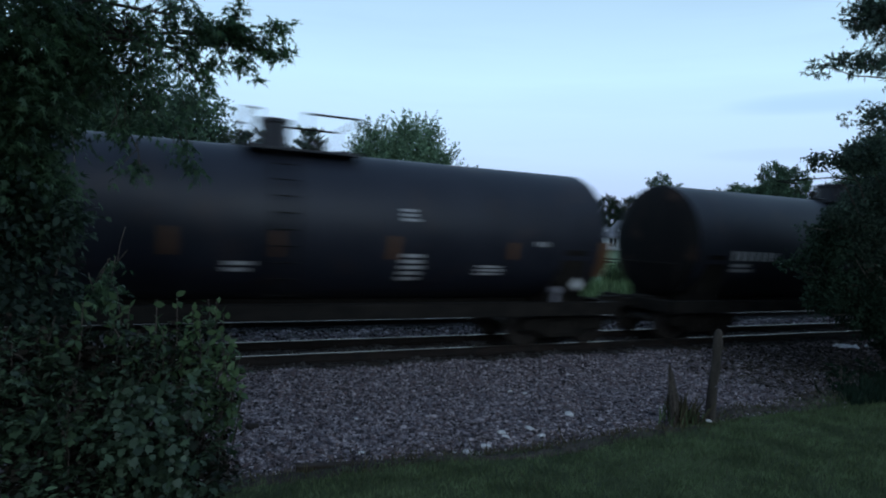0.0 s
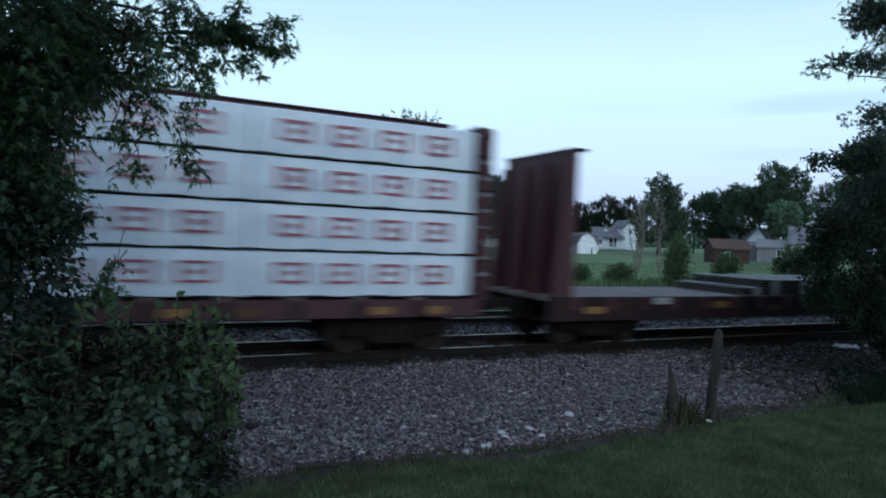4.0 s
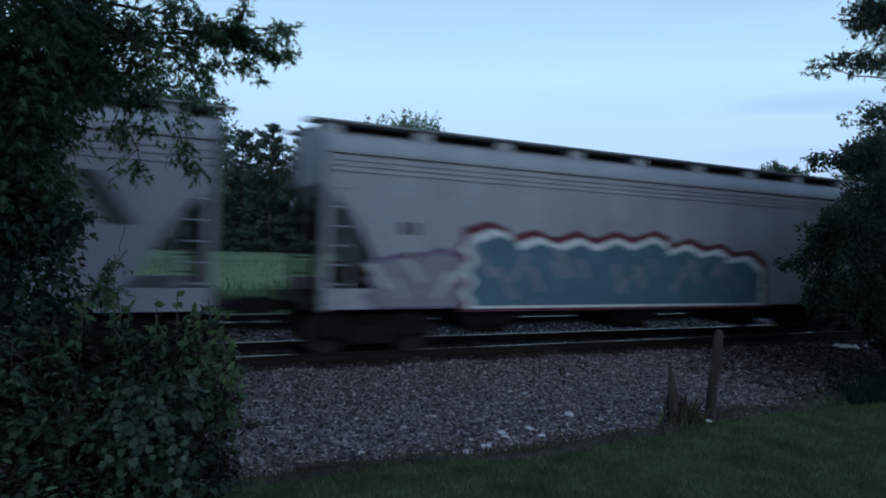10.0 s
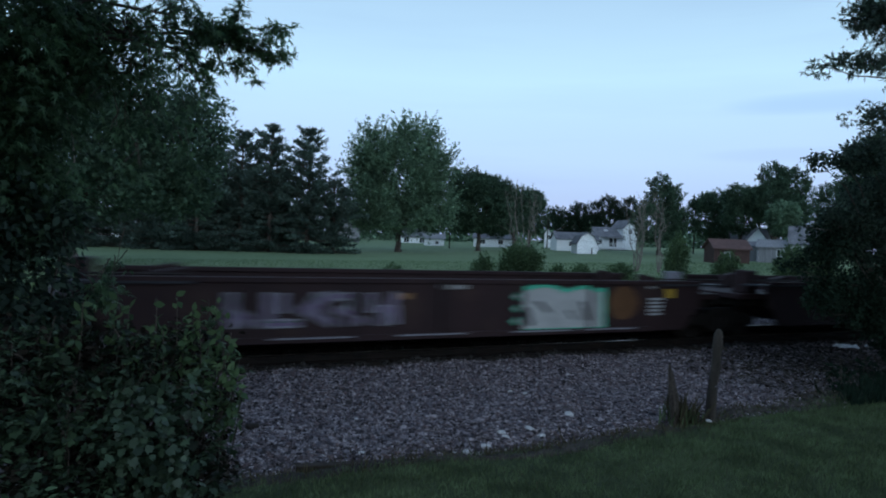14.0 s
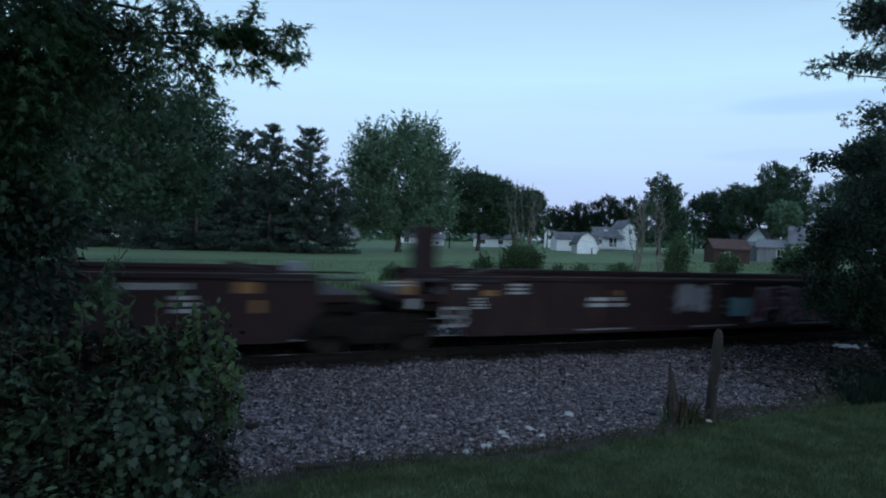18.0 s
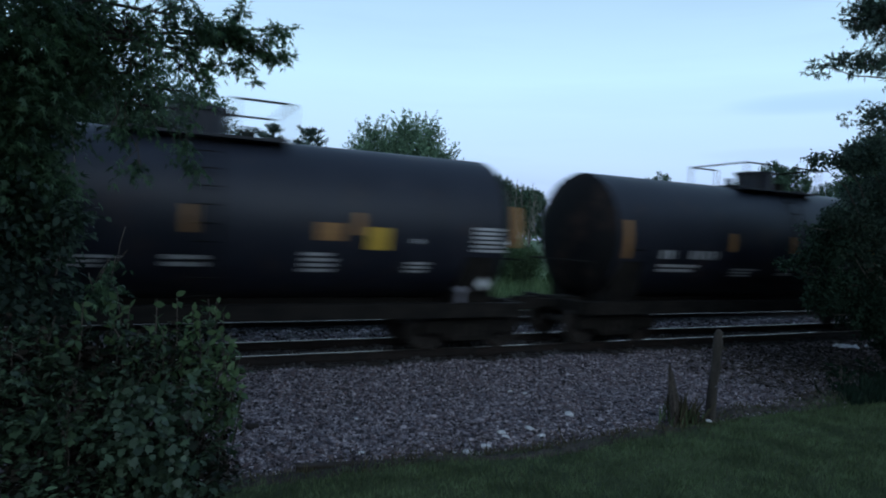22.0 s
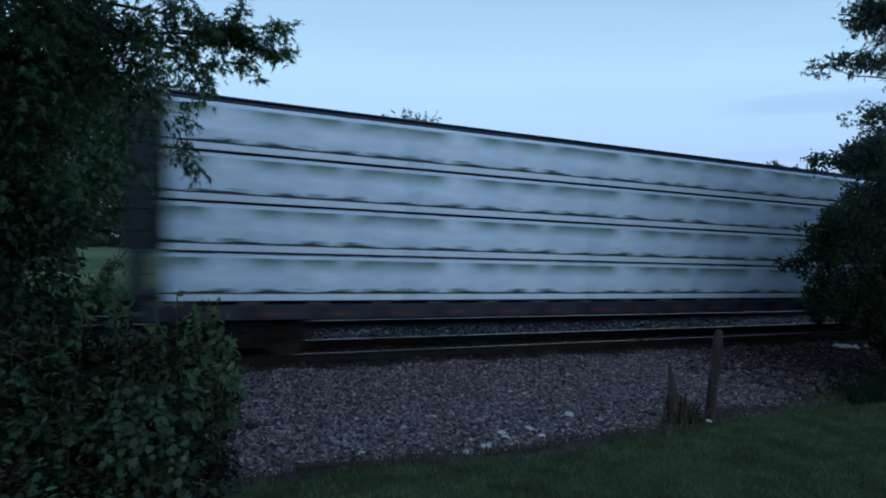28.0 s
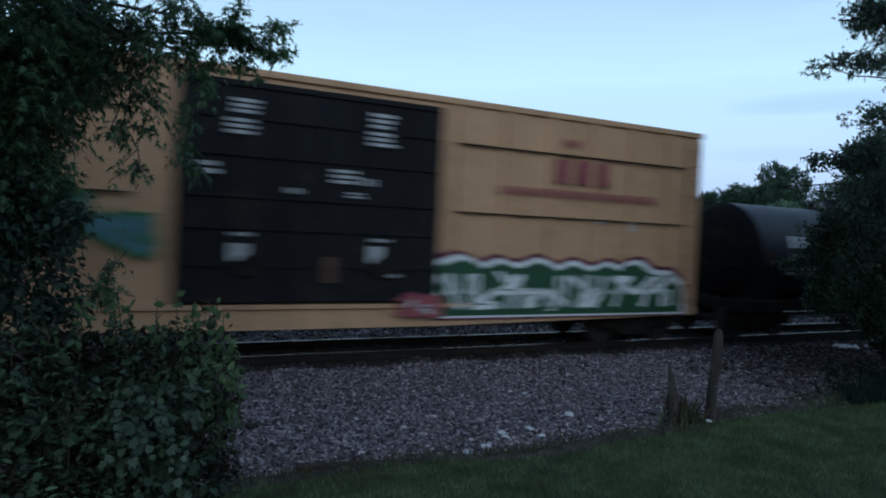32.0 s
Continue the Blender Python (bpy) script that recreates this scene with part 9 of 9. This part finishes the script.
    c = hopper_car("pale grey covered hopper car with ribbed sides", -217.0, -235.2, PALEGREY, MARKS_RIBBED_HOPPER + MARKS_RIBBED_HOPPER_MID, 13, 0.0, (1.5, 2.0, 2.42, 3.14, 3.56), 4.55, 1.6, edge=3.05, sill_low=1.2)
    emblem(c, -0.62, 3.15, 0.68, "R", -1.532)
    ends = [-235.2, -252.0, -267.6, -283.4, -299.2, -315.5]
    inks = [("violet", "wine", "ash"), ("violet", "ash", "violet"), ("ash", "violet", "leaf"), ("violet", "violet", "ash"), ("violet", "wine", "ash")]
    for i in range(5):
        first, last = i == 0, i == 4
        c = well_car("brown articulated well car tagged with graffiti", ends[i], ends[i + 1], 30 + i, (1 if last else 2, 1 if first else 0), (last, first), MARKS_WELL_NEXT if i else MARKS_WELL_PLAIN + MARKS_WELL_LEAD, 1.46)
        if i == 2:
            mural(c, 1.5, 3.5, 0.5, 1.38, ("mint", "bone", "bone", "coal"), 60, -1.456, 2, 4, 0.0, (0.14, 0.05))
            graffiti(c, -4.6, -1.4, 0.6, 1.3, inks[i], 42, -1.456, 5, 0.5)
        elif i == 1:
            graffiti(c, 0.7, 1.9, 0.62, 1.36, ("ash", "violet", "ash"), 41, -1.456, 2, 0.55)
            graffiti(c, 2.1, 3.4, 0.66, 1.3, ("ash", "gold", "ash"), 47, -1.456, 3, 0.45)
            graffiti(c, -3.4, -1.2, 0.5, 1.34, ("violet", "ash", "violet"), 48, -1.456, 3, 0.45)
        else:
            graffiti(c, -4.6, -1.4, 0.6, 1.3, inks[i], 40 + i, -1.456, 5, 0.5)
            graffiti(c, 0.8, 2.6, 0.6, 1.3, inks[(i + 2) % 5], 50 + i, -1.456, 3, 0.5)
        if i in (1, 2):
            disc = [(4.2 + 0.45 * math.cos(0.3927 * k), -1.459, 1.02 + 0.4 * math.sin(0.3927 * k)) for k in range(16)]
            part("painted_disc", Geo().add(disc, [tuple(range(16))]), INK["f"], c, "faded brown painted disc")
    ends = [-315.5, -337.5, -357.6, -378.0]
    for i in range(3):
        first, last = i == 0, i == 2
        c = well_car("brown three-unit well car with white stencils", ends[i], ends[i + 1], 70 + i, (1 if last else 2, 1 if first else 0), (last, first), MARKS_WELL_LARGE if not i else [(r[0] + 0.9, r[1] + 0.9, *r[2:]) for r in MARKS_WELL_LARGE] + MARKS_WELL_JOINT, 1.52, tall=0.72)
        word(c, "53", -9.75 + (0.9 if i else 0), 0.55, 0.62, "w", -1.458)
        if i == 0:
            part("emblem_bar", Geo().add([(-0.6, -1.46, 0.78), (2.4, -1.46, 0.95), (2.6, -1.46, 1.22), (0.0, -1.46, 1.16)], [(0, 1, 2, 3)]), INK["f"], c)
            graffiti(c, -6.0, -2.0, 0.95, 1.45, ("violet", "ash", "violet"), 80, -1.462, 5, 0.6)
        elif i == 1:
            mural(c, -0.7, 0.1, 0.66, 1.2, ("cyan", "cyan", "cyan", "ash"), 84, -1.456, 2, 3, 0.0, (0.02, 0.01))
            mural(c, 2.9, 3.6, 0.68, 1.24, ("cyan", "cyan", "cyan", "ash"), 85, -1.456, 2, 3, 0.0, (0.02, 0.01))
            graffiti(c, 0.1, 2.95, 0.5, 1.4, ("ash", "plum", "ash"), 81, -1.478, 4, 0.8)
            graffiti(c, -2.6, -1.5, 0.8, 1.42, ("ash", "ash", "violet"), 86, -1.462, 2, 0.8)
            graffiti(c, 4.0, 5.2, 0.85, 1.4, ("violet", "ash", "ash"), 82, -1.462, 3, 0.6)
        else:
            graffiti(c, -4.8, -1.5, 0.85, 1.4, ("violet", "ash", "violet"), 83, -1.462, 5, 0.6)
            part("emblem_bar", Geo().add([(-0.2, -1.46, 0.8), (2.4, -1.46, 0.95), (2.6, -1.46, 1.2), (0.3, -1.46, 1.14)], [(0, 1, 2, 3)]), INK["f"], c)
    c = well_car("rusty single well car with a wide red rim and graffiti", -378.0, -403.3, 90, (1, 1), (1, 1), MARKS_SPINE, 1.41, rim=(-11.15, 8.9), span=(-9.6, 7.4))
    graffiti(c, -3.9, 4.7, 0.42, 1.12, ("violet", "ash", "sky"), 91, -1.456, 6)
    for i in range(4):
        f = (-403.3, -418.5, -433.9, -448.8, -464.2)
        tank_car("black tank car with orange and yellow panels", f[i], f[i + 1], 1.55, 2.58, MARKS_PAIRED_TANK, GLOSSBLACK, 100, 0.06, 0.48, 0.42, 3.0, 0.0, inset=2.0)
    _, mid, _ = centre_beam_car("dark maroon center-beam flat car carrying grey pipes", -464.2, -489.0, DARKMAROON, 110)
    load_pipes(mid)
    _, mid, _ = centre_beam_car("dark maroon center-beam flat car stacked with white lumber", -489.0, -513.8, DARKMAROON, 111)
    load_lumber(mid, "printed", 120)
    _, mid, _ = centre_beam_car("dark center-beam flat car stacked with grimy lumber", -513.8, -538.9, DARKMAROON, 112, low=0.08)
    load_lumber(mid, "grimy", 130, 1.1, 0.868)
    _, mid, _ = centre_beam_car("slate center-beam flat car stacked with grimy lumber", -538.9, -563.8, SLATE, 113, low=0.08)
    load_lumber(mid, "grimy", 140, 1.1, 0.868)
    tank_car("short rusty black tank car with white lettering", -563.8, -577.6, 1.36, 2.33, MARKS_GREY_TANK, DARKGREY, 150, 0.2, 0.3, 0.25, 2.4, 0.0, 0.7, inset=2.0)
    tank_car("short plain black tank car with small stencils", -577.6, -590.3, 1.36, 2.33, MARKS_PLAIN_TANK, GLOSSBLACK, 151, 0.0, 0.28, 0.3, 2.7, 0.0, 0.74, inset=2.0)
    tank_car("short worn black tank car with cream panel", -590.3, -603.6, 1.36, 2.33, MARKS_WORN_TANK, BLACK, 152, 0.2, 0.42, 0.4, 3.2, 0.3, 0.74, inset=2.0, double=True)
    c = tank_car("short black tank car with painted circles", -603.6, -617.0, 1.36, 2.33, MARKS_WORN_TANK, BLACK, 153, 0.2, 0.42, 0.4, 3.2, 0.3, 0.74, inset=2.0, double=True)
    for cx, cz in ((-1.1, 2.35), (0.65, 2.55)):
        for rad, ink, lift in ((0.46, "ash", 0.012), (0.36, "teal", 0.016), (0.27, "bone", 0.02), (0.12, "wine", 0.024)):
            painted_disc(c, cx + 0.1 * (0.46 - rad), cz, rad, ink, 1.36 + lift, 2.33)
    tank_car("short black tank car with bold white lettering", -617.0, -629.9, 1.36, 2.33, MARKS_SHORT_TANK, GLOSSBLACK, 154, 0.0, 0.28, 0.3, 2.7, 0.0, 0.74, inset=2.0)
    box_car(-629.9, -651.0)


build_train()



def motions():
    """The train and its loads roll past at a steady speed, the wheels turn as they pass the viewer, and a bough stirs in the wind."""
    for car, x in CARS:
        y, z, turn = ROAD_OFFSET.get(car.name, (NEAR_Y, 0, 0))
        walk(car, [(t, pose(x + SPEED * t, y, z, 0, 0, turn)) for t in (0.0, 16.0, 32.0)])
    start = {car.name: x for car, x in CARS}
    spin = SPEED / 0.452
    for w, wx in WHEELS:
        at = start[w.parent.parent.name] + w.parent.location.x + wx
        t0, t1 = max(0.0, (-7 - at) / SPEED), min(32.0, (22 - at) / SPEED)
        if t1 <= t0:
            continue
        n = int((t1 - t0) * 30)
        rows = [(t0 + k / 30, pose(wx, 0, 0.452, 0, math.degrees(spin * k / 30) % 360, 0)) for k in range(n + 1)]
        if t0 > 0.04:
            rows.insert(0, (0.0, rows[0][1]))
        if rows[-1][0] < 31.9:
            rows.append((32.0, rows[-1][1]))
        walk(w, rows)
    px, py, pz = (a - b for a, b in zip(BOUGH_PIVOT, MAPLE_FOOT))
    rows = []
    # seconds, sinking of the tip in degrees, drift in metres
    for t, dip, drift in ((0, 0, 0), (0.5, 0.3, -0.01), (1, 1, 0.01), (1.5, -1, 0.04), (2, 0.3, 0.03), (2.5, -0.6, 0.02), (3, 8.4, 0), (3.5, -3.4, 0.02), (5.5, 0.7, 0), (6, 0, 0), (6.5, 1, 0.01), (7, -1.4, 0.09), (7.5, 2, 0.09), (8, 8, 0), (8.5, 1.7, 0.02), (9, 0.3, 0.05),
                          (9.5, 1.7, 0.05), (10, 1, 0.04), (11, 0, 0.02), (12, -0.6, 0), (13, 0, 0.04), (14, 2, -0.01), (14.5, 1.4, -0.02), (16.5, 0, 0.06), (17, 1.2, 0.03), (17.5, 0.9, 0.11), (18, 1, 0.14), (18.5, 11, 0.05), (19, 11.8, 0.03), (19.5, 4.7, 0.05), (20, 4.7, 0.06),
                          (20.5, 6.7, 0), (21, 2.8, 0.03), (21.5, 4, 0.02), (22, 2.7, 0), (23, 1.4, 0.01), (24, 0.3, 0), (25, -0.6, 0), (25.5, 1, 0.02), (27.5, 0.4, 0.02), (28, 0, 0.02), (28.5, 2.2, 0), (29, 0, 0), (29.5, -1.6, 0), (30, 1.4, 0), (31, -0.6, 0.01), (32, 0.3, 0)):
        rows.append((float(t), pose(px + drift, py, pz, 0, dip, 0)))
    walk(BOUGHS[0], rows)


motions()
